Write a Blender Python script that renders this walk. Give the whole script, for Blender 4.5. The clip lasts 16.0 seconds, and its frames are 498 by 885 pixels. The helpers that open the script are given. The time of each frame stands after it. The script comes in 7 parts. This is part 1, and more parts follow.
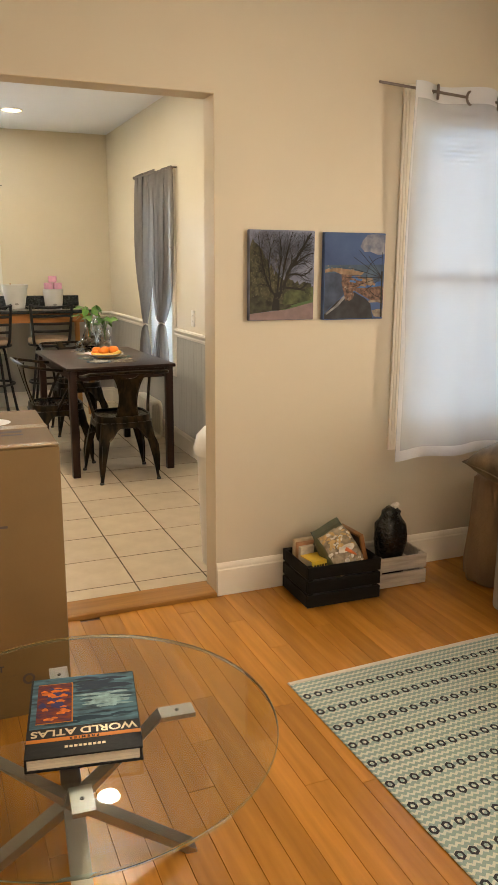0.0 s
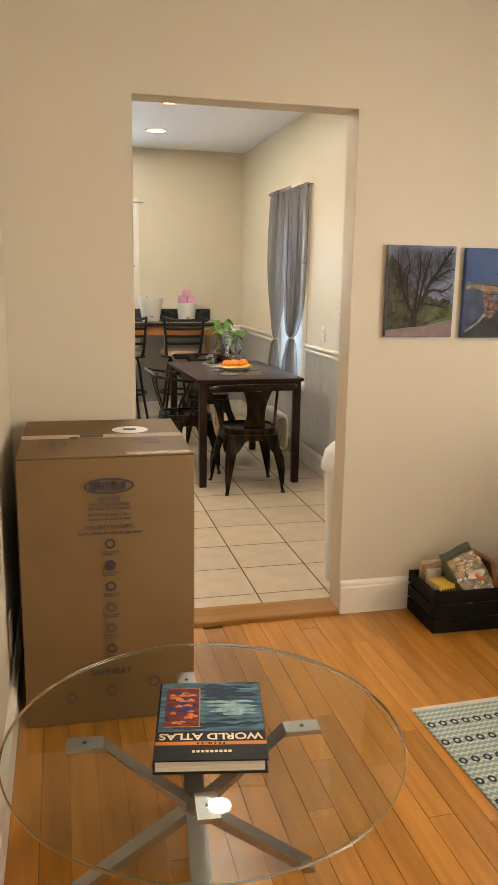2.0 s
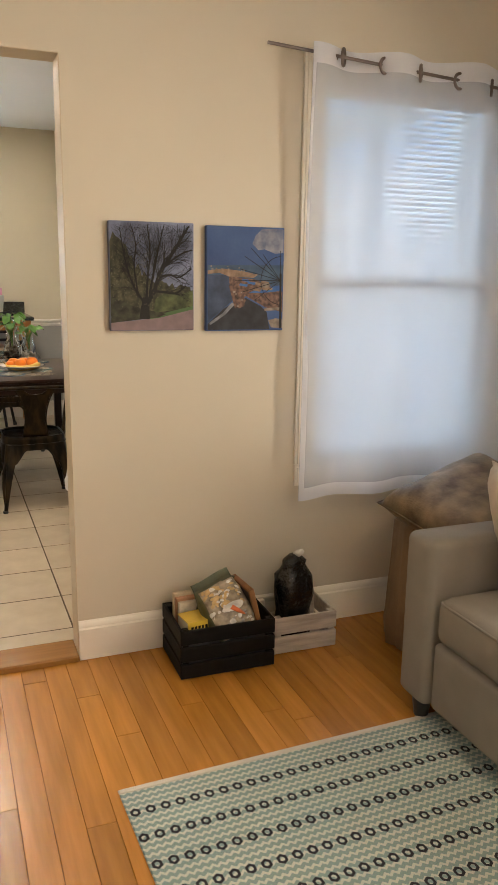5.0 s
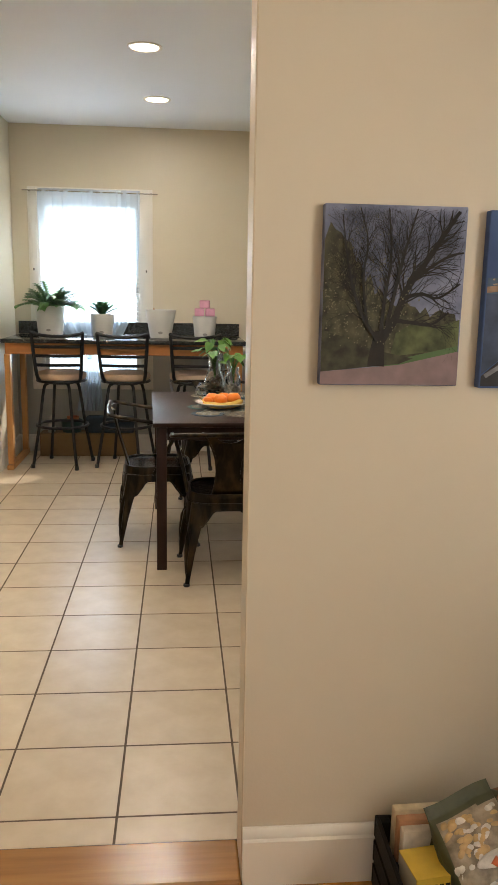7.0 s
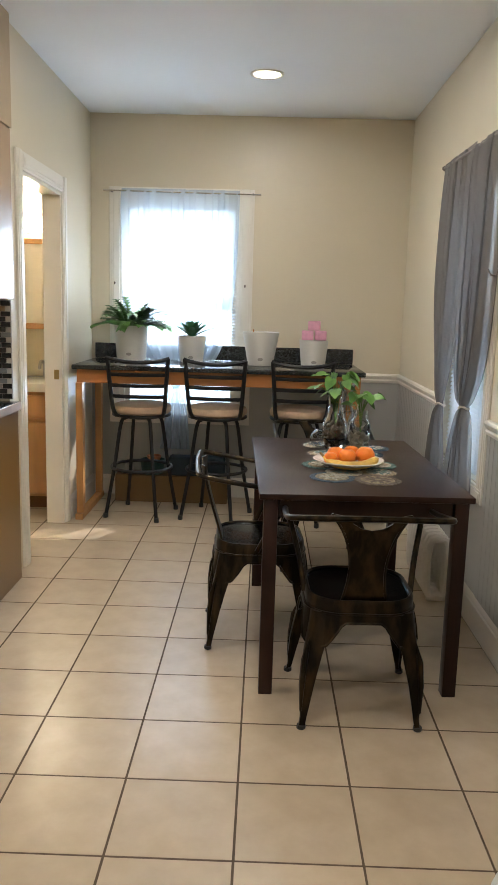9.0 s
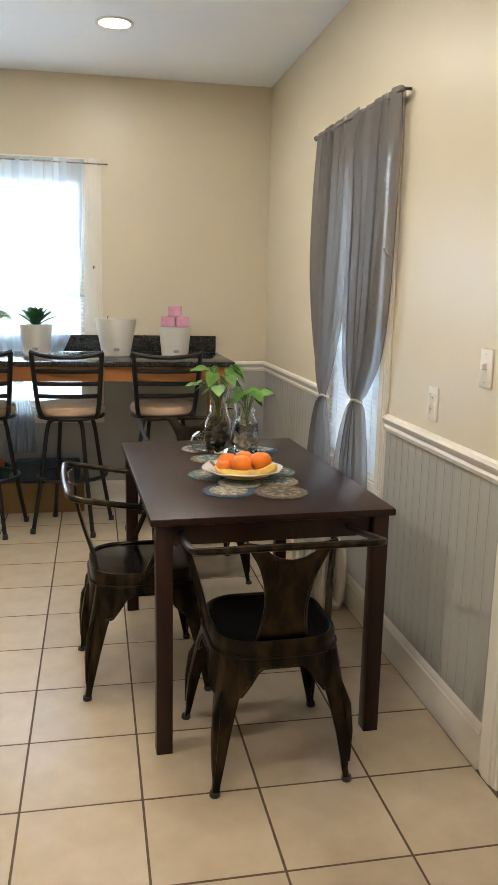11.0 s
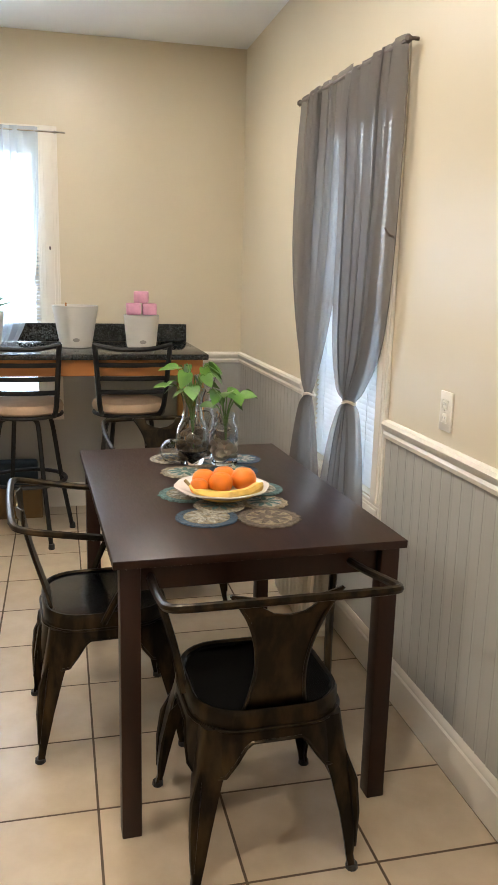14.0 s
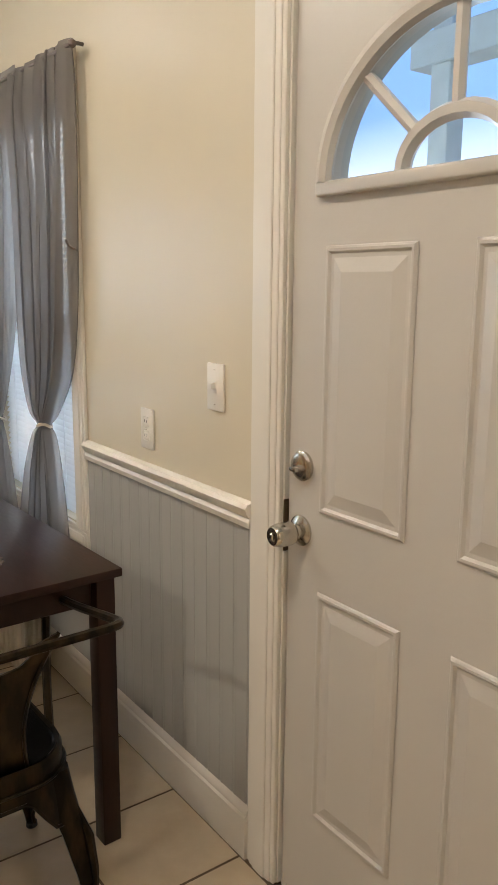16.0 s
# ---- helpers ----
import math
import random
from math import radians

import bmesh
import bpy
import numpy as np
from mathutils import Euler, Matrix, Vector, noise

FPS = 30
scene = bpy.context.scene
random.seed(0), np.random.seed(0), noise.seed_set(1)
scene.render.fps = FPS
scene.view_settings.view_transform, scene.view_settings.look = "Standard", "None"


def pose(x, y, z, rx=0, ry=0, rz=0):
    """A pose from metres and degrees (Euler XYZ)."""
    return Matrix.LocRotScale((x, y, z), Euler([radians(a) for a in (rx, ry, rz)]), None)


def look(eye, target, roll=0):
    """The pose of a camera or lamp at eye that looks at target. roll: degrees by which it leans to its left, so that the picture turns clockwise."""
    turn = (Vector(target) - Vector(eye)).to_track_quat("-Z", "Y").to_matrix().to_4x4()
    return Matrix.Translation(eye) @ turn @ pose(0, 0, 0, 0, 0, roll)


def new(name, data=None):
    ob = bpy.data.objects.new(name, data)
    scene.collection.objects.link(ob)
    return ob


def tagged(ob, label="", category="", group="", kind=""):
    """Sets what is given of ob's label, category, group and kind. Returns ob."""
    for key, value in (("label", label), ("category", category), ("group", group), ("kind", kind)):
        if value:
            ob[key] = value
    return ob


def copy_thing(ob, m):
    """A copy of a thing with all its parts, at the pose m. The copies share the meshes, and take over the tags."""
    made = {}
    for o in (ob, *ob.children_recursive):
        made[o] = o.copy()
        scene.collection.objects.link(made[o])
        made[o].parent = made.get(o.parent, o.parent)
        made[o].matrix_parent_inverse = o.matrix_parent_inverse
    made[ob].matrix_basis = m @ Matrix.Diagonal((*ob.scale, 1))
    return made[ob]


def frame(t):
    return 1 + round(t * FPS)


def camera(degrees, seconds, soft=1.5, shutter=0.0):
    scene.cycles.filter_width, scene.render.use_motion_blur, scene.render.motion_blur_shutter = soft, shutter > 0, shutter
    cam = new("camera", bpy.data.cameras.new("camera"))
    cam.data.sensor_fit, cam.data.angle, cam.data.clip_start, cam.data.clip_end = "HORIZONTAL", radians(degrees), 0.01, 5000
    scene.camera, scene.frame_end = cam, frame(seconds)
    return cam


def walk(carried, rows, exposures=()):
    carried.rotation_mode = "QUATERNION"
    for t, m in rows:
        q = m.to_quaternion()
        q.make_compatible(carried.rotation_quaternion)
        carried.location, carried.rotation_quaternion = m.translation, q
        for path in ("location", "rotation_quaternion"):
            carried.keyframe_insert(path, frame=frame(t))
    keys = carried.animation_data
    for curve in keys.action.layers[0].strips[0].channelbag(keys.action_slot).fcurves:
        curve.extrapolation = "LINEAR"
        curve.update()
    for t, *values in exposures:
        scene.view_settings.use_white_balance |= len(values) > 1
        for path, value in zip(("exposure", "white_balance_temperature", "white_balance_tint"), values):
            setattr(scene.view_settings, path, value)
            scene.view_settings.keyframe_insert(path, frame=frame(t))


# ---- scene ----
cam = camera(35.4, 16.0)
PATH = [
    (0, (1.232, 0.304, 1.466), (1.976, 2.105, 1.017), 0.3),
    (0.5, (1.212, 0.316, 1.464), (1.83, 2.171, 1.041), 0.3),
    (1, (1.196, 0.319, 1.46), (1.718, 2.205, 1.046), 0.5),
    (1.5, (1.176, 0.327, 1.465), (1.629, 2.23, 1.049), 1.0),
    (2, (1.192, 0.324, 1.459), (1.649, 2.227, 1.046), 0.9),
    (2.5, (1.247, 0.297, 1.461), (1.819, 2.169, 1.049), 0.2),
    (3, (1.356, 0.246, 1.456), (2.073, 2.065, 1.035), -0.6),
    (3.2, (1.408, 0.23, 1.451), (2.185, 2.022, 1.02), -1.0),
    (5.3, (2.066, 0.76, 1.432), (2.75, 2.591, 1.01), 1.9),
    (5.5, (2.143, 0.84, 1.449), (2.7, 2.713, 1.021), 2.3),
    (5.6, (2.158, 0.893, 1.46), (2.68, 2.775, 1.027), 2.2),
    (6, (2.154, 1.132, 1.43), (2.571, 3.043, 1.009), 2.4),
    (6.5, (2.157, 1.422, 1.435), (2.488, 3.352, 1.027), 1.3),
    (7, (2.201, 1.736, 1.423), (2.379, 3.69, 1.039), 1.1),
    (7.5, (2.239, 2.037, 1.437), (2.273, 4.001, 1.063), 1.3),
    (8, (2.192, 2.343, 1.42), (2.166, 4.308, 1.048), 1.8),
    (8.2, (2.163, 2.457, 1.418), (2.124, 4.424, 1.056), 1.7),
    (10.3, (1.999, 3.251, 1.425), (2.096, 5.219, 1.087), -0.3),
    (10.5, (1.987, 3.278, 1.431), (2.161, 5.239, 1.081), -0.2),
    (11, (1.925, 3.33, 1.43), (2.308, 5.255, 1.049), 1.2),
    (11.5, (1.92, 3.371, 1.434), (2.37, 5.276, 1.023), 2.2),
    (12, (1.933, 3.424, 1.433), (2.283, 5.352, 1.028), 2.3),
    (12.5, (1.978, 3.478, 1.432), (2.186, 5.428, 1.039), 1.9),
    (13, (2.008, 3.543, 1.426), (2.147, 5.495, 1.011), 1.3),
    (13.5, (1.989, 3.661, 1.436), (2.239, 5.6, 1.018), 1.5),
    (14, (1.97, 3.758, 1.444), (2.432, 5.657, 1.02), 1.4),
    (14.5, (1.969, 3.791, 1.448), (2.656, 5.619, 1.015), 1.5),
    (15, (1.985, 3.809, 1.449), (2.884, 5.542, 1.017), 0.9),
    (15.5, (2.006, 3.836, 1.457), (3.067, 5.479, 1.039), 0.2),
    (16, (2.008, 3.866, 1.459), (3.16, 5.454, 1.07), 0.5),
]
walk(cam, [(t, look(eye, target, roll)) for t, eye, target, roll in PATH], [(0,.46,7250,10),(.5,.5,7350,10),(1.5,.55,6850,10),(2.5,.54,6400,10),(3,.46,5950,10),(5.5,.38,6950,10),(6,.27,7300,8),(6.5,.29,7350,8),(7,.22,6400,10),(7.5,.17,6150,10),(8,.05,6050,10),(10.5,.28,6100,9),(11.5,.4,6500,9),(12.5,.46,6100,9),(13.5,.48,6200,10),(14.5,.57,6550,12),(15,.5,6650,12),(15.5,.35,6600,12),(16,.08,6550,12)])

# ---- world, sun, large lights ----
world = bpy.data.worlds.new("sky")
scene.world = world
world.use_nodes = True
sky = world.node_tree.nodes.new("ShaderNodeTexSky")
sky.sky_type, sky.sun_disc = "NISHITA", False
sky.sun_elevation, sky.sun_rotation = radians(31), radians(31)
world.node_tree.links.new(sky.outputs[0], world.node_tree.nodes["Background"].inputs[0])
world.node_tree.nodes["Background"].inputs[1].default_value = 0.15
sun = new("sun", bpy.data.lights.new("sun", "SUN"))
sun.data.energy, sun.data.angle, sun.data.color = 5.0, radians(0.5), (1.0, 0.94, 0.85)
sun.matrix_world = look((0, 0, 0), (-0.515, -0.857, -0.6))


def area(name, eye, target, sx, sy, power, colour):
    ob = new(name, bpy.data.lights.new(name, "AREA"))
    ob.data.shape, ob.data.size, ob.data.size_y, ob.data.energy, ob.data.color = "RECTANGLE", sx, sy, power, colour
    ob.matrix_world = look(eye, target)
    return ob


DAY = (0.80, 0.90, 1.0)
WARM = (1.0, 0.92, 0.80)
AMBER = (1.0, 0.77, 0.50)
area("window_light_far", (1.48, 9.75, 0.15), (1.48, 7.3, 2.6), 2.4, 1.5, 260, (0.72, 0.87, 1.0))
area("window_light_opening", (1.38, 8.508, 1.54), (1.38, 4.0, 1.54), 0.46, 0.72, 11, (0.90, 0.95, 1.0))
area("window_light_side", (4.35, 6.68, 1.4), (0.0, 6.68, 1.4), 1.6, 2.0, 65, (0.66, 0.83, 1.0))
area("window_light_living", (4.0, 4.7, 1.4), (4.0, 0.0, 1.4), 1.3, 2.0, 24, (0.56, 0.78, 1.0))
# Fill from an added window behind the viewer, which is out of view.
area("fill_light_back", (2.2, -2.8, 1.5), (2.2, 3.0, 1.3), 1.7, 1.5, 6, (0.95, 0.95, 1.0))
# Light from the right, given to an added window that is out of view.
area("fill_light_right", (4.5, 0.9, 1.5), (1.0, 2.2, 1.2), 1.3, 1.4, 78, (1.0, 0.90, 0.76))
# Last entry is a fill lamp added at the left, without a fitting.
SPOTS = [(2.08, 4.68, 14.5), (2.012, 6.31, 14), (2.045, 7.50, 7), (0.2, 5.02, 23)]
# Added living room fill lamps; none of their fittings is in view.
LIVING_FILLS = [(1.5, 0.4, 5.5), (3.2, 0.9, 17), (2.4, -1.2, 5)]


def downlight(x, y, z, power, colour):
    ob = area("lamp", (x, y, z - 0.012), (x, y, 0), 0.14, 0.14, power, colour)
    ob.data.shape = "DISK"


for sx, sy, watts in SPOTS:
    downlight(sx, sy, 2.70, watts, WARM)
for sx, sy, watts in LIVING_FILLS:
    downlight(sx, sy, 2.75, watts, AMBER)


# ---- materials ----
def node_mat(name):
    m = bpy.data.materials.new(name)
    m.use_nodes = True
    return m, m.node_tree.nodes, m.node_tree.links, m.node_tree.nodes["Principled BSDF"]


def mat(name, col, rough=0.5, metal=0.0, var=0.08, scale=6.0, bump=0.05, bscale=80.0, stretch=(1, 1, 1), col2=None, rnd=0.0, spec=0.5, coat=0.0, worn=None, trans=0.0, rvar=0.07):
    """Two scales of variation: a slow tint and a fine relief, with roughness following the fine one."""
    m, ns, ln, p = node_mat(name)
    tc = ns.new("ShaderNodeTexCoord")
    mp = ns.new("ShaderNodeMapping")
    mp.inputs["Scale"].default_value = stretch
    ln.new(tc.outputs["Object"], mp.inputs["Vector"])
    n1 = ns.new("ShaderNodeTexNoise")
    n1.inputs["Scale"].default_value, n1.inputs["Detail"].default_value = scale, 6
    n2 = ns.new("ShaderNodeTexNoise")
    n2.inputs["Scale"].default_value, n2.inputs["Detail"].default_value = bscale, 4
    for n in (n1, n2):
        ln.new(mp.outputs[0], n.inputs["Vector"])
    ramp = ns.new("ShaderNodeValToRGB")
    lo = tuple(c * (1 - var) for c in col)
    hi = col2 or tuple(min(1, c * (1 + var)) for c in col)
    ramp.color_ramp.elements[0].position, ramp.color_ramp.elements[0].color = 0.3, (*lo, 1)
    ramp.color_ramp.elements[1].position, ramp.color_ramp.elements[1].color = 0.7, (*hi, 1)
    ln.new(n1.outputs["Fac"], ramp.inputs[0])
    out = ramp.outputs[0]
    if worn:
        r2 = ns.new("ShaderNodeValToRGB")
        r2.color_ramp.elements[0].position, r2.color_ramp.elements[1].position = 0.46, 0.78
        ln.new(n2.outputs["Fac"], r2.inputs[0])
        mx = ns.new("ShaderNodeMix")
        mx.data_type = "RGBA"
        ln.new(r2.outputs[0], mx.inputs["Factor"])
        ln.new(out, mx.inputs["A"])
        mx.inputs["B"].default_value = (*worn, 1)
        out = mx.outputs["Result"]
    if rnd:
        oi = ns.new("ShaderNodeObjectInfo")
        mr = ns.new("ShaderNodeMapRange")
        mr.inputs["To Min"].default_value, mr.inputs["To Max"].default_value = 1 - rnd, 1 + rnd
        hs = ns.new("ShaderNodeHueSaturation")
        ln.new(oi.outputs["Random"], mr.inputs["Value"])
        ln.new(mr.outputs[0], hs.inputs["Value"])
        ln.new(out, hs.inputs["Color"])
        out = hs.outputs[0]
    ln.new(out, p.inputs["Base Color"])
    rr = ns.new("ShaderNodeMapRange")
    rr.inputs["To Min"].default_value, rr.inputs["To Max"].default_value = max(0.02, rough - rvar), min(1, rough + rvar)
    ln.new(n2.outputs["Fac"], rr.inputs["Value"])
    ln.new(rr.outputs[0], p.inputs["Roughness"])
    p.inputs["Metallic"].default_value = metal
    p.inputs["Specular IOR Level"].default_value = spec
    p.inputs["Coat Weight"].default_value = coat
    p.inputs["Transmission Weight"].default_value = trans
    if bump:
        b = ns.new("ShaderNodeBump")
        b.inputs["Strength"].default_value, b.inputs["Distance"].default_value = bump, 0.01
        ln.new(n2.outputs["Fac"], b.inputs["Height"])
        ln.new(b.outputs[0], p.inputs["Normal"])
    return m


def glow(name, col, power):
    m, ns, ln, p = node_mat(name)
    p.inputs["Base Color"].default_value = (*col, 1)
    p.inputs["Emission Color"].default_value = (*col, 1)
    p.inputs["Emission Strength"].default_value = power
    return m


def glass(name, tint=(1, 1, 1), rough=0.0, ior=1.45):
    m, ns, ln, p = node_mat(name)
    p.inputs["Base Color"].default_value = (*tint, 1)
    p.inputs["Roughness"].default_value = rough
    p.inputs["Transmission Weight"].default_value = 1
    p.inputs["IOR"].default_value = ior
    return m


def pane_mat(name, tint, gloss=0.1):
    """Thin glass: mostly see-through, with a faint mirror that grows at grazing angles."""
    m, ns, ln, p = node_mat(name)
    tr = ns.new("ShaderNodeBsdfTransparent")
    tr.inputs[0].default_value = (*tint, 1)
    gl = ns.new("ShaderNodeBsdfGlossy")
    gl.inputs["Roughness"].default_value = 0.01
    fr = ns.new("ShaderNodeFresnel")
    fr.inputs["IOR"].default_value = 1.5
    mx = ns.new("ShaderNodeMixShader")
    ln.new(fr.outputs[0], mx.inputs[0])
    ln.new(tr.outputs[0], mx.inputs[1])
    ln.new(gl.outputs[0], mx.inputs[2])
    ln.new(mx.outputs[0], ns["Material Output"].inputs[0])
    return m


def cloth_sheer(name, col, clear, weave=900.0, through_light=0.5):
    """Sheer cloth: part see-through, part lit through from behind."""
    m, ns, ln, p = node_mat(name)
    tr = ns.new("ShaderNodeBsdfTransparent")
    tl = ns.new("ShaderNodeBsdfTranslucent")
    df = ns.new("ShaderNodeBsdfDiffuse")
    tl.inputs[0].default_value = df.inputs[0].default_value = (*col, 1)
    a = ns.new("ShaderNodeMixShader")
    a.inputs[0].default_value = through_light
    b = ns.new("ShaderNodeMixShader")
    tc = ns.new("ShaderNodeTexCoord")
    nz = ns.new("ShaderNodeTexNoise")
    nz.inputs["Scale"].default_value = weave
    mr = ns.new("ShaderNodeMapRange")
    mr.inputs["To Min"].default_value, mr.inputs["To Max"].default_value = clear - 0.15, clear + 0.15
    ln.new(tc.outputs["Object"], nz.inputs["Vector"])
    ln.new(nz.outputs["Fac"], mr.inputs["Value"])
    ln.new(mr.outputs[0], b.inputs[0])
    ln.new(df.outputs[0], a.inputs[1])
    ln.new(tl.outputs[0], a.inputs[2])
    ln.new(a.outputs[0], b.inputs[1])
    ln.new(tr.outputs[0], b.inputs[2])
    ln.new(b.outputs[0], ns["Material Output"].inputs[0])
    return m


M_WALL = mat("wall_paint_beige", (0.60, 0.54, 0.44), 0.5, var=0.03, scale=1.5, bump=0.04, bscale=120)
M_CREAM = mat("wall_paint_cream", (0.65, 0.578, 0.44), 0.35, var=0.03, scale=1.5, bump=0.0, rvar=0.0)
M_CEIL = mat("ceiling_paint", (0.86, 0.89, 0.93), 0.7, var=0.02, scale=1.2, bump=0.03)
M_TRIM = mat("trim_white", (0.75, 0.71, 0.635), 0.32, var=0.03, scale=3, bump=0.03, bscale=40)
M_GREY = mat("beadboard_grey", (0.40, 0.395, 0.37), 0.4, var=0.06, scale=3, bump=0.05, stretch=(1, 1, 0.3), rnd=0.03)
M_PLANK = mat("oak_strip", (0.43, 0.185, 0.030), 0.24, var=0.2, scale=9, bump=0.0, bscale=90, rvar=0.03, stretch=(3.0, 0.25, 1), rnd=0.17)
M_UNDER = mat("dark_joint", (0.15, 0.07, 0.025), 0.9)
M_THRESH = mat("threshold_wood", (0.33, 0.155, 0.042), 0.20, var=0.2, scale=12, stretch=(0.2, 3, 1))
M_TILE = mat("floor_tile", (0.49, 0.385, 0.262), 0.30, var=0.06, scale=9.0, col2=(0.55, 0.45, 0.325), bump=0.0, bscale=14, rvar=0.06, rnd=0.05)
M_GROUT = mat("grout", (0.105, 0.072, 0.046), 0.9, var=0.2, scale=20)
M_DOOR = mat("door_white", (0.545, 0.512, 0.465), 0.35, var=0.02, scale=2, bump=0.03)
M_BLACK = mat("black_paint", (0.02, 0.02, 0.02), 0.4, bump=0.03)
M_STEEL = mat("brushed_steel", (0.42, 0.41, 0.39), 0.34, 1.0, var=0.03, bump=0.0)
M_NICKEL = mat("satin_nickel", (0.55, 0.52, 0.47), 0.22, 1.0, bump=0.0)
M_DARKROD = mat("dark_rod", (0.16, 0.13, 0.12), 0.4, 0.8)
M_SHEER = cloth_sheer("sheer_white", (0.76, 0.81, 0.92), 0.50, 900.0, 0.55)
M_HEM = cloth_sheer("sheer_hem", (0.84, 0.86, 0.92), 0.2, 900.0, 0.4)
M_SHEER2 = cloth_sheer("sheer_thin", (0.74, 0.84, 0.95), 0.44)
M_BLIND = mat("blind_white", (0.82, 0.84, 0.86), 0.45, bump=0.0)
M_PANE = pane_mat("window_glass", (0.93, 0.96, 0.97))
M_LAMP = glow("lamp_glow", (1.0, 0.86, 0.62), 14)
M_OUT = glow("daylight_outside", (0.74, 0.88, 1.0), 1.55)


# ---- mesh helpers ----
def bx(bm, x0, x1, y0, y1, z0, z1, bev=0.0, seg=1):
    r = bmesh.ops.create_cube(bm, size=1, matrix=Matrix.Translation(((x0 + x1) / 2, (y0 + y1) / 2, (z0 + z1) / 2)) @ Matrix.Diagonal((abs(x1 - x0), abs(y1 - y0), abs(z1 - z0), 1)))
    if bev:
        bmesh.ops.bevel(bm, geom=list({e for v in r["verts"] for e in v.link_edges}), offset=bev, segments=seg, affect="EDGES", profile=0.5)
    return bm


def box_bm(*a, **k):
    return bx(bmesh.new(), *a, **k)


def tube(bm, pts, r, seg=8, closed=False, flat=1.0, up=None):
    """A swept round or oval bar through the points; r may be a list."""
    pts = [Vector(p) for p in pts]
    n = len(pts)
    rings = []
    side = None
    for i, p in enumerate(pts):
        a = pts[i - 1] if (i or closed) else p
        b = pts[(i + 1) % n] if (i < n - 1 or closed) else p
        d = (b - a).normalized()
        if side is None:
            ref = Vector(up) if up else (Vector((0, 0, 1)) if abs(d.z) < 0.9 else Vector((1, 0, 0)))
            side = ref.cross(d).normalized()
        else:
            side = (side - d * side.dot(d)).normalized()
        top = d.cross(side)
        rad = r[i] if isinstance(r, (list, tuple)) else r
        rings.append([bm.verts.new(p + (side * math.cos(t) + top * math.sin(t) * flat) * rad) for t in [2 * math.pi * k / seg for k in range(seg)]])
    for i in range(n if closed else n - 1):
        A, B = rings[i], rings[(i + 1) % n]
        for k in range(seg):
            bm.faces.new((A[k], A[(k + 1) % seg], B[(k + 1) % seg], B[k]))
    if not closed:
        bm.faces.new(rings[0][::-1])
        bm.faces.new(rings[-1])
    return bm


def smooth_path(pts, steps=6, closed=False):
    """Catmull-Rom through the points."""
    P = [Vector(p) for p in pts]
    n = len(P)
    out = []
    for i in range(n if closed else n - 1):
        p0 = P[i - 1] if (i or closed) else P[0]
        p1, p2 = P[i], P[(i + 1) % n]
        p3 = P[(i + 2) % n] if (i + 2 < n or closed) else P[-1]
        for s in range(steps):
            t = s / steps
            out.append(0.5 * (2 * p1 + (p2 - p0) * t + (2 * p0 - 5 * p1 + 4 * p2 - p3) * t * t + (3 * p1 - p0 - 3 * p2 + p3) * t ** 3))
    if not closed:
        out.append(P[-1])
    return out


def lathe(bm, prof, seg=24, at=(0, 0, 0), cap=True):
    rings = []
    for r, z in prof:
        rings.append([bm.verts.new((at[0] + r * math.cos(2 * math.pi * k / seg), at[1] + r * math.sin(2 * math.pi * k / seg), at[2] + z)) for k in range(seg)])
    for A, B in zip(rings, rings[1:]):
        for k in range(seg):
            bm.faces.new((A[k], A[(k + 1) % seg], B[(k + 1) % seg], B[k]))
    if cap:
        bm.faces.new(rings[0][::-1])
        bm.faces.new(rings[-1])
    return bm


def prism(bm, outline, axis, a, b):
    """Extrudes a flat outline (pairs) between a and b along an axis; the pairs are the other two axes in x, y, z order."""
    def at(p, s):
        c = list(p)
        c.insert("xyz".index(axis), s)
        return c
    A = [bm.verts.new(at(p, a)) for p in outline]
    B = [bm.verts.new(at(p, b)) for p in outline]
    n = len(A)
    for k in range(n):
        bm.faces.new((A[k], A[(k + 1) % n], B[(k + 1) % n], B[k]))
    bm.faces.new(A[::-1])
    bm.faces.new(B)
    bmesh.ops.recalc_face_normals(bm, faces=bm.faces)
    return bm


def mesh_of(name, bm, material, smooth=35):
    me = bpy.data.meshes.new(name)
    bmesh.ops.recalc_face_normals(bm, faces=bm.faces)
    bm.to_mesh(me)
    bm.free()
    if smooth:
        me.shade_smooth()
        me.set_sharp_from_angle(angle=radians(smooth))
    for m in (material if isinstance(material, list) else [material]):
        me.materials.append(m)
    return me


def part(name, bm, material, parent, label="", smooth=35):
    ob = new(name, mesh_of(name, bm, material, smooth))
    ob.parent = parent
    if label:
        tagged(ob, label)
    return ob


def piece(name, me, parent, at=(0, 0, 0), rz=0.0):
    ob = new(name, me)
    ob.parent = parent
    ob.location, ob.rotation_euler = at, (0, 0, rz)
    return ob


def thing(name, label, category, group="", at=(0, 0, 0), rz=0.0):
    ob = new(name)
    ob.empty_display_size = 0.1
    ob.matrix_world = pose(*at, 0, 0, rz)
    return tagged(ob, label, category, group)


def solid(name, bm, material, label, category, group="", at=(0, 0, 0), rz=0.0, smooth=35):
    ob = new(name, mesh_of(name, bm, material, smooth))
    ob.matrix_world = pose(*at, 0, 0, rz)
    return tagged(ob, label, category, group)


def setting(name, bm, material, label="", category="", smooth=35):
    return tagged(new(name, mesh_of(name, bm, material, smooth)), label, category, "", "structure")


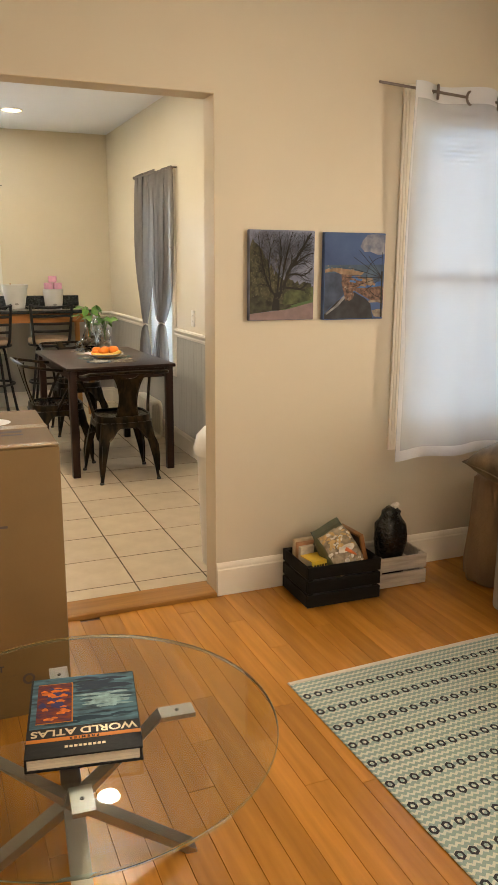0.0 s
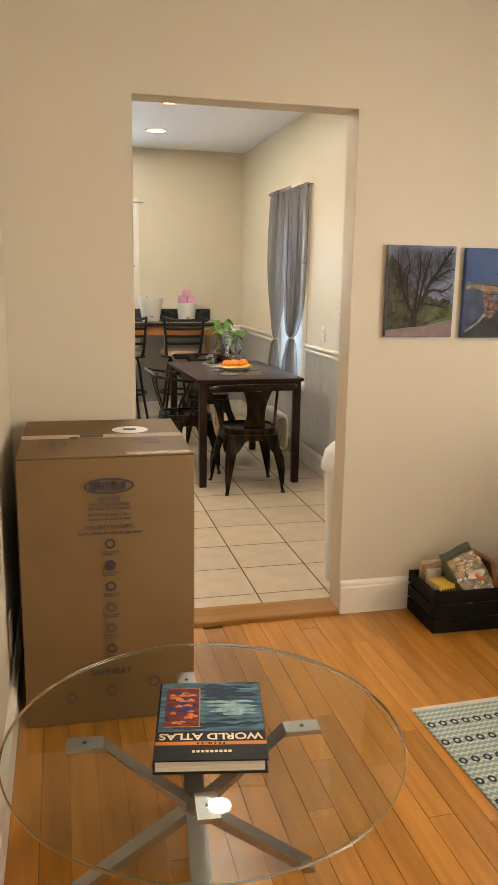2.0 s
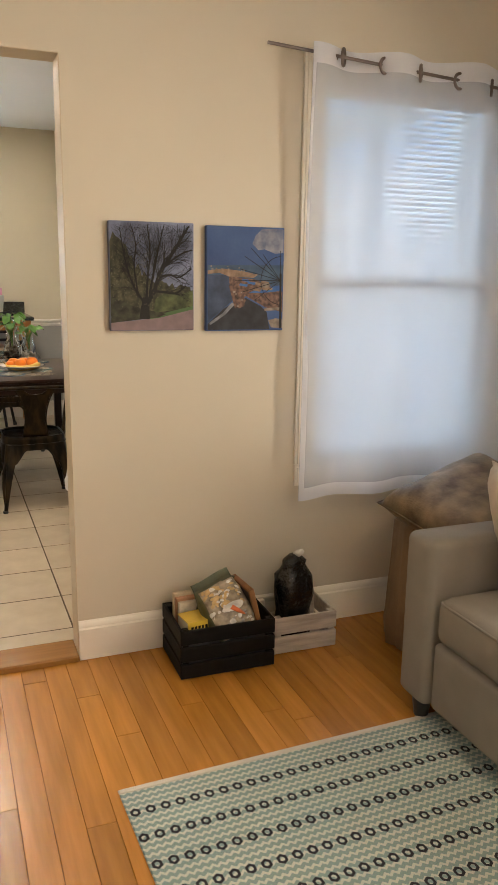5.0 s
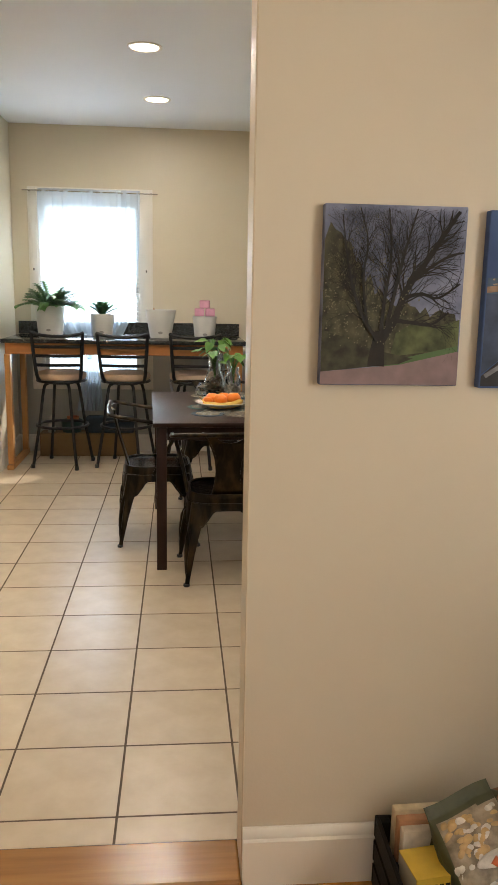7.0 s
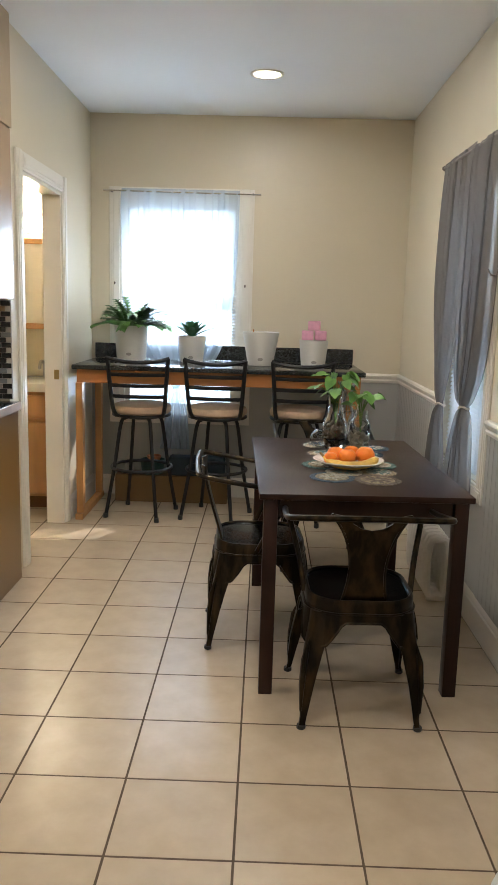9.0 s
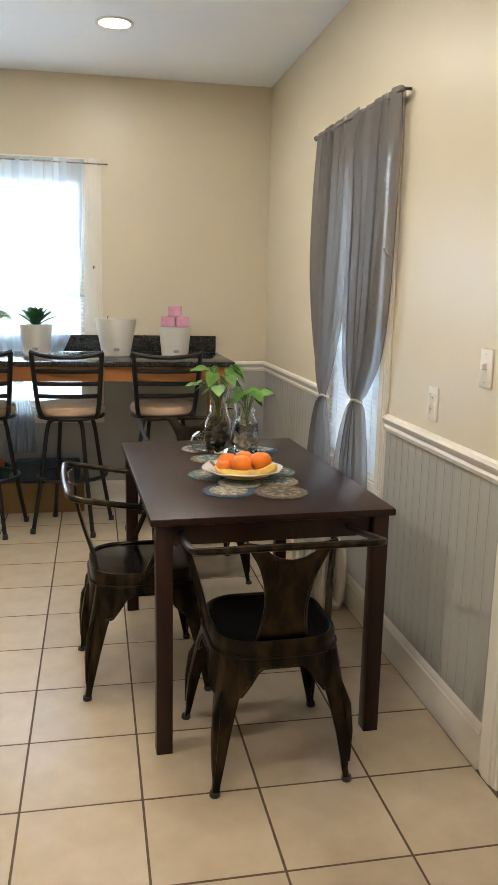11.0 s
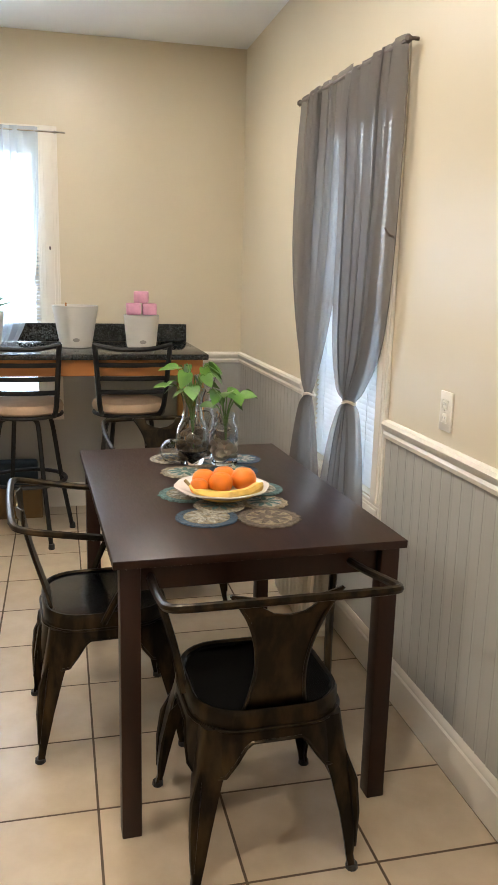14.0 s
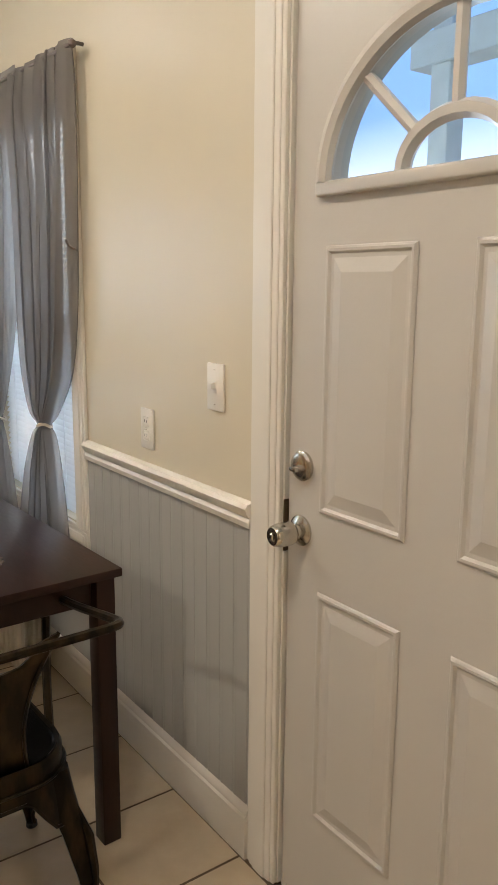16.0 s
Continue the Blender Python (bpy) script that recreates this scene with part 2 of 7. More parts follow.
# ---- the shell ----
LX, RX, KX = 0.99, 4.25, 3.055      # living left wall, living right wall, kitchen right wall
WY0, WY1 = 3.40, 3.52               # wall between the rooms
KY, KL, CY = 8.50, 0.83, 6.72       # kitchen far wall, kitchen left wall, cabinet wall
KZ, CZ, LZ = 0.02, 2.70, 2.75       # tile floor, kitchen ceiling, living ceiling
OX0, OX1, OZ = 1.465, 2.355, 2.115  # opening between the rooms

setting("subfloor_living", box_bm(-0.72, RX + 0.12, -2.62, WY1, -0.12, -0.012), M_UNDER, "dark subfloor under the oak strips", "floor")
setting("subfloor_kitchen", box_bm(-1.72, 3.4, WY1, KY + 0.12, -0.12, KZ - 0.004), M_GROUT, "brown grout bed under the floor tiles", "floor")
setting("ceiling_living", box_bm(-0.72, RX + 0.12, -2.62, WY0 + 0.002, LZ, LZ + 0.1), M_CEIL, "plain white living room ceiling", "ceiling")
setting("ceiling_kitchen", box_bm(-1.72, KX + 0.002, WY0 + 0.004, KY + 0.12, CZ, CZ + 0.1), M_CEIL, "plain white kitchen ceiling", "ceiling")

bm = bmesh.new()   # wall between the rooms: the beige living side, with the opening and the window
W0, W1, WZ0, WZ1 = 3.305, 4.10, 0.70, 2.12
for a in ((-0.72, OX0, 0, LZ), (OX0, OX1, OZ, LZ), (OX1, W0, 0, LZ), (W0, W1, 0, WZ0), (W0, W1, WZ1, LZ), (W1, RX + 0.12, 0, LZ)):
    bx(bm, a[0], a[1], WY0, WY1, a[2], a[3])
bx(bm, -1.72, -0.72, WY0, WY1, 0, LZ)
setting("wall_middle", bm, M_WALL, "beige painted wall with a cased opening to the kitchen", "wall")
setting("wall_living_left", box_bm(LX - 0.12, LX, 0.9, WY0 - 0.001, 0, LZ), M_WALL, "beige painted living room side wall", "wall")
setting("wall_living_return", box_bm(-0.72, LX - 0.121, 0.9, 1.02, 0, LZ), M_WALL, "beige painted return wall", "wall")
setting("wall_living_outer", box_bm(-0.72, -0.6, -2.62, 0.899, 0, LZ), M_WALL, "beige painted living room wall", "wall")
# Wall opening for the added window over the sofa, out of view.
bm = bmesh.new()
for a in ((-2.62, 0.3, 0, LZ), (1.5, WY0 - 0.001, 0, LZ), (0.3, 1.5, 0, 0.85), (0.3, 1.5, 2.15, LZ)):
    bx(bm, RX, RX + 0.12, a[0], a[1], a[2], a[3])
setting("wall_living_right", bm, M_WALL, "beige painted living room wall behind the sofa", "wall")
# Unseen back wall, opened for the added fill window.
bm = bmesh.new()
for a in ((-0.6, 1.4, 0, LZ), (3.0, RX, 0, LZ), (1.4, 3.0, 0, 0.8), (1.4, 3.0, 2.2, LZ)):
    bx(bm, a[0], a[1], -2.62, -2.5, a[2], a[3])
setting("wall_living_back", bm, M_WALL, "unseen beige painted living room wall with an added wide window", "wall")

bm = bmesh.new()   # kitchen right wall, with window and entry door openings
SY0, SY1, SZ0, SZ1 = 6.30, 7.06, 0.66, 2.04      # side window
DY0, DY1, DZ = 4.28, 5.195, 2.07                   # door opening
for a in ((WY1 + 0.001, DY0, 0, CZ), (DY0, DY1, DZ, CZ), (DY1, SY0, 0, CZ), (SY0, SY1, 0, SZ0), (SY0, SY1, SZ1, CZ), (SY1, KY, 0, CZ)):
    bx(bm, KX, KX + 0.14, a[0], a[1], a[2], a[3])
setting("wall_kitchen_right", bm, M_CREAM, "cream painted kitchen wall with glossy patches", "wall")
bm = bmesh.new()   # far wall with window
FX0, FX1, FZ0, FZ1 = 1.065, 1.868, 0.66, 2.105
for a in ((-1.72, FX0, 0, CZ), (FX0, FX1, 0, FZ0), (FX0, FX1, FZ1, CZ), (FX1, KX + 0.14, 0, CZ)):
    bx(bm, a[0], a[1], KY, KY + 0.12, a[2], a[3])
setting("wall_kitchen_far", bm, M_CREAM, "cream painted kitchen end wall with a window", "wall")
bm = bmesh.new()   # left wall with the bathroom doorway
BY0, BY1, BZ = 6.90, 7.68, 2.06
for a in ((CY, BY0, 0, CZ), (BY0, BY1, BZ, CZ), (BY1, KY - 0.001, 0, CZ)):
    bx(bm, KL - 0.11, KL, a[0], a[1], a[2], a[3])
setting("wall_kitchen_left", bm, M_CREAM, "cream painted wall with the bathroom doorway", "wall")
setting("wall_kitchen_cabinets", box_bm(-1.6, KL - 0.112, CY, CY + 0.1, 0, CZ), M_CREAM, "cream painted wall behind the kitchen cabinets", "wall")
setting("wall_kitchen_outer", box_bm(-1.72, -1.6, WY1 + 0.001, KY - 0.001, 0, CZ), M_CREAM, "cream painted outer kitchen wall", "wall")

# casing and floor of the opening
bm = bmesh.new()
bx(bm, OX0 - 0.05, OX1 - 0.003, 3.374, 3.525, -0.01, 0.022, 0.006)
setting("door_sill", bm, M_THRESH, "varnished wooden threshold between the rooms", "threshold")


M_JAMB = mat("jamb_gloss_cream", (0.60, 0.51, 0.38), 0.46, var=0.04, scale=6, bump=0.04, bscale=25)
bm = bmesh.new()
bx(bm, OX1 - 0.003, OX1 + 0.001, WY0 - 0.001, WY1 + 0.001, 0.0, OZ - 0.003, 0.0012)
bx(bm, OX0 - 0.001, OX0 + 0.003, WY0 - 0.001, WY1 + 0.001, 0.0, OZ - 0.003, 0.0012)
bx(bm, OX0, OX1, WY0 - 0.001, WY1 + 0.001, OZ - 0.003, OZ + 0.001, 0.0012)
setting("door_liner", bm, M_JAMB, "glossy cream painted lining of the opening", "door frame")


def base_profile(h, d):
    return [(0, 0), (d, 0), (d, h * 0.80), (d * 0.75, h * 0.84), (d * 0.72, h * 0.90), (d * 0.45, h * 0.96), (d * 0.2, h), (0, h)]


def baseboard(name, axis, a, b, face, sign, z, h=0.145, d=0.02, material=M_TRIM, label="white painted baseboard"):
    """axis: the way it runs; face: the wall face it stands on; sign: the way it sticks out."""
    out = [(face + sign * p, z + q) for p, q in base_profile(h, d)]
    return setting(name, prism(bmesh.new(), out, axis, a, b), material, label, "baseboard")


baseboard("baseboard_middle", "x", OX1, RX, WY0, -1, 0, 0.15)
baseboard("baseboard_middle_left", "x", LX, OX0, WY0, -1, 0, 0.15)
baseboard("baseboard_left", "y", 0.9, WY0, LX, 1, 0, 0.15)
baseboard("baseboard_kitchen_right", "y", 5.287, KY, KX, -1, KZ, 0.145)
baseboard("baseboard_kitchen_near", "y", WY1, 4.17, KX, -1, KZ, 0.145)
baseboard("baseboard_kitchen_far", "x", KL, KX, KY, -1, KZ, 0.145)
baseboard("baseboard_kitchen_left", "y", 7.80, KY, KL, 1, KZ, 0.145)

RAIL = [(0, 0), (0.012, 0.004), (0.016, 0.018), (0.012, 0.028), (0.022, 0.040), (0.026, 0.052), (0.018, 0.062), (0, 0.066)]


def chair_rail(name, axis, a, b, face, sign):
    return setting(name, prism(bmesh.new(), [(face + sign * p, 0.898 + q * 1.03) for p, q in RAIL], axis, a, b), M_TRIM, "white moulded chair rail", "trim")


chair_rail("trim_rail_right", "y", 5.287, 6.205, KX, -1)
chair_rail("trim_rail_right_far", "y", 7.16, KY, KX, -1)
chair_rail("trim_rail_far", "x", 1.985, KX, KY, -1)
chair_rail("trim_rail_far_left", "x", KL, 0.955, KY, -1)


def casing(name, rects, plane, face, sign, label, material=M_TRIM, d=0.02):
    """Flat boards with a raised outer bead, on a wall face; rects are (a0, a1, z0, z1) along the wall."""
    bm = bmesh.new()
    for a0, a1, z0, z1 in rects:
        for k, (i, t) in enumerate(((0.0, d * 0.6), (0.012, d * 0.8), (0.03, d))):
            w = min(a1 - a0, z1 - z0)
            j = min(i, w * 0.3)
            lo, hi = sorted((face, face + sign * t))
            if plane == "x":
                bx(bm, lo, hi, a0 + j, a1 - j, z0 + (j if z1 - z0 < 0.3 else 0), z1 - (j if z1 - z0 < 0.3 else 0), 0.002)
            else:
                bx(bm, a0 + j, a1 - j, lo, hi, z0 + (j if z1 - z0 < 0.3 else 0), z1 - (j if z1 - z0 < 0.3 else 0), 0.002)
    return setting(name, bm, material, label, "trim")


casing("trim_door", [(5.178, 5.286, KZ, 2.17), (4.18, 4.28, KZ, 2.17), (4.28, 5.178, 2.07, 2.17)], "x", KX, -1, "white moulded casing round the entry door")
casing("trim_side_window", [(6.205, 6.30, 0.655, 2.16), (7.06, 7.16, 0.655, 2.16), (6.30, 7.06, 2.06, 2.16), (6.205, 7.16, 0.58, 0.655)], "x", KX, -1, "white casing round the curtained window")
casing("trim_far_window", [(0.962, 1.065, 0.65, 2.215), (1.868, 1.977, 0.65, 2.215), (1.065, 1.868, 2.115, 2.215), (0.962, 1.977, 0.56, 0.65)], "y", KY, -1, "white casing round the bright kitchen window")
casing("trim_bath_door", [(6.80, 6.90, KZ, 2.15), (7.68, 7.78, KZ, 2.15), (6.90, 7.68, 2.06, 2.15)], "x", KL, 1, "white moulded casing of the bathroom doorway")
casing("trim_living_window", [(3.222, 3.305, 0.69, 2.22), (4.10, 4.20, 0.69, 2.22), (3.305, 4.10, 2.12, 2.22), (3.222, 4.20, 0.60, 0.69)], "y", WY0, -1, "white casing round the living room window", d=0.018)

# ---- outside ----
M_HAZE = glow("hazy_daylight", (0.42, 0.63, 0.95), 0.75)
ns, ln = M_HAZE.node_tree.nodes, M_HAZE.node_tree.links
tc, sp, rp = ns.new("ShaderNodeTexCoord"), ns.new("ShaderNodeSeparateXYZ"), ns.new("ShaderNodeValToRGB")
mr = ns.new("ShaderNodeMapRange")
mr.inputs["From Min"].default_value, mr.inputs["From Max"].default_value = 2.75, 3.5
ln.new(tc.outputs["Object"], sp.inputs[0])
ln.new(sp.outputs["Z"], mr.inputs["Value"])
ln.new(mr.outputs[0], rp.inputs[0])
rp.color_ramp.elements[0].color, rp.color_ramp.elements[1].color = (1.15, 1.2, 1.25, 1), (0.20, 0.40, 0.74, 1)
ln.new(rp.outputs[0], ns["Principled BSDF"].inputs["Emission Color"])

setting("ground", box_bm(-60, 60, -60, 60, -0.9, -0.7), mat("garden_ground", (0.12, 0.13, 0.07), 0.9, var=0.3, scale=0.6), "plain garden ground outside the house", "ground")
bm = bmesh.new()
bx(bm, -1.0, 5.0, 14.5, 14.6, -0.7, 3.3)
setting("backdrop", bm, M_OUT, "pale daylit distance outside the windows", "backdrop")

setting("backdrop_side", box_bm(9.2, 9.4, 1.0, 18.3, -0.7, 10.8), M_HAZE, "pale blue daylight beyond the side openings", "backdrop")


# ---- windows ----
def sheet(name, pts, material, parent, facing):
    """A single flat face that looks the given way."""
    bm = bmesh.new()
    bm.faces.new([bm.verts.new(p) for p in pts])
    ob = part(name, bm, material, parent, smooth=0)
    if ob.data.polygons[0].normal.dot(Vector(facing)) < 0:
        ob.data.flip_normals()
    return ob


def window(name, plane, a0, a1, z0, z1, depth0, depth1, slats, tilt, label, raised=0.0):
    """Sash frame, meeting rail, panes and a slatted blind in one opening. plane: the axis that the wall faces."""
    top = tagged(new(name), label, "window", "", "structure")
    mid = (z0 + z1) / 2
    dm = (depth0 + depth1) / 2

    def b(bm, a, c, d0, d1, e, f, bev=0.003):
        return bx(bm, a, c, d0, d1, e, f, bev) if plane == "y" else bx(bm, d0, d1, a, c, e, f, bev)

    for nm, a, c, e, f in (("window_frame", a0, a0 + 0.035, z0, z1), ("window_frame", a1 - 0.035, a1, z0, z1), ("window_frame", a0 + 0.035, a1 - 0.035, z1 - 0.04, z1),
                           ("window_sill", a0 + 0.035, a1 - 0.035, z0, z0 + 0.04), ("meeting_rail", a0 + 0.035, a1 - 0.035, mid - 0.02, mid + 0.02)):
        part(nm, b(bmesh.new(), a, c, dm - 0.02, dm + 0.02, e, f), M_TRIM, top)
    for e, f in ((z0 + 0.04, mid - 0.02), (mid + 0.02, z1 - 0.04)):
        q = [(a0 + 0.035, e), (a1 - 0.035, e), (a1 - 0.035, f), (a0 + 0.035, f)]
        p = sheet("pane", [(a, dm, z) if plane == "y" else (dm, a, z) for a, z in q], M_PANE, top, (0, depth0 - depth1, 0) if plane == "y" else (depth0 - depth1, 0, 0))
        p.visible_shadow = False
    inner = depth0 + (0.028 if depth1 > depth0 else -0.028)
    part("blind_head", b(bmesh.new(), a0 + 0.006, a1 - 0.006, inner - 0.018, inner + 0.018, z1 - 0.035, z1 - 0.004), M_BLIND, top)
    n = round((z1 - z0 - 0.045 - raised) / slats)
    bm = bmesh.new()
    w = 0.0125
    prof = [(-w, 0.0), (0, 0.0018), (w, 0.0), (w, 0.0006), (0, 0.0024), (-w, 0.0006)]
    ca, sa = math.cos(tilt), math.sin(tilt)
    prof = [(p * ca - q * sa, p * sa + q * ca) for p, q in prof]
    prism(bm, prof, "x" if plane == "y" else "y", -(a1 - a0) / 2 + 0.01, (a1 - a0) / 2 - 0.01)
    me = mesh_of("slat", bm, M_BLIND)
    for k in range(n):
        z = z0 + 0.02 + raised + k * slats
        o = piece("slat", me, top, ((a0 + a1) / 2, inner, z) if plane == "y" else (inner, (a0 + a1) / 2, z))
        o.rotation_euler = (random.uniform(-0.05, 0.05), 0, 0) if plane == "y" else (0, random.uniform(-0.05, 0.05), 0)
    for f in (0.18, 0.82):
        a = a0 + (a1 - a0) * f
        pts = [(a, inner - 0.014, z0 + 0.02), (a, inner - 0.014, z1 - 0.03)] if plane == "y" else [(inner - 0.014, a, z0 + 0.02), (inner - 0.014, a, z1 - 0.03)]
        part("blind_cord", tube(bmesh.new(), pts, 0.0012, 5), M_BLIND, top)
    return top


window("window_1", "y", FX0, FX1, FZ0, FZ1, KY, KY + 0.12, 0.0215, -0.35, "bright white kitchen window with a slatted blind", 0.22)
window("window_2", "x", SY0, SY1, SZ0, SZ1, KX, KX + 0.14, 0.0215, 0.9, "white side window with a closed slatted blind")
window("window_3", "y", W0, W1, WZ0, WZ1, WY0, WY1, 0.0215, 0.82, "white living room window with a slatted blind")
# Added window out of view, there to go with the back fill lamp.
window("unseen_window_back", "y", 1.4, 3.0, 0.8, 2.2, -2.5, -2.62, 0.05, 0.2, "added wide white window behind the viewer, out of view")
# Assumed window for the right-hand fill, never in view.
window("unseen_window_right", "x", 0.3, 1.5, 0.85, 2.15, RX, RX + 0.12, 0.05, 0.1, "assumed white window above the sofa, out of view")

# ---- entry door ----
DC = 4.758
door = tagged(new("door_1"), "white panelled steel entry door with a fan window", "door", "", "structure")
DXF = 3.064    # inner face
FZ = 1.662
bm = bmesh.new()
EA, EB = 0.296, 0.247
arc = [(DC + EA * math.cos(t), FZ + EB * math.sin(t)) for t in [math.pi * k / 28 for k in range(29)]]
outer = [(DY1 - 0.027, 0.035), (DY1 - 0.027, 2.05), (DY0 + 0.04, 2.05), (DY0 + 0.04, 0.035)]


def slab(bm, x0, x1):
    """Door sheet with the fan opening cut out, as two halves."""
    # split along the centre: half with larger y, then the other one
    big = [(outer[0][0], 0.035), (outer[0][0], 2.05), (DC, 2.05)] + [arc[k] for k in range(14, -1, -1)] + [(DC, FZ), (DC, 0.035)]
    small = [(outer[3][0], 0.035), (outer[3][0], 2.05), (DC, 2.05)] + [arc[k] for k in range(14, 29)] + [(DC, FZ), (DC, 0.035)]
    prism(bm, big, "x", x0, x1)
    prism(bm, small, "x", x0, x1)


slab(bm, DXF, DXF + 0.04)
part("door_leaf", bm, M_DOOR, door)


def panel(y0, y1, z0, z1):
    """Stamped panel: a moulded ridge round a raised field."""
    bm = bmesh.new()
    steps = [(0.0, 0.0), (0.002, -0.0016), (0.006, -0.0034), (0.011, -0.0034), (0.016, -0.0004), (0.024, -0.0004), (0.052, -0.0046), (0.056, -0.0046)]
    loops = []
    for i, h in steps:
        loops.append([bm.verts.new((DXF - 0.001 + 1.7 * h, y, z)) for y, z in ((y0 + i, z0 + i), (y1 - i, z0 + i), (y1 - i, z1 - i), (y0 + i, z1 - i))])
    for A, B in zip(loops, loops[1:]):
        for k in range(4):
            bm.faces.new((A[k], A[(k + 1) % 4], B[(k + 1) % 4], B[k]))
    bm.faces.new(loops[-1])
    return part("panel", bm, M_DOOR, door, smooth=0)


for y0, y1 in ((4.823, 5.064), (4.460, 4.700)):
    panel(y0, y1, 0.993, 1.542)
    panel(y0, y1, 0.273, 0.817)
fan = part("fan_window", tube(bmesh.new(), [(DXF - 0.006, DC + (EA + 0.016) * math.cos(t), FZ + (EB + 0.016) * math.sin(t)) for t in [math.pi * k / 28 for k in range(29)]], 0.02, 8, flat=0.8), M_DOOR, door, "white arched moulding of the fan window")
part("fan_sill", box_bm(DXF - 0.017, DXF + 0.01, DC - EA - 0.035, DC + EA + 0.035, FZ - 0.027, FZ + 0.001, 0.006, 3), M_DOOR, fan)
part("hub", tube(bmesh.new(), [(DXF + 0.006, DC + 0.118 * math.cos(t), FZ + 0.085 * math.sin(t)) for t in [math.pi * k / 14 for k in range(15)]], 0.016, 6), M_DOOR, fan)
for t in (0.78, math.pi / 2, math.pi - 0.78):
    part("bar", tube(bmesh.new(), [(DXF + 0.004, DC + 0.118 * math.cos(t), FZ + 0.085 * math.sin(t)), (DXF + 0.004, DC + EA * math.cos(t), FZ + EB * math.sin(t))], 0.012, 6), M_DOOR, fan)
p = sheet("pane", [(DXF + 0.02, y, z) for y, z in arc], M_PANE, fan, (-1, 0, 0))
p.visible_shadow = False


def turned_x(prof, y, z, seg=24):
    """A lathed fitting that sticks out of the door towards -x."""
    bm = lathe(bmesh.new(), prof, seg)
    bmesh.ops.transform(bm, matrix=Matrix.Translation((DXF, y, z)) @ Matrix.Rotation(-math.pi / 2, 4, "Y"), verts=bm.verts)
    return bm


knob = part("door_handle", turned_x([(0.033, 0), (0.034, 0.006), (0.028, 0.010), (0.017, 0.014), (0.016, 0.024), (0.023, 0.028), (0.027, 0.037), (0.0265, 0.060), (0.023, 0.078), (0.019, 0.082), (0.012, 0.082), (0.011, 0.077), (0.004, 0.077)], 5.122, 0.940), M_NICKEL, door, "brushed nickel round door knob")
part("key_button", box_bm(DXF - 0.086, DXF - 0.075, 5.117, 5.127, 0.933, 0.947, 0.002), M_NICKEL, knob)
bolt = part("deadbolt", turned_x([(0.032, 0), (0.033, 0.008), (0.029, 0.012), (0.020, 0.014), (0.010, 0.015)], 5.120, 1.085), M_NICKEL, door, "brushed nickel deadbolt rosette")
part("thumb_turn", box_bm(DXF - 0.034, DXF - 0.012, 5.109, 5.131, 1.075, 1.086, 0.004, 2), M_NICKEL, bolt)
# Plate colour is darkened to stand in for the shaded latch recess.
part("strike_plate", box_bm(KX - 0.003, KX + 0.012, DY1 - 0.0262, DY1 - 0.0203, 0.88, 1.0, 0.002), mat("recess_dark_brass", (0.10, 0.07, 0.04), 0.45, 0.9), door, "brass strike plate, darkened like the latch recess")
bm = bmesh.new()
bx(bm, KX, KX + 0.14, DY1 - 0.02, DY1 + 0.001, KZ, 2.07, 0.002)
bx(bm, KX, KX + 0.14, DY0 - 0.001, DY0 + 0.035, KZ, 2.07, 0.002)
bx(bm, KX, KX + 0.14, DY0 + 0.035, DY1 - 0.02, 2.052, 2.071, 0.002)
bx(bm, KX + 0.01, KX + 0.14, DY0 + 0.035, DY1 - 0.02, 0.0, 0.033, 0.003)
setting("door_jamb", bm, M_TRIM, "white painted door jamb and sill", "door frame")
# porch seen through the fan
bm = bmesh.new()
for y in (3.6, 4.35, 5.3, 6.1):
    bx(bm, 4.6, 4.7, y, y + 0.1, -0.7, 2.75, 0.004)
bx(bm, 4.58, 4.72, 3.3, 6.3, 2.35, 2.48, 0.004)
setting("porch", bm, mat("porch_paint", (0.6, 0.66, 0.7), 0.5), "pale painted porch posts and roof outside the door", "porch")


# ---- beadboard wainscot ----
def beadboard(name, axis, a, b, face, sign):
    """Boards with a rounded bead and a groove at each joint."""
    top = tagged(new(name), "grey painted beadboard wainscot", "wainscot", "", "structure")
    w = 0.062
    n = max(1, round((b - a) / w))
    w = (b - a) / n
    h = 0.0030
    prof = [(-w / 2, 0), (-w / 2, h), (-w / 2 + 0.006, h + 0.0008), (-w / 2 + 0.011, h), (-w / 2 + 0.012, 0.0014), (-w / 2 + 0.0155, 0.0014), (-w / 2 + 0.017, h), (w / 2, h), (w / 2, 0)]
    if axis == "y":
        me = mesh_of("board", prism(bmesh.new(), [(sign * q, p) for p, q in prof], "z", 0.155, 0.900), M_GREY, 25)
    else:
        me = mesh_of("board", prism(bmesh.new(), [(p, sign * q) for p, q in prof], "z", 0.155, 0.900), M_GREY, 25)
    for k in range(n):
        s = a + (k + 0.5) * w
        piece("board", me, top, (face, s, 0) if axis == "y" else (s, face, 0))
    return top


bm = bmesh.new()
for a, b, c in ((5.3, 6.21, 0.91), (6.21, 7.155, 0.6), (7.155, KY, 0.91)):
    bx(bm, KX - 0.0015, KX + 0.001, a, b, 0.1, c)
setting("wainscot_back", bm, M_GREY, "grey painted wall behind the boards", "wainscot")
bm = bmesh.new()
for a, b, c in ((KL, 0.97, 0.91), (0.97, 1.97, 0.58), (1.97, KX, 0.91)):
    bx(bm, a, b, KY - 0.0015, KY + 0.001, 0.1, c)
setting("wainscot_back_far", bm, M_GREY, "grey painted wall under the chair rail", "wainscot")
beadboard("wainscot_right", "y", 5.287, 6.205, KX - 0.0015, -1)
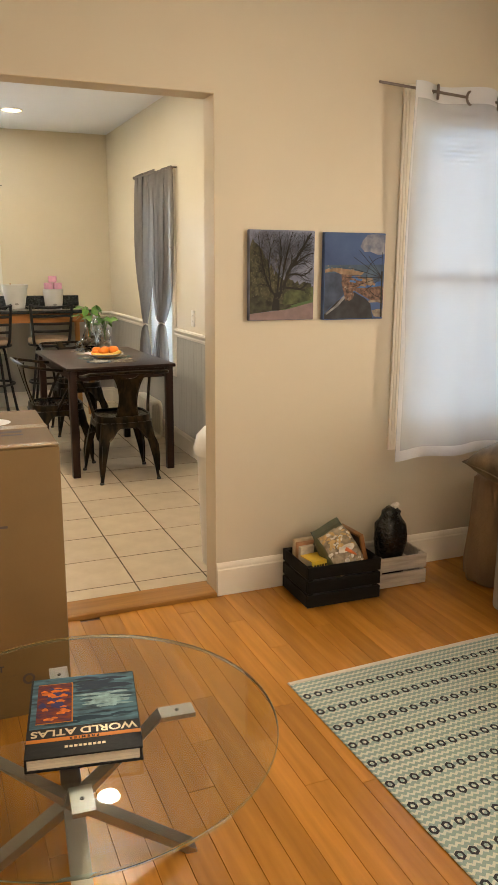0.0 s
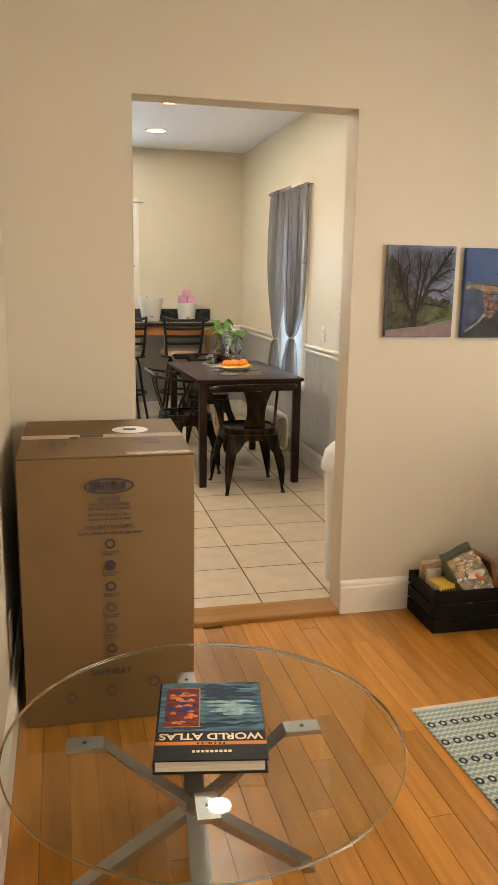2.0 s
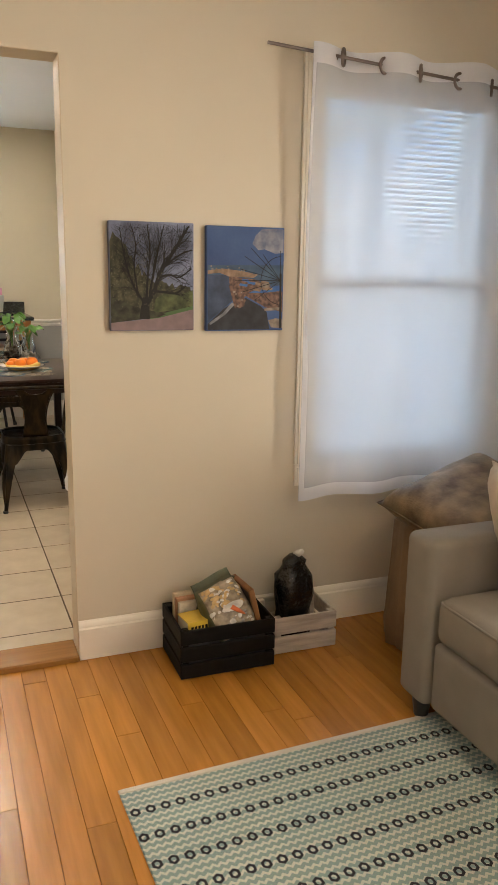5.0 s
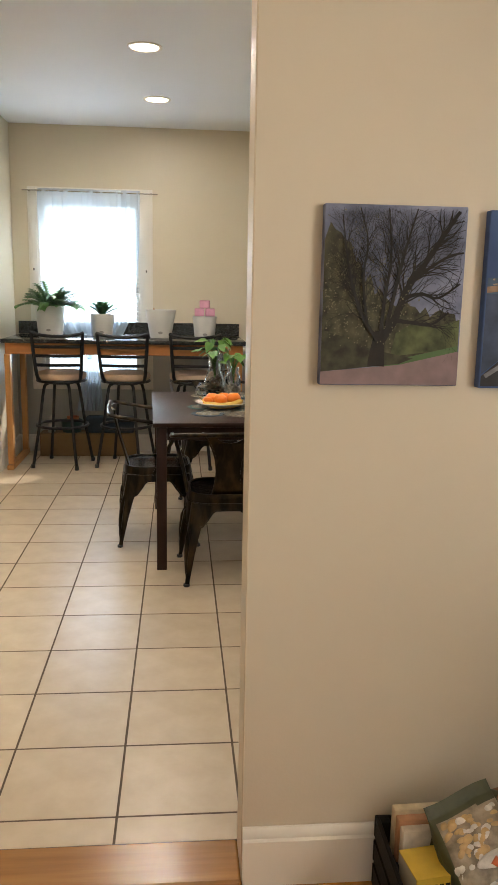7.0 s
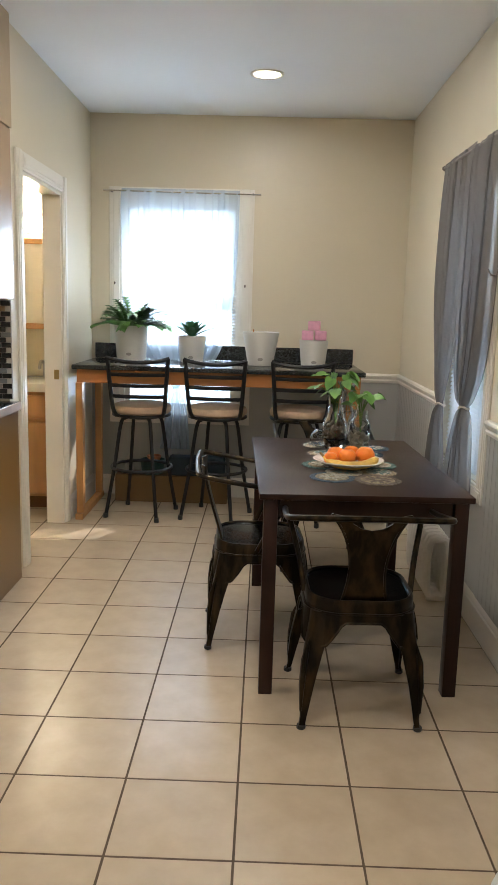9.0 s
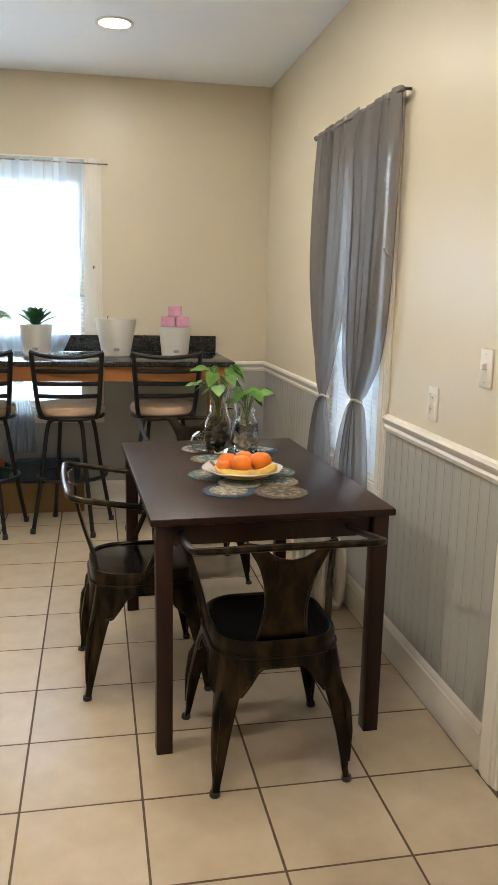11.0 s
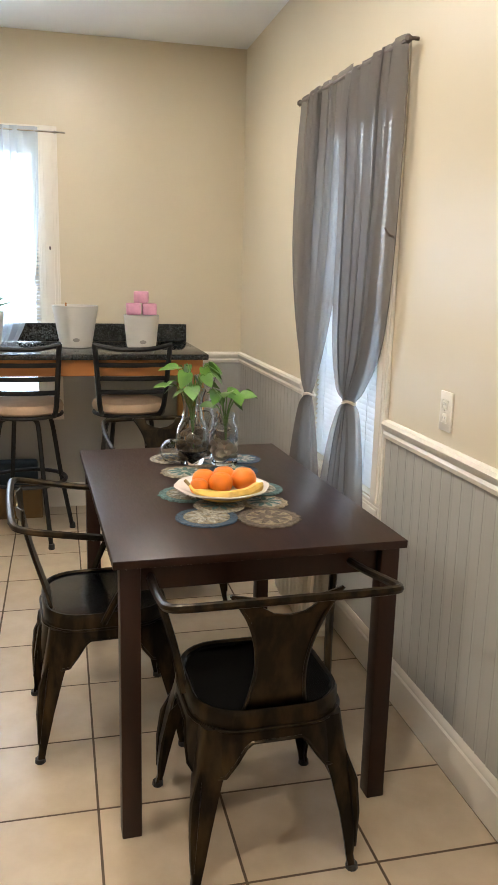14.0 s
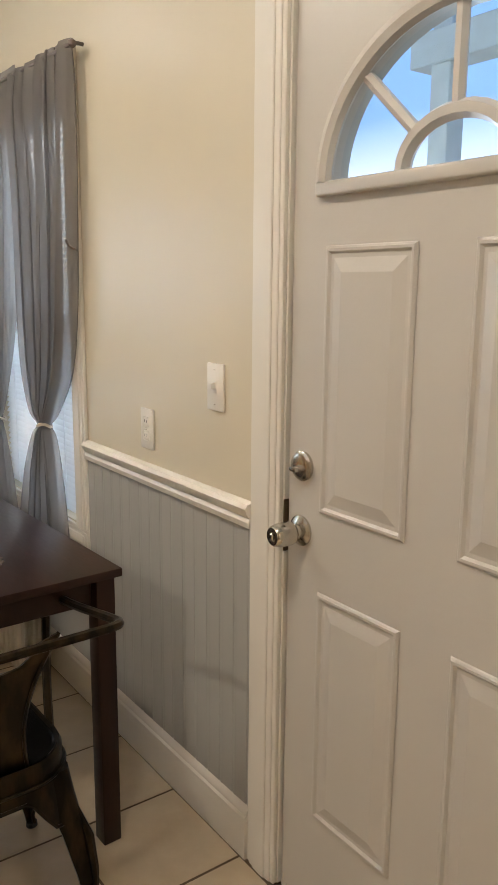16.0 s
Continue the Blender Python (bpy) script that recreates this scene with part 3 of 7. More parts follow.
beadboard("wainscot_right_far", "y", 7.16, KY, KX - 0.0015, -1)


# ---- dining table ----
M_ESP = mat("espresso_wood", (0.020, 0.0065, 0.0035), 0.36, var=0.35, scale=6, stretch=(4, 0.5, 1), bump=0.01, spec=0.3)
table = thing("dining_table", "dark espresso wooden dining table with square legs", "table", at=(2.4305, 6.111, KZ), rz=2.2)
TW, TL, TH = 0.760, 1.190, 0.757
part("tabletop", box_bm(-TW / 2, TW / 2, -TL / 2, TL / 2, TH - 0.022, TH, 0.003, 2), M_ESP, table)
for sx in (-1, 1):
    part("apron", box_bm(sx * (TW / 2 - 0.05) - 0.010, sx * (TW / 2 - 0.05) + 0.010, -TL / 2 + 0.07, TL / 2 - 0.07, TH - 0.092, TH - 0.022, 0.002), M_ESP, table)
    part("apron", box_bm(-TW / 2 + 0.07, TW / 2 - 0.07, sx * (TL / 2 - 0.045) - 0.010, sx * (TL / 2 - 0.045) + 0.010, TH - 0.092, TH - 0.022, 0.002), M_ESP, table)
    for sy in (-1, 1):
        cx, cy = sx * (TW / 2 - 0.042), sy * (TL / 2 - 0.035)
        part("leg", box_bm(cx - 0.025, cx + 0.025, cy - 0.025, cy + 0.025, 0, TH - 0.022, 0.003, 2), M_ESP, table)

# ---- metal armchairs ----
M_GUN = mat("gunmetal_rubbed", (0.014, 0.011, 0.008), 0.33, 0.85, var=0.3, scale=10, bump=0.015, bscale=26, stretch=(1, 1, 0.3), worn=(0.085, 0.058, 0.027))
M_GUN.node_tree.nodes["Color Ramp.001"].color_ramp.elements[0].position = 0.42
M_GUN.node_tree.nodes["Color Ramp.001"].color_ramp.elements[1].position = 0.92
M_SEAT = mat("black_seat_metal", (0.005, 0.005, 0.005), 0.16, 0.0, bump=0.0, spec=0.4, rvar=0.04)


def rounded_square(hw, hd, r, n=6):
    pts = []
    for cx, cy, a0 in ((hw - r, hd - r, 0), (-hw + r, hd - r, 90), (-hw + r, -hd + r, 180), (hw - r, -hd + r, 270)):
        for k in range(n + 1):
            a = radians(a0 + 90 * k / n)
            pts.append((cx + r * math.cos(a), cy + r * math.sin(a)))
    return pts


def metal_chair():
    """Stamped sheet-metal armchair that faces +y."""
    ch = thing("metal_armchair", "rubbed gunmetal cafe armchair with a Y-shaped back", "chair", "chairs round the table")
    bm = bmesh.new()
    rims = [[bm.verts.new((x * q, y * q, z)) for x, y in rounded_square(0.185, 0.185, 0.115)] for q, z in ((0.925, 0.4385), (0.90, 0.434), (0.55, 0.428), (0.12, 0.426))]
    for A, B in zip(rims, rims[1:]):
        for k in range(len(A)):
            bm.faces.new((A[k], A[(k + 1) % len(A)], B[(k + 1) % len(B)], B[k]))
    bm.faces.new(rims[-1])
    seat = part("seat", bm, M_SEAT, ch, "glossy black pressed seat")
    bm = bmesh.new()
    rims = [[bm.verts.new((x * q, y * q, z)) for x, y in rounded_square(0.185, 0.185, 0.115)] for q, z in ((1.0, 0.405), (1.002, 0.425), (0.995, 0.436), (0.975, 0.444), (0.95, 0.444), (0.925, 0.4385))]
    for A, B in zip(rims, rims[1:]):
        for k in range(len(A)):
            bm.faces.new((A[k], A[(k + 1) % len(A)], B[(k + 1) % len(B)], B[k]))
    part("seat_rim", bm, M_GUN, seat, "rubbed gunmetal rolled rim")
    # skirt: one band that drops at the corners and arches between the legs
    outl = rounded_square(0.186, 0.186, 0.115, 9)
    fine = []
    for p, q in zip(outl, outl[1:] + outl[:1]):
        k = max(1, round(math.dist(p, q) / 0.014))
        fine += [(p[0] + (q[0] - p[0]) * t / k, p[1] + (q[1] - p[1]) * t / k) for t in range(k)]
    bm = bmesh.new()
    rings = [[], [], [], []]
    arch = []
    for x, y in fine:
        c = min(1.0, max(0.0, (min(abs(x), abs(y)) / 0.186 - 0.30) / 0.36))
        z = 0.368 - 0.085 * c * c * (3 - 2 * c)
        fl = 1 + 0.10 * (0.405 - z) / 0.12
        arch.append((x * fl, y * fl, z))
        for r, (s_, z_) in zip(rings, ((0.985, 0.415), (1.0, 0.40), (fl, z), (fl - 0.02, z))):
            r.append(bm.verts.new((x * s_, y * s_, z_)))
    for A, B in zip(rings, rings[1:]):
        for k in range(len(A)):
            bm.faces.new((A[k], A[(k + 1) % len(A)], B[(k + 1) % len(A)], B[k]))
    skirt = part("skirt", bm, M_GUN, ch)
    part("rim", tube(bmesh.new(), arch, 0.0045, 6, True), M_GUN, skirt)
    part("seat_bead", tube(bmesh.new(), [(x * 1.012, y * 1.012, 0.398) for x, y in fine], 0.0045, 6, True), M_GUN, skirt)
    # legs: folded sheet, wide above and narrow at the foot
    for sx in (-1, 1):
        for sy in (-1, 1):
            foot = Vector((sx * (0.197 if sy < 0 else 0.218), sy * 0.212, 0))
            topc = Vector((sx * 0.136, sy * 0.136, 0.40))
            bm = bmesh.new()
            secs = []
            for f, w, k in ((0.0, 0.058, 0.0), (0.15, 0.056, 0.0), (0.35, 0.047, 0.006), (0.6, 0.036, 0.008), (0.80, 0.025, 0.004), (0.9, 0.017, 0.0), (1.0, 0.016, 0.0)):
                c = topc.lerp(foot, f) + Vector((sx, sy, 0)) * k
                # an L of two flanges with a rounded outer corner
                t = 0.006
                poly = [(1, 0.35), (0.85, 0.75), (0.62, 0.94), (0.2, 1.0), (-1.0, 1.0), (-1.0, 1.0 - t / w * 2), (0.1, 1.0 - t / w * 2), (0.55, 0.55), (1.0 - t / w * 2, 0.1), (1.0 - t / w * 2, -1.0), (1.0, -1.0)]
                secs.append([bm.verts.new(c + Vector((sx * p * w * 0.62, sy * q * w * 0.62, 0))) for p, q in poly])
            for A, B in zip(secs, secs[1:]):
                for k in range(len(A)):
                    bm.faces.new((A[k], A[(k + 1) % len(A)], B[(k + 1) % len(B)], B[k]))
            bm.faces.new(secs[0])
            bm.faces.new(secs[-1])
            leg = part("leg", bm, M_GUN, ch)
            part("rib", tube(bmesh.new(), [topc.lerp(foot, f) + Vector((sx, sy, 0)) * q for f, q in ((0.22, 0.026), (0.4, 0.033), (0.6, 0.027), (0.84, 0.014))], [0.003, 0.012, 0.011, 0.004], 8), M_GUN, leg)
            part("rubber_foot", lathe(bmesh.new(), [(0.014, 0), (0.016, 0.003), (0.015, 0.014)], 10, tuple(foot)), M_BLACK, leg)
    # one bent bar: arm, back, arm
    half = [(0.186, -0.02, 0.415), (0.205, 0.03, 0.52), (0.236, 0.095, 0.635), (0.247, 0.118, 0.676), (0.256, 0.10, 0.692), (0.264, -0.03, 0.705), (0.268, -0.18, 0.730), (0.262, -0.238, 0.741), (0.235, -0.260, 0.746), (0.16, -0.266, 0.748), (0.0, -0.270, 0.75)]
    full = half + [(-x, y, z) for x, y, z in half[-2::-1]]
    part("arm_rail", tube(bmesh.new(), smooth_path(full, 4), 0.0105, 8), M_GUN, ch, "bent tube arm and back rail")
    # splat
    prof = [(0.078, 0.425), (0.068, 0.47), (0.060, 0.53), (0.060, 0.58), (0.070, 0.64), (0.092, 0.70), (0.128, 0.755)]
    notch = [(0.075, 0.752), (0.062, 0.728), (0.035, 0.712), (0.0, 0.706)]
    outl = prof + notch + [(-x, z) for x, z in notch[-2::-1]] + [(-x, z) for x, z in prof[::-1]]
    bm = bmesh.new()
    A = [bm.verts.new((x, 0, z)) for x, z in outl]
    f = bm.faces.new(A)
    ext = bmesh.ops.extrude_face_region(bm, geom=[f])
    bmesh.ops.translate(bm, verts=[g for g in ext["geom"] if isinstance(g, bmesh.types.BMVert)], vec=(0, 0.005, 0))
    for v in bm.verts:
        v.co.y += -0.172 - 0.096 * ((v.co.z - 0.425) / 0.33) ** 1.1 - 2.0 * v.co.x ** 2 * -1.0
    splat = part("backrest", bm, M_GUN, ch, "curved Y-shaped back splat")
    edge = [(x, -0.172 - 0.096 * ((z - 0.425) / 0.33) ** 1.1 + 2 * x * x, z) for x, z in prof]
    for sx in (-1, 1):
        part("rolled_edge", tube(bmesh.new(), smooth_path([(sx * x, y, z) for x, y, z in edge], 3), 0.0048, 6), M_GUN, splat)
    return ch


chair = metal_chair()
chair.matrix_world = pose(2.428, 5.508, KZ, 0, 0, 1.7)
copy_thing(chair, pose(2.078, 6.095, KZ, 0, 0, -86.4))
copy_thing(chair, pose(2.42, 7.09, KZ, 0, 0, 182))

# ---- bar counter and stools ----
M_GRAN = mat("black_granite", (0.012, 0.013, 0.013), 0.12, var=0.4, scale=60, bump=0.0, bscale=110, worn=(0.10, 0.11, 0.11))
M_PINE = mat("orange_pine", (0.42, 0.165, 0.045), 0.42, var=0.18, scale=7, stretch=(0.3, 3, 3), bump=0.03)
M_PINE_V = mat("pale_pine", (0.50, 0.24, 0.075), 0.5, var=0.18, scale=7, stretch=(3, 3, 0.3), bump=0.03)
bar = thing("breakfast_bar", "black granite breakfast bar on an orange pine frame", "counter", at=(1.79, 8.09, KZ))
CT = 1.008
part("worktop", box_bm(-0.925, 0.925, -0.345, 0.405, CT - 0.03, CT, 0.006, 2), M_GRAN, bar, "polished black granite slab")
part("backsplash", box_bm(-0.93, 0.92, 0.385, 0.408, CT + 0.001, CT + 0.105, 0.003), M_GRAN, bar, "polished black granite upstand")
part("apron", box_bm(-0.90, 0.90, -0.31, -0.285, CT - 0.115, CT - 0.031, 0.002), M_PINE, bar)
part("apron", box_bm(-0.895, -0.87, -0.284, 0.36, CT - 0.115, CT - 0.031, 0.002), M_PINE, bar)
part("apron", box_bm(0.87, 0.895, -0.284, 0.36, CT - 0.115, CT - 0.031, 0.002), M_PINE, bar)
for cx in (-0.885, 0.875):
    for cy in (-0.285, 0.29):
        part("post", box_bm(cx - 0.022, cx + 0.022, cy - 0.03, cy + 0.03, 0.04 if cx < 0 else 0, CT - 0.116, 0.003), M_PINE_V, bar)
part("foot_rail", box_bm(-0.91, -0.86, -0.345, 0.33, 0, 0.039, 0.003), M_PINE_V, bar)

M_STOOL = mat("black_enamel", (0.006, 0.006, 0.0065), 0.45, 0.0, spec=0.35, bump=0.03, bscale=150)
M_SUEDE = mat("tan_suede", (0.50, 0.36, 0.25), 0.9, var=0.08, scale=14, bump=0.15, bscale=300)


def bar_stool():
    """Ladder-back swivel stool that faces +y."""
    st = thing("bar_stool", "black metal ladder-back bar stool with a tan cushion", "stool", "stools at the bar")
    part("cushion", lathe(bmesh.new(), [(0.05, 0.690), (0.178, 0.690), (0.192, 0.702), (0.196, 0.722), (0.188, 0.742), (0.15, 0.754), (0.06, 0.758), (0.002, 0.758)], 32), M_SUEDE, st, "round tan suede cushion")
    part("seat_ring", tube(bmesh.new(), [(0.186 * math.cos(2 * math.pi * k / 28), 0.186 * math.sin(2 * math.pi * k / 28), 0.68) for k in range(28)], 0.010, 8, True), M_STOOL, st)
    part("seat_plate", lathe(bmesh.new(), [(0.11, 0.655), (0.12, 0.660), (0.12, 0.672), (0.15, 0.689)], 20), M_STOOL, st)
    for k in range(4):
        a = radians(45 + 90 * k - 16)
        c, s = math.cos(a), math.sin(a)
        leg = part("leg", tube(bmesh.new(), smooth_path([(0.06 * c, 0.06 * s, 0.662), (0.115 * c, 0.115 * s, 0.658), (0.148 * c, 0.148 * s, 0.61), (0.19 * c, 0.19 * s, 0.34), (0.252 * c, 0.252 * s, 0.012)], 5), 0.0125, 8), M_STOOL, st)
        part("rubber_foot", lathe(bmesh.new(), [(0.015, 0), (0.017, 0.004), (0.015, 0.03)], 10, (0.254 * c, 0.254 * s, 0)), M_BLACK, leg)
    part("footrest_ring", tube(bmesh.new(), [(0.198 * math.cos(2 * math.pi * k / 32), 0.198 * math.sin(2 * math.pi * k / 32), 0.325) for k in range(32)], 0.011, 8, True), M_STOOL, st)
    for sx in (-1, 1):
        part("back_post", tube(bmesh.new(), smooth_path([(sx * 0.150, -0.115, 0.682), (sx * 0.165, -0.165, 0.74), (sx * 0.178, -0.205, 0.90), (sx * 0.190, -0.225, 1.062)], 5), 0.0138, 8), M_STOOL, st)
    for i, z in enumerate((0.815, 0.885, 0.955)):
        y = -0.190 - 0.125 * (z - 0.815)
        w = 0.170 + 0.06 * (z - 0.8)
        part("ladder_slat", tube(bmesh.new(), smooth_path([(-w, y, z), (-w * 0.5, y - 0.022, z), (0, y - 0.03, z), (w * 0.5, y - 0.022, z), (w, y, z)], 3), 0.0052, 8, flat=2.3, up=(0, 0, 1)), M_STOOL, st)
    part("top_rail", tube(bmesh.new(), smooth_path([(-0.198, -0.224, 1.062), (-0.15, -0.232, 1.048), (-0.06, -0.252, 1.036), (0.06, -0.252, 1.036), (0.15, -0.232, 1.048), (0.198, -0.224, 1.062)], 4), 0.0125, 8), M_STOOL, st)
    return st


stool = bar_stool()
stool.matrix_world = pose(1.278, 7.959, KZ, 0, 0, 2)
copy_thing(stool, pose(1.780, 7.948, KZ, 0, 0, -2))
copy_thing(stool, pose(2.318, 7.955, KZ, 0, 0, 1))


# ---- curtains ----
def cloth(rows, n, slack=0.0):
    """Cloth through rows of (left, right, depth, fold, z, pleats, phase), in metres along the wall; slack is the share at the first edge that hangs almost flat."""
    grid = []
    for a, b, d, fold, z, waves, ph in rows:
        row = []
        for k in range(n + 1):
            f = k / n
            calm = min(1.0, max(0.0, 1.35 - f / slack)) if slack else 0.0
            w = 2 * math.pi * waves * f
            w += 0.9 * math.sin(w * 0.37 + 1.3) if waves > 4 else 0.0
            s = math.sin(w + ph)
            lap = 0.0
            if waves > 4:
                s = math.copysign(abs(s) ** 0.75, s) * (1.0 + 0.4 * math.sin(w * 0.41 + 0.8 * z)) + 0.18 * math.sin(2.6 * w + 2 * ph)
                lap = 0.16 * (b - a) / waves * math.sin(2 * w + ph + 0.6 * math.sin(2.1 * z))
            row.append((a + (b - a) * f + lap * (1 - calm), d + fold * s * (1 - 0.85 * calm), z))
        grid.append(row)
    return grid


def cloth_mesh(rows, n, plane, slack=0.0):
    bm = bmesh.new()
    g = [[bm.verts.new((a, d, z) if plane == "y" else (d, a, z)) for a, d, z in r] for r in cloth(rows, n, slack)]
    for A, B in zip(g, g[1:]):
        for k in range(n):
            bm.faces.new((A[k], A[k + 1], B[k + 1], B[k]))
    return bm


def blend_rows(keys, steps, waves, phase=0.0):
    """Smooth rows between a few (z, left, right, depth, fold) keys."""
    pts = smooth_path([(k[1], k[2], k[0]) for k in keys], steps)
    more = smooth_path([(k[3], k[4], 0) for k in keys], steps)
    return [(p.x, p.y, m.x, m.y, p.z, waves, phase + 0.35 * math.sin(p.z * 3.0)) for p, m in zip(pts, more)]


M_GCURT = cloth_sheer("grey_linen", (0.25, 0.235, 0.225), 0.29, 500, 0.42)
# grey tied curtains on the side window
rod = thing("curtain_rod", "thin dark metal curtain rod on brackets", "curtain rod", at=(3.012, 6.695, 2.160))
part("rod", tube(bmesh.new(), [(0, -0.555, -0.015), (0, 0.555, 0.015)], 0.007, 8), M_DARKROD, rod)
for y in (-0.54, 0.54):
    part("bracket", tube(bmesh.new(), [(0, y, y * 0.027), (0.02, y, -0.006), (0.043, y, -0.006)], 0.006, 6), M_DARKROD, rod)
    part("finial", lathe(bmesh.new(), [(0.002, -0.014), (0.012, -0.006), (0.012, 0.006), (0.002, 0.014)], 10, (0, y + (-0.02 if y < 0 else 0.02), y * 0.027)), M_DARKROD, rod)
NEAR = [(2.166, 6.150, 6.64, 3.012, 0.008), (2.130, 6.150, 6.64, 3.010, 0.013), (2.02, 6.142, 6.64, 3.005, 0.018), (1.74, 6.150, 6.60, 3.001, 0.021), (1.40, 6.185, 6.585, 2.999, 0.024), (1.18, 6.25, 6.57, 3.000, 0.024), (1.03, 6.38, 6.53, 3.003, 0.020), (0.985, 6.425, 6.485, 3.004, 0.012), (0.94, 6.40, 6.52, 3.004, 0.018), (0.80, 6.36, 6.60, 3.004, 0.020), (0.58, 6.33, 6.68, 3.006, 0.021)]
FAR = [(2.190, 6.62, 7.225, 3.018, 0.008), (2.150, 6.62, 7.23, 3.017, 0.012), (1.90, 6.61, 7.265, 3.016, 0.016), (1.55, 6.645, 7.265, 3.013, 0.018), (1.25, 6.74, 7.17, 3.010, 0.019), (1.02, 6.85, 7.03, 3.006, 0.018), (0.943, 6.90, 6.97, 3.004, 0.012), (0.89, 6.865, 7.03, 3.004, 0.018), (0.76, 6.81, 7.12, 3.004, 0.020), (0.56, 6.76, 7.20, 3.006, 0.021)]
for keys, knot, nm in ((NEAR, (6.455, 0.985), "a"), (FAR, (6.935, 0.943), "b")):
    cu = thing("curtain", "grey linen curtain tied back with a knot", "curtain", "grey curtains")
    part("drape", cloth_mesh(blend_rows(keys, 6, 5.5 if nm == "a" else 7.0, 0.4 if nm == "a" else 1.9), 190, "x", 0.0 if nm == "a" else 0.42), M_GCURT, cu)
    part("tie", tube(bmesh.new(), [(3.004 + 0.021 * math.cos(t), knot[0] + 0.036 * math.sin(t), knot[1] + 0.006 * math.sin(2 * t)) for t in [2 * math.pi * k / 16 for k in range(16)]], 0.006, 6, True), mat("cord_" + nm, (0.55, 0.48, 0.38), 0.8), cu, "pale cord tie")

solid("curtain_hook", tube(bmesh.new(), smooth_path([(3.034, 6.20, 1.57), (3.012, 6.165, 1.57), (2.992, 6.15, 1.575), (2.984, 6.165, 1.595)], 4), 0.004, 6), M_DARKROD, "small dark metal tieback hook on the casing", "hook")

# living room sheer on a grommet rod
rod = thing("curtain_rod", "slim bronze curtain rod above the living room window", "curtain rod", at=(3.693, 3.284, 2.153))
part("rod", tube(bmesh.new(), [(-0.66, 0, 0.038), (0.48, 0, -0.03)], 0.006, 8), M_DARKROD, rod)
for x in (-0.40, 0.44):
    part("bracket", tube(bmesh.new(), [(x, 0, 0.03 - 0.06 * (x + 0.66)), (x, 0.05, 0.03 - 0.06 * (x + 0.66)), (x, 0.115, 0.03 - 0.06 * (x + 0.66))], 0.006, 6), M_DARKROD, rod)
cu = thing("sheer_curtain", "white sheer curtain hung from bronze grommets", "curtain")
rows = blend_rows([(2.205, 3.190, 4.18, 3.289, 0.036), (2.09, 3.192, 4.18, 3.291, 0.034), (1.6, 3.198, 4.18, 3.305, 0.022), (1.0, 3.194, 4.18, 3.30, 0.020), (0.572, 3.190, 4.18, 3.30, 0.022)], 5, 3.0, -2.12)
part("drape", cloth_mesh(rows, 84, "y"), M_SHEER, cu)
part("top_hem", cloth_mesh([(a, b, d - 0.003, f, z, w, p) for a, b, d, f, z, w, p in rows if z > 2.09], 84, "y"), M_HEM, cu, "doubled white heading")
part("bottom_hem", cloth_mesh([(a, b, d - 0.003, f, z, w, p) for a, b, d, f, z, w, p in rows[-1:]] + [(a, b, d - 0.003, f, z + 0.05, w, p) for a, b, d, f, z, w, p in rows[-1:]], 84, "y"), M_HEM, cu, "doubled white hem")
part("side_hem", cloth_mesh([(a, a + 0.022, d - 0.003 + f * math.sin(p), 0.0, z, 1.0, p) for a, b, d, f, z, w, p in rows], 2, "y"), M_HEM, cu, "doubled white selvedge")
for k in range(6):
    x = 3.318 + 0.318 * (k // 2) + (0.172 if k % 2 else 0)
    bm = tube(bmesh.new(), [(x + (0.027 if k % 2 else 0.014) * math.cos(t), 3.280 + (0.006 if k % 2 else 0.018) * math.cos(t), 2.192 - 0.066 * (x - 3.033) + 0.027 * math.sin(t)) for t in [2 * math.pi * q / 18 for q in range(18)]], 0.006, 6, True)
    part("grommet", bm, M_DARKROD, cu, "bronze ring grommet")

# thin sheer gathered to a knot on the far window
rod = thing("curtain_rod", "thin steel curtain rod over the kitchen window", "curtain rod", at=(1.476, 8.435, 2.178))
part("rod", tube(bmesh.new(), [(-0.545, 0, 0.003), (0.545, 0, -0.003)], 0.005, 8), M_NICKEL, rod)
for x in (-0.49, 0.49):
    part("bracket", tube(bmesh.new(), [(x, 0, 0), (x, 0.044, 0)], 0.006, 6), M_DARKROD, rod)
cu = thing("sheer_curtain", "thin white sheer curtain knotted below the bar", "curtain")
rows = blend_rows([(2.198, 1.05, 1.885, 8.435, 0.006), (2.08, 1.04, 1.885, 8.435, 0.010), (1.7, 1.05, 1.875, 8.435, 0.014), (1.3, 1.08, 1.825, 8.440, 0.014), (1.0, 1.24, 1.70, 8.445, 0.012), (0.87, 1.42, 1.47, 8.445, 0.012), (0.80, 1.41, 1.49, 8.445, 0.014), (0.62, 1.37, 1.53, 8.445, 0.02), (0.38, 1.33, 1.55, 8.445, 0.024)], 5, 9.0, 0.2)
part("drape", cloth_mesh(rows, 90, "y"), M_SHEER2, cu)
part("knot", lathe(bmesh.new(), [(0.01, -0.03), (0.03, -0.015), (0.034, 0.0), (0.028, 0.02), (0.01, 0.032)], 12, (1.447, 8.43, 0.85)), M_SHEER, cu)
for x in (1.005, 1.925):
    solid("wall_hook", tube(bmesh.new(), smooth_path([(x, 8.475, 1.56), (x, 8.455, 1.55), (x, 8.45, 1.565)], 3), 0.005, 6), M_DARKROD, "small dark curtain hook on the casing", "hook")

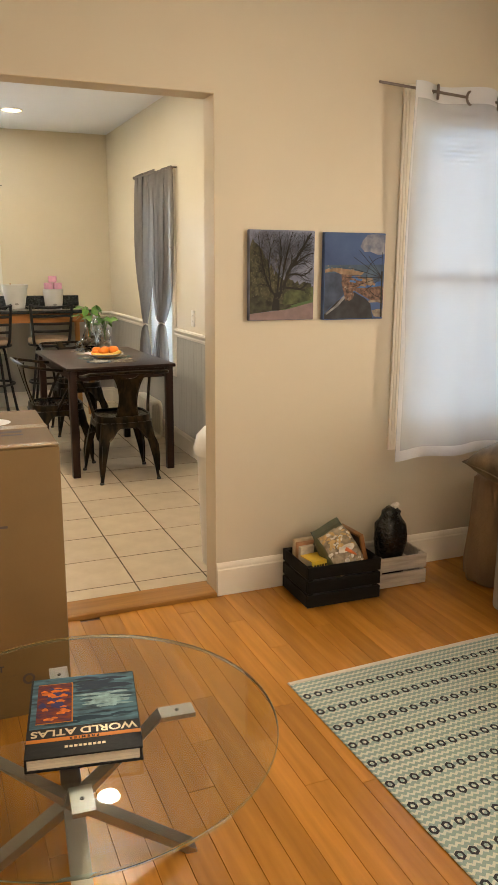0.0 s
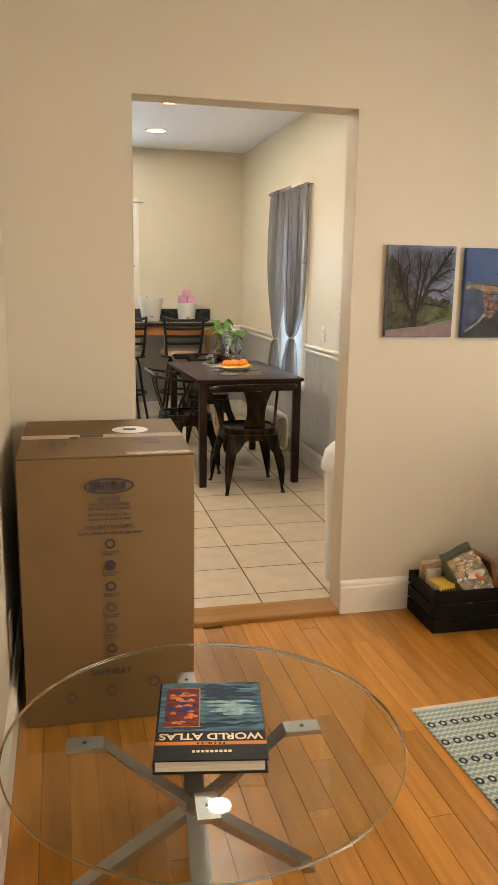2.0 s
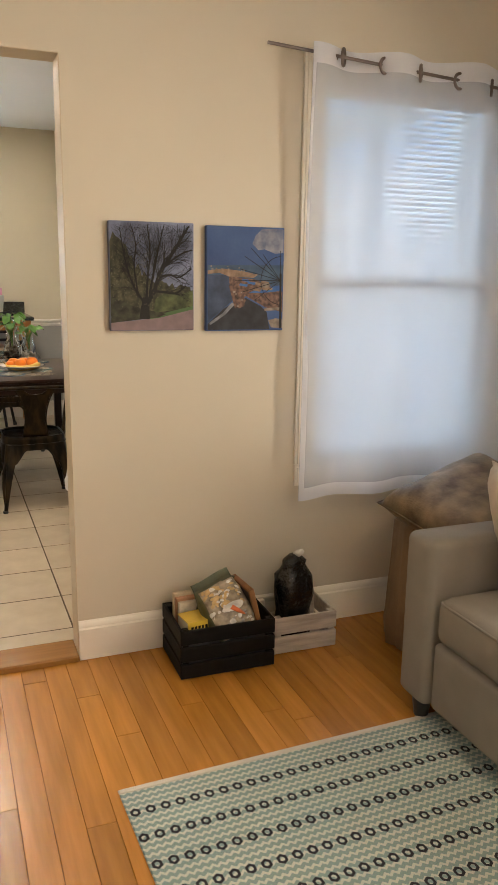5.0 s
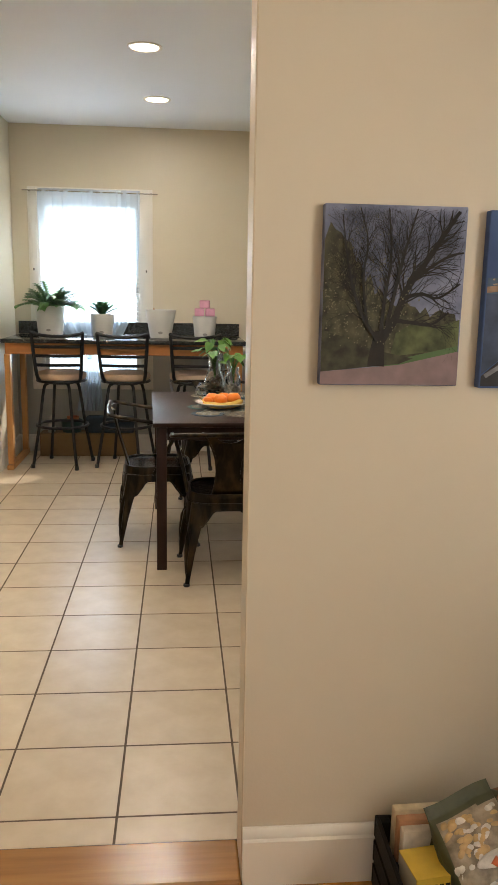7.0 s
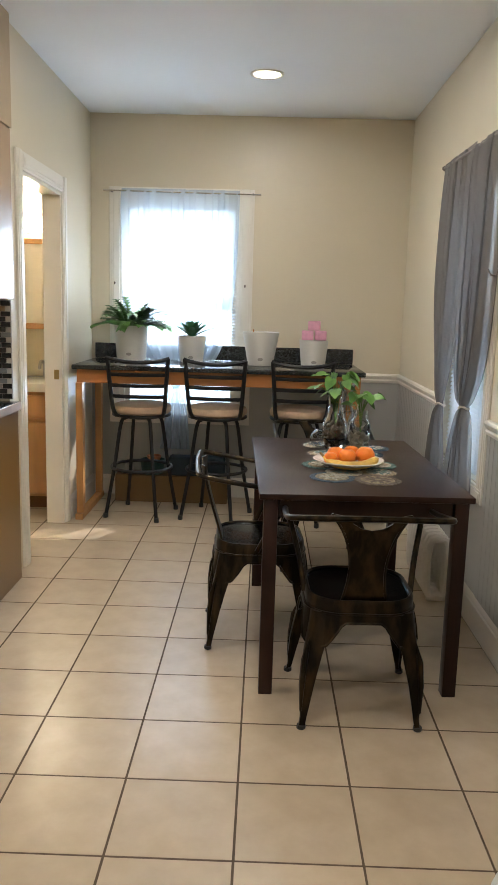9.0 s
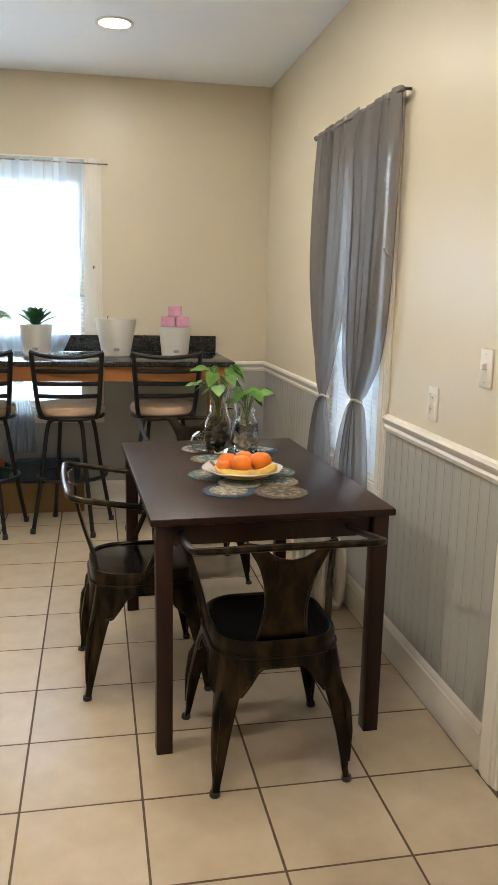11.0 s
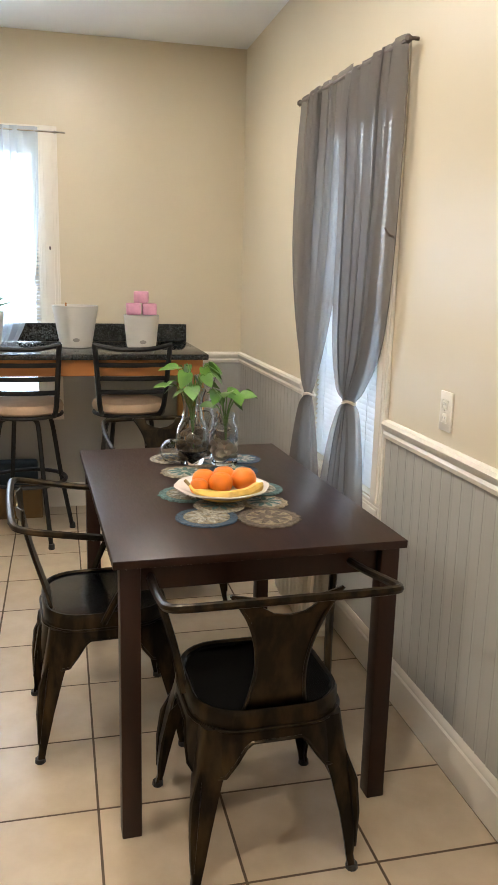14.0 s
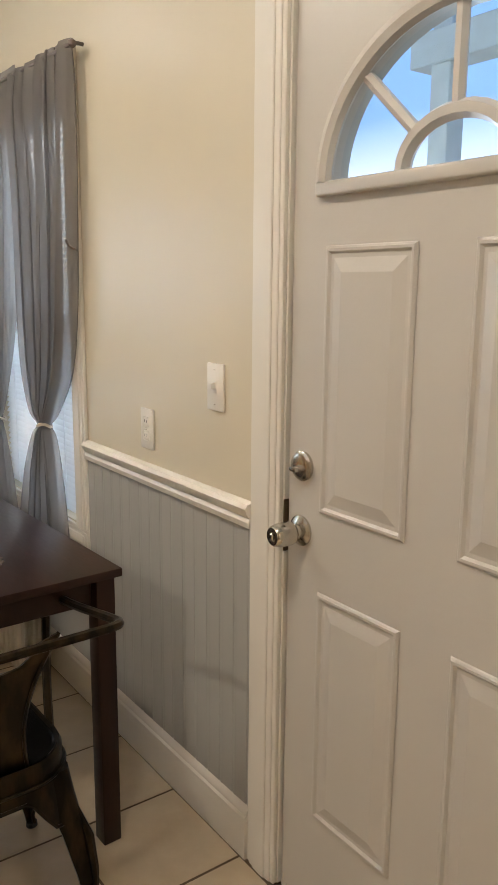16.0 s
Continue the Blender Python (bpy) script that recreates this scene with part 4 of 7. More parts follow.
# ---- ceiling lights ----
for sx, sy, watts in SPOTS[:3]:
    cl = thing("recessed_light", "round white recessed ceiling light, lit", "ceiling light", "kitchen ceiling lights", at=(sx, sy, CZ))
    part("trim_ring", lathe(bmesh.new(), [(0.095, -0.001), (0.095, -0.006), (0.088, -0.009), (0.078, -0.008), (0.074, -0.002)], 32, cap=False), M_TRIM, cl)
    part("lens", lathe(bmesh.new(), [(0.074, -0.001), (0.07, -0.0045), (0.001, -0.005)], 32), M_LAMP, cl, "glowing warm lens")
# Fittings made up to carry the living room fill lamps, all out of view.
for sx, sy, watts in LIVING_FILLS:
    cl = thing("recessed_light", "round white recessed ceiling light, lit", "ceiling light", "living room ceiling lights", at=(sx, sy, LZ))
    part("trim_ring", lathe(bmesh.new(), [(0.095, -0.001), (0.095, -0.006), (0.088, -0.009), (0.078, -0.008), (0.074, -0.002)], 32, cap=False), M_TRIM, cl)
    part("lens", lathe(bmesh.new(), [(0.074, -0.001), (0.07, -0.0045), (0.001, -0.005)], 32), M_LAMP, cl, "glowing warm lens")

# ---- wall plates ----
M_PLATE = mat("plate_ivory", (0.78, 0.74, 0.66), 0.35, var=0.02)


def wall_plate(kind, y, z):
    w = thing("outlet" if kind == "outlet" else "light_switch", "ivory double wall socket" if kind == "outlet" else "ivory toggle light switch", "outlet" if kind == "outlet" else "switch", at=(KX, y, z))
    part("plate", box_bm(-0.007, 0, -0.036, 0.036, -0.058, 0.058, 0.003, 2), M_PLATE, w)
    if kind == "outlet":
        for s in (-0.02, 0.02):
            f = part("socket", box_bm(-0.0095, -0.005, -0.016, 0.016, s - 0.014, s + 0.014, 0.004, 2), M_PLATE, w)
            for q in (-0.006, 0.006):
                part("slot", box_bm(-0.0100, -0.009, q - 0.001, q + 0.001, s - 0.002, s + 0.006), M_BLACK, f)
    else:
        part("toggle", box_bm(-0.020, -0.005, -0.005, 0.005, -0.004, 0.012, 0.002), M_PLATE, w)
        part("slot", box_bm(-0.0085, -0.006, -0.007, 0.007, -0.014, 0.016), M_TRIM, w)
    for s in (-0.042, 0.042):
        part("screw", lathe(bmesh.new(), [(0.003, 0), (0.003, 0.001)], 8, (-0.0075, 0, s if kind != "outlet" else s * 0.05)), M_NICKEL, w)
    return w


wall_plate("outlet", 5.793, 1.066)
wall_plate("switch", 5.443, 1.221)
w = thing("outlet", "white wall socket beside the carton", "outlet", at=(LX, 2.83, 0.30))
part("plate", box_bm(0, 0.007, -0.036, 0.036, -0.07, 0.07, 0.003, 2), M_TRIM, w)
for s in (-0.02, 0.02):
    part("socket", box_bm(0.005, 0.0095, -0.016, 0.016, s - 0.014, s + 0.014, 0.004, 2), M_TRIM, w)

# ---- pots on the bar ----
M_POT = mat("pot_white", (0.66, 0.64, 0.60), 0.45, var=0.03, scale=10)
M_SOIL = mat("soil", (0.05, 0.035, 0.025), 0.95, var=0.3, scale=60, bump=0.4)
M_LEAF = mat("leaf_green", (0.09, 0.22, 0.055), 0.4, var=0.35, scale=25, bump=0.05, col2=(0.18, 0.34, 0.10))
M_LEAF2 = mat("leaf_dark", (0.045, 0.15, 0.055), 0.38, var=0.35, scale=25, bump=0.05)
BT = KZ + 1.008


def pot(x, y, rb, rt, h, label):
    t = thing("plant_pot", label, "plant pot", "pots on the bar", at=(x, y, BT))
    part("body", lathe(bmesh.new(), [(rb * 0.9, 0), (rb, 0.004), (rb * 0.5 + rt * 0.5, h * 0.5), (rt, h - 0.003), (rt - 0.002, h), (rt - 0.006, h), (rt - 0.008, h - 0.03), (rb - 0.004, 0.03), (0.002, 0.03)], 32), M_POT, t)
    w = part("water_gauge", lathe(bmesh.new(), [(0.004, -0.002), (0.012, -0.001), (0.013, 0.002), (0.006, 0.003)], 14), mat("gauge_grey", (0.32, 0.30, 0.28), 0.5), t, "small grey oval water opening")
    w.matrix_local = pose(0, -(rb + (rt - rb) * 0.2) - 0.001, h * 0.2, 90, 0, 0) @ Matrix.Diagonal((1.4, 0.8, 1, 1))
    return t


def leaf_blade(bm, base, d, up, length, width, bend, n=5, fold=0.25):
    """A pointed leaf that curves along d and sags with bend."""
    base, d, up = Vector(base), Vector(d).normalized(), Vector(up)
    side = d.cross(up).normalized()
    rows = []
    for k in range(n + 1):
        f = k / n
        c = base + d * length * f + Vector((0, 0, -bend * length * f * f))
        w = width * math.sin(math.pi * min(1, 0.12 + 0.88 * f)) ** 0.8 * (1 if k < n else 0.03)
        rows.append((bm.verts.new(c - side * w + up * w * fold), bm.verts.new(c), bm.verts.new(c + side * w + up * w * fold)))
    for A, B in zip(rows, rows[1:]):
        bm.faces.new((A[0], A[1], B[1], B[0]))
        bm.faces.new((A[1], A[2], B[2], B[1]))


p1 = pot(1.155, 8.27, 0.098, 0.119, 0.238, "white tapered pot with an arching leafy cactus")
p2 = pot(1.575, 8.25, 0.077, 0.098, 0.180, "white tapered pot with a spiky succulent")
p3 = pot(2.050, 8.13, 0.084, 0.123, 0.225, "empty white tapered self-watering pot")
p4 = pot(2.404, 8.12, 0.080, 0.097, 0.178, "white tapered pot topped with pink paper blocks")
for p, r, h in ((p1, 0.108, 0.215), (p2, 0.088, 0.16)):
    part("soil", lathe(bmesh.new(), [(r, h - 0.01), (r * 0.6, h + 0.004), (0.002, h + 0.006)], 20), M_SOIL, p)
rnd = random.Random(4)
plant = thing("holiday_cactus", "arching green segmented leafy plant in a white pot", "plant", at=(1.155, 8.27, BT + 0.218))
for k in range(64):
    a = rnd.uniform(0, 2 * math.pi)
    ln = rnd.uniform(0.12, 0.26)
    bm = bmesh.new()
    el = rnd.uniform(0.5, 1.25)
    p, d = Vector((0.05 * math.cos(a), 0.05 * math.sin(a), 0)), Vector((math.cos(a) * math.cos(el), math.sin(a) * math.cos(el), math.sin(el)))
    if 8.27 + p.y + d.y * ln > 8.40:
        d.y *= 0.25
    n = int(ln / 0.022)
    for j in range(n):
        side = d.cross(Vector((0, 0, 1))).normalized()
        for s in (-1, 1):
            leaf_blade(bm, p, d * 0.8 + side * s * 0.75, Vector((0, 0, 1)), 0.046, 0.021, 0.25, 3)
        leaf_blade(bm, p, d, Vector((0, 0, 1)), 0.03, 0.010, 0.1, 3)
        p = p + d * 0.021
        d = (d + Vector((0, 0, -0.11))).normalized()
    part("stem", bm, M_LEAF, plant)
plant = thing("succulent", "dark green spiky succulent rosette in a white pot", "plant", at=(1.575, 8.25, BT + 0.172))
for k in range(22):
    a = k * 2.4
    el = 0.55 + 0.9 * k / 22
    bm = bmesh.new()
    leaf_blade(bm, (0.012 * math.cos(a), 0.012 * math.sin(a), 0), (math.cos(a) * math.cos(el), math.sin(a) * math.cos(el), math.sin(el)), (-math.cos(a) * math.sin(el), -math.sin(a) * math.sin(el), math.cos(el)), 0.175 - 0.0018 * k, 0.024, 0.16, 6, 0.4)
    part("leaf", bm, M_LEAF2, plant)
M_PINK = mat("pink_paper", (0.74, 0.36, 0.50), 0.6, var=0.1, scale=30)
for dx, dz in ((-0.043, 0), (0.043, 0), (0.0, 0.064)):
    solid("pink_block", box_bm(-0.038, 0.038, -0.035, 0.035, 0, 0.062, 0.006, 2), M_PINK, "bright pink paper block stacked on a pot", "paper block", "pink blocks", at=(2.404 + dx, 8.12, BT + 0.179 + dz), rz=rnd.uniform(-12, 12))
solid("plant_label", box_bm(-0.004, 0.004, -0.001, 0.001, -0.02, 0.02), M_PINE, "small wooden stick in an empty pot", "stick", at=(2.0, 8.03, BT + 0.222))

# ---- things on the floor under the bar ----
M_CARD = mat("cardboard", (0.172, 0.102, 0.037), 0.7, var=0.07, scale=5, bump=0.04, bscale=150)
cb = thing("cardboard_box", "long flat brown cardboard box under the bar", "box", at=(1.44, 8.33, KZ))
part("body", box_bm(-0.40, 0.40, -0.06, 0.10, 0, 0.195, 0.004), M_CARD, cb)
part("tape", box_bm(-0.025, 0.025, -0.0615, 0.1, 0.1955, 0.1965), mat("clear_tape", (0.5, 0.36, 0.22), 0.2), cb)
solid("dark_case", box_bm(-0.20, 0.20, -0.055, 0.055, 0, 0.14, 0.02, 3), mat("navy_cloth", (0.015, 0.03, 0.045), 0.8), "dark navy cloth case on a cardboard box", "case", at=(1.62, 8.32, KZ + 0.196))
tub = thing("planter_tub", "dark green plastic tub with clay pots inside", "tub", at=(1.30, 8.33, KZ + 0.196))
part("body", lathe(bmesh.new(), [(0.06, 0), (0.075, 0.005), (0.09, 0.10), (0.092, 0.105), (0.085, 0.105), (0.07, 0.02), (0.002, 0.02)], 20), mat("tub_green", (0.02, 0.06, 0.05), 0.5), tub)
M_CLAY = mat("terracotta", (0.42, 0.15, 0.07), 0.8)
solid("clay_pot", lathe(bmesh.new(), [(0.03, 0), (0.045, 0.06), (0.05, 0.062), (0.05, 0.08), (0.042, 0.08), (0.03, 0.01)], 18), M_CLAY, "small terracotta pot lying in a tub", "pot", at=(1.31, 8.33, KZ + 0.25))
solid("garden_figure", lathe(bmesh.new(), [(0.03, 0), (0.036, 0.03), (0.03, 0.06), (0.018, 0.075), (0.022, 0.09), (0.02, 0.11), (0.008, 0.13), (0.003, 0.145)], 16), mat("plaster_grey", (0.5, 0.47, 0.43), 0.7), "small pale plaster garden figure", "figurine", at=(1.13, 8.33, KZ + 0.196))

# ---- things on the dining table ----
TZ = KZ + 0.757
BEADS = [mat("beads_" + n, c, 0.55, var=0.55, scale=120, bump=0.8, bscale=300) for n, c in (("blue", (0.03, 0.065, 0.11)), ("teal", (0.10, 0.19, 0.18)), ("sand", (0.27, 0.22, 0.14)), ("cream", (0.42, 0.39, 0.31)), ("brown", (0.12, 0.09, 0.065)))]
runner = thing("table_runner", "beaded table runner of overlapping round flowers", "runner", at=(2.436, 5.80, TZ))


def medallion(x, y, r, outer_m, inner_m, petal_m, z, wavy=0):
    bm = bmesh.new()
    n = 40
    rad = [r * (1 + (0.05 * math.cos(wavy * 2 * math.pi * k / n) if wavy else 0)) for k in range(n)]
    lo = [bm.verts.new((x + rad[k] * math.cos(2 * math.pi * k / n), y + rad[k] * math.sin(2 * math.pi * k / n), z)) for k in range(n)]
    hi = [bm.verts.new((x + rad[k] * 0.985 * math.cos(2 * math.pi * k / n), y + rad[k] * 0.985 * math.sin(2 * math.pi * k / n), z + 0.003)) for k in range(n)]
    for k in range(n):
        bm.faces.new((lo[k], lo[(k + 1) % n], hi[(k + 1) % n], hi[k]))
    bm.faces.new(hi)
    disc = part("medallion", bm, BEADS[outer_m], runner)
    part("centre", lathe(bmesh.new(), [(r * 0.74, 0.003), (r * 0.73, 0.0042), (0.002, 0.0042)], 28, (x, y, z)), BEADS[inner_m], disc)
    for q in range(9):
        a = 2 * math.pi * q / 9
        b = bmesh.new()
        leaf_blade(b, (x + 0.012 * math.cos(a), y + 0.012 * math.sin(a), z + 0.0048), (math.cos(a), math.sin(a), 0), (0, 0, 1), r * 0.62, r * 0.11, 0, 4, 0.05)
        part("petal", b, BEADS[petal_m], disc)


for i, m in enumerate(((-0.085, 0.0, 0.088, 0, 2, 3, 0), (0.085, -0.035, 0.088, 4, 2, 4, 18), (-0.03, 0.10, 0.075, 3, 2, 1, 0), (0.11, 0.115, 0.070, 2, 3, 1, 14), (-0.10, 0.235, 0.090, 1, 2, 3, 16), (0.12, 0.26, 0.085, 1, 3, 2, 0), (0.0, 0.37, 0.09, 2, 4, 3, 0), (-0.07, 0.50, 0.08, 2, 3, 1, 14), (0.10, 0.50, 0.085, 0, 1, 3, 0), (0.03, 0.66, 0.09, 2, 1, 3, 12), (-0.09, 0.70, 0.075, 3, 2, 0, 0), (0.16, 0.66, 0.075, 0, 1, 3, 0))):
    medallion(*m[:6], 0.0002 + 0.0008 * (i % 3), m[6])

M_PORC = mat("porcelain", (0.74, 0.70, 0.64), 0.18, var=0.03)
bm = bmesh.new()
rings = []
for r, z in ((0.06, 0.0), (0.075, 0.004), (0.118, 0.024), (0.142, 0.032), (0.143, 0.035), (0.138, 0.036), (0.112, 0.028), (0.075, 0.011), (0.002, 0.009)):
    n = 48
    rings.append([bm.verts.new((r * (1 + (0.018 * math.cos(8 * 2 * math.pi * k / n) if r > 0.1 else 0)) * math.cos(2 * math.pi * k / n), r * (1 + (0.018 * math.cos(8 * 2 * math.pi * k / n) if r > 0.1 else 0)) * math.sin(2 * math.pi * k / n), z)) for k in range(n)])
for A, B in zip(rings, rings[1:]):
    for k in range(48):
        bm.faces.new((A[k], A[(k + 1) % 48], B[(k + 1) % 48], B[k]))
bm.faces.new(rings[0])
solid("fruit_plate", bm, M_PORC, "white scalloped porcelain plate holding fruit", "plate", at=(2.431, 5.985, TZ + 0.006))
M_ORANGE = mat("orange_peel", (0.85, 0.22, 0.015), 0.42, var=0.12, scale=20, bump=0.25, bscale=260)
for x, y, r, z in ((2.385, 6.055, 0.037, 0.020), (2.428, 6.015, 0.037, 0.019), (2.503, 6.035, 0.039, 0.022), (2.452, 6.085, 0.037, 0.019), (2.36, 6.005, 0.028, 0.022)):
    bm = bmesh.new()
    bmesh.ops.create_uvsphere(bm, u_segments=24, v_segments=16, radius=r)
    for v in bm.verts:
        v.co.z *= 0.93
        if v.co.z > r * 0.85:
            v.co.z -= 0.003
    o = solid("orange", bm, M_ORANGE, "ripe round orange on a white plate", "orange", "oranges on the plate", at=(x - 0.004, y - 0.045, TZ + z + r * 0.93 - 0.002), rz=rnd.uniform(0, 360), smooth=60)
M_BAN = mat("banana_peel", (0.80, 0.52, 0.10), 0.5, var=0.12, scale=18, worn=(0.25, 0.14, 0.05))
M_BAN.node_tree.nodes["Noise Texture.001"].inputs["Scale"].default_value = 14
ban = thing("banana", "ripe yellow banana with brown spots on a plate", "banana", at=(2.431, 5.91, TZ + 0.027))
part("peel", tube(bmesh.new(), smooth_path([(-0.105, 0.035, 0.028), (-0.092, 0.02, 0.014), (-0.05, 0.0, 0.004), (0.0, -0.012, 0.002), (0.06, -0.005, 0.008), (0.10, 0.015, 0.022), (0.112, 0.022, 0.03)], 4), [0.004] * 4 + [0.006, 0.011, 0.014, 0.0165] + [0.0175] * 12 + [0.015, 0.012, 0.008, 0.005, 0.004], 7), M_BAN, ban)
part("stalk", tube(bmesh.new(), [(-0.105, 0.035, 0.028), (-0.118, 0.045, 0.042)], 0.005, 6), mat("banana_stalk", (0.25, 0.17, 0.07), 0.7), ban)

M_GLASS = glass("clear_glass", (0.93, 0.96, 0.95))
M_WATER = glass("water", (0.80, 0.84, 0.70), 0.0, 1.33)
M_PEB = mat("river_pebbles", (0.16, 0.10, 0.055), 0.5, var=0.5, scale=14, col2=(0.25, 0.18, 0.11), rnd=0.35)
M_PEB2 = mat("pale_pebbles", (0.45, 0.39, 0.30), 0.5, var=0.3, scale=14, rnd=0.3)


def pebble_mesh(r, m):
    bm = bmesh.new()
    bmesh.ops.create_icosphere(bm, subdivisions=2, radius=r)
    for v in bm.verts:
        v.co *= 1 + 0.25 * noise.noise(v.co * 45)
        v.co.z *= 0.7
    return mesh_of("pebble", bm, m, 60)


def vase(name, label, at, prof, pebbles, rmax, hmax, material):
    v = thing(name, label, "vase", at=at)
    inner = [(max(0.002, r - 0.003), z) for r, z in prof[::-1] if z > 0.004] + [(0.002, 0.006)]
    part("glass", lathe(bmesh.new(), [(0.002, 0)] + prof + inner, 32, cap=False), M_GLASS, v)
    me = pebble_mesh(0.020, material)
    rr = random.Random(len(name))
    for k in range(pebbles):
        a, q = rr.uniform(0, 6.28), math.sqrt(rr.random()) * rmax
        o = piece("pebble", me, v, (q * math.cos(a), q * math.sin(a), 0.02 + rr.random() * hmax), rr.uniform(0, 6))
        s = rr.uniform(0.6, 1.25)
        o.scale = (s, s * rr.uniform(0.7, 1), s)
    return v


vase("glass_pitcher", "curvy clear glass pitcher with pebbles and cuttings", (2.411, 6.415, TZ + 0.006), [(0.040, 0.0), (0.043, 0.004), (0.055, 0.05), (0.060, 0.085), (0.054, 0.12), (0.038, 0.16), (0.032, 0.20), (0.038, 0.235), (0.048, 0.262)], 42, 0.040, 0.10, M_PEB)
part("handle", tube(bmesh.new(), smooth_path([(0.047, -0.01, 0.25), (0.085, -0.012, 0.245), (0.10, -0.014, 0.20), (0.085, -0.013, 0.14), (0.052, -0.01, 0.11)], 5), 0.005, 8), M_GLASS, bpy.data.objects["glass_pitcher"])
vase("glass_jar", "straight clear glass jar with pale pebbles", (2.522, 6.387, TZ + 0.006), [(0.043, 0.0), (0.046, 0.004), (0.046, 0.12), (0.042, 0.135), (0.032, 0.15), (0.031, 0.165), (0.034, 0.168), (0.034, 0.185)], 30, 0.036, 0.07, M_PEB2)
vase("bottle_vase", "tall clear glass bottle with cuttings", (2.470, 6.50, TZ + 0.006), [(0.034, 0.0), (0.036, 0.004), (0.036, 0.15), (0.028, 0.18), (0.022, 0.20), (0.026, 0.25), (0.040, 0.30)], 8, 0.02, 0.03, M_PEB)
ball = thing("glass_ball_vase", "small round clear glass bubble vase", "vase", at=(2.342, 6.435, TZ + 0.006))
part("glass", lathe(bmesh.new(), [(0.012, 0.0), (0.03, 0.008), (0.041, 0.028), (0.043, 0.045), (0.036, 0.066), (0.02, 0.080), (0.012, 0.083), (0.010, 0.081), (0.018, 0.077), (0.034, 0.064), (0.0405, 0.045), (0.0385, 0.028), (0.028, 0.011), (0.002, 0.004)], 24), M_GLASS, ball)
M_POTHOS = mat("pothos_green", (0.06, 0.18, 0.025), 0.35, var=0.4, scale=14, bump=0.05, col2=(0.15, 0.32, 0.05))


def heart_leaf(bm, c, d, tilt, s):
    c, d = Vector(c), Vector(d).normalized()
    up = Vector((0, 0, 1))
    side = d.cross(up).normalized()
    nrm = (up * math.cos(tilt) + side * math.sin(tilt)).normalized()
    side = d.cross(nrm).normalized()
    out = [(0, 0.05), (0.34, -0.12), (0.5, 0.1), (0.5, 0.38), (0.33, 0.75), (0, 1.15)]
    mid = [bm.verts.new(c + d * s * y + nrm * s * (-0.1 * y * y)) for y in (0.05, 0.0, 0.15, 0.4, 0.75, 1.15)]
    for sg in (-1, 1):
        edge = [mid[0]] + [bm.verts.new(c + d * s * y + side * s * x * sg + nrm * s * (0.14 * x - 0.1 * y * y)) for x, y in out[1:5]] + [mid[5]]
        for a in range(5):
            vs = [mid[a], edge[a], edge[a + 1], mid[a + 1]]
            vs = list(dict.fromkeys(vs))
            if len(vs) > 2:
                bm.faces.new(vs if sg > 0 else vs[::-1])


for base, spread, count, top, lab in (((2.411, 6.415, TZ + 0.10), 0.095, 22, 0.235, "bright green pothos cuttings in a glass pitcher"),
                                      ((2.522, 6.387, TZ + 0.09), 0.075, 13, 0.165, "bright green pothos cuttings in a glass jar")):
    pl = thing("pothos", lab, "plant", at=base)
    for k in range(count):
        a = 2.4 * k
        q = spread * (0.35 + 0.65 * rnd.random())
        tx, ty, tz = q * math.cos(a), q * 0.6 * math.sin(a), top * rnd.uniform(0.72, 1.08)
        part("stem", tube(bmesh.new(), smooth_path([(0.004, 0, -0.04), (tx * 0.15, ty * 0.15, tz * 0.55), (tx * 0.7, ty * 0.7, tz * 0.98), (tx, ty, tz)], 4), 0.0018, 5), M_POTHOS, pl)
        bm = bmesh.new()
        heart_leaf(bm, (tx, ty, tz), (tx * 2 + rnd.uniform(-0.08, 0.08), ty - 0.06, rnd.uniform(-0.14, 0.02)), rnd.uniform(-0.7, 0.7), rnd.uniform(0.034, 0.056))
        part("leaf", bm, M_POTHOS, pl)

# ---- radiator and bin ----
rad = thing("radiator", "white ribbed radiator under the side window", "radiator", at=(2.955, 6.74, KZ))
for k in range(9):
    part("column", tube(bmesh.new(), smooth_path([(-0.05, -0.22 + 0.055 * k, 0.05), (-0.05, -0.22 + 0.055 * k, 0.28), (0.0, -0.22 + 0.055 * k, 0.31), (0.04, -0.22 + 0.055 * k, 0.28), (0.04, -0.22 + 0.055 * k, 0.05), (0.0, -0.22 + 0.055 * k, 0.03)], 3, True), 0.019, 8, True), M_TRIM, rad)
for y in (-0.22, 0.22):
    part("foot", box_bm(-0.05, 0.04, y - 0.012, y + 0.012, 0, 0.035, 0.004), M_TRIM, rad)
bin_ = thing("waste_bin", "white plastic kitchen bin with a domed lid", "bin", at=(2.527, 3.73, KZ))
part("body", lathe(bmesh.new(), [(0.115, 0), (0.118, 0.01), (0.140, 0.57), (0.144, 0.575)], 36), mat("bin_plastic", (0.72, 0.70, 0.67), 0.35), bin_)
lid = part("lid", lathe(bmesh.new(), [(0.155, 0.555), (0.157, 0.585), (0.150, 0.60), (0.142, 0.64), (0.11, 0.675), (0.05, 0.692), (0.002, 0.695)], 36), mat("bin_lid", (0.76, 0.75, 0.72), 0.32), bin_)

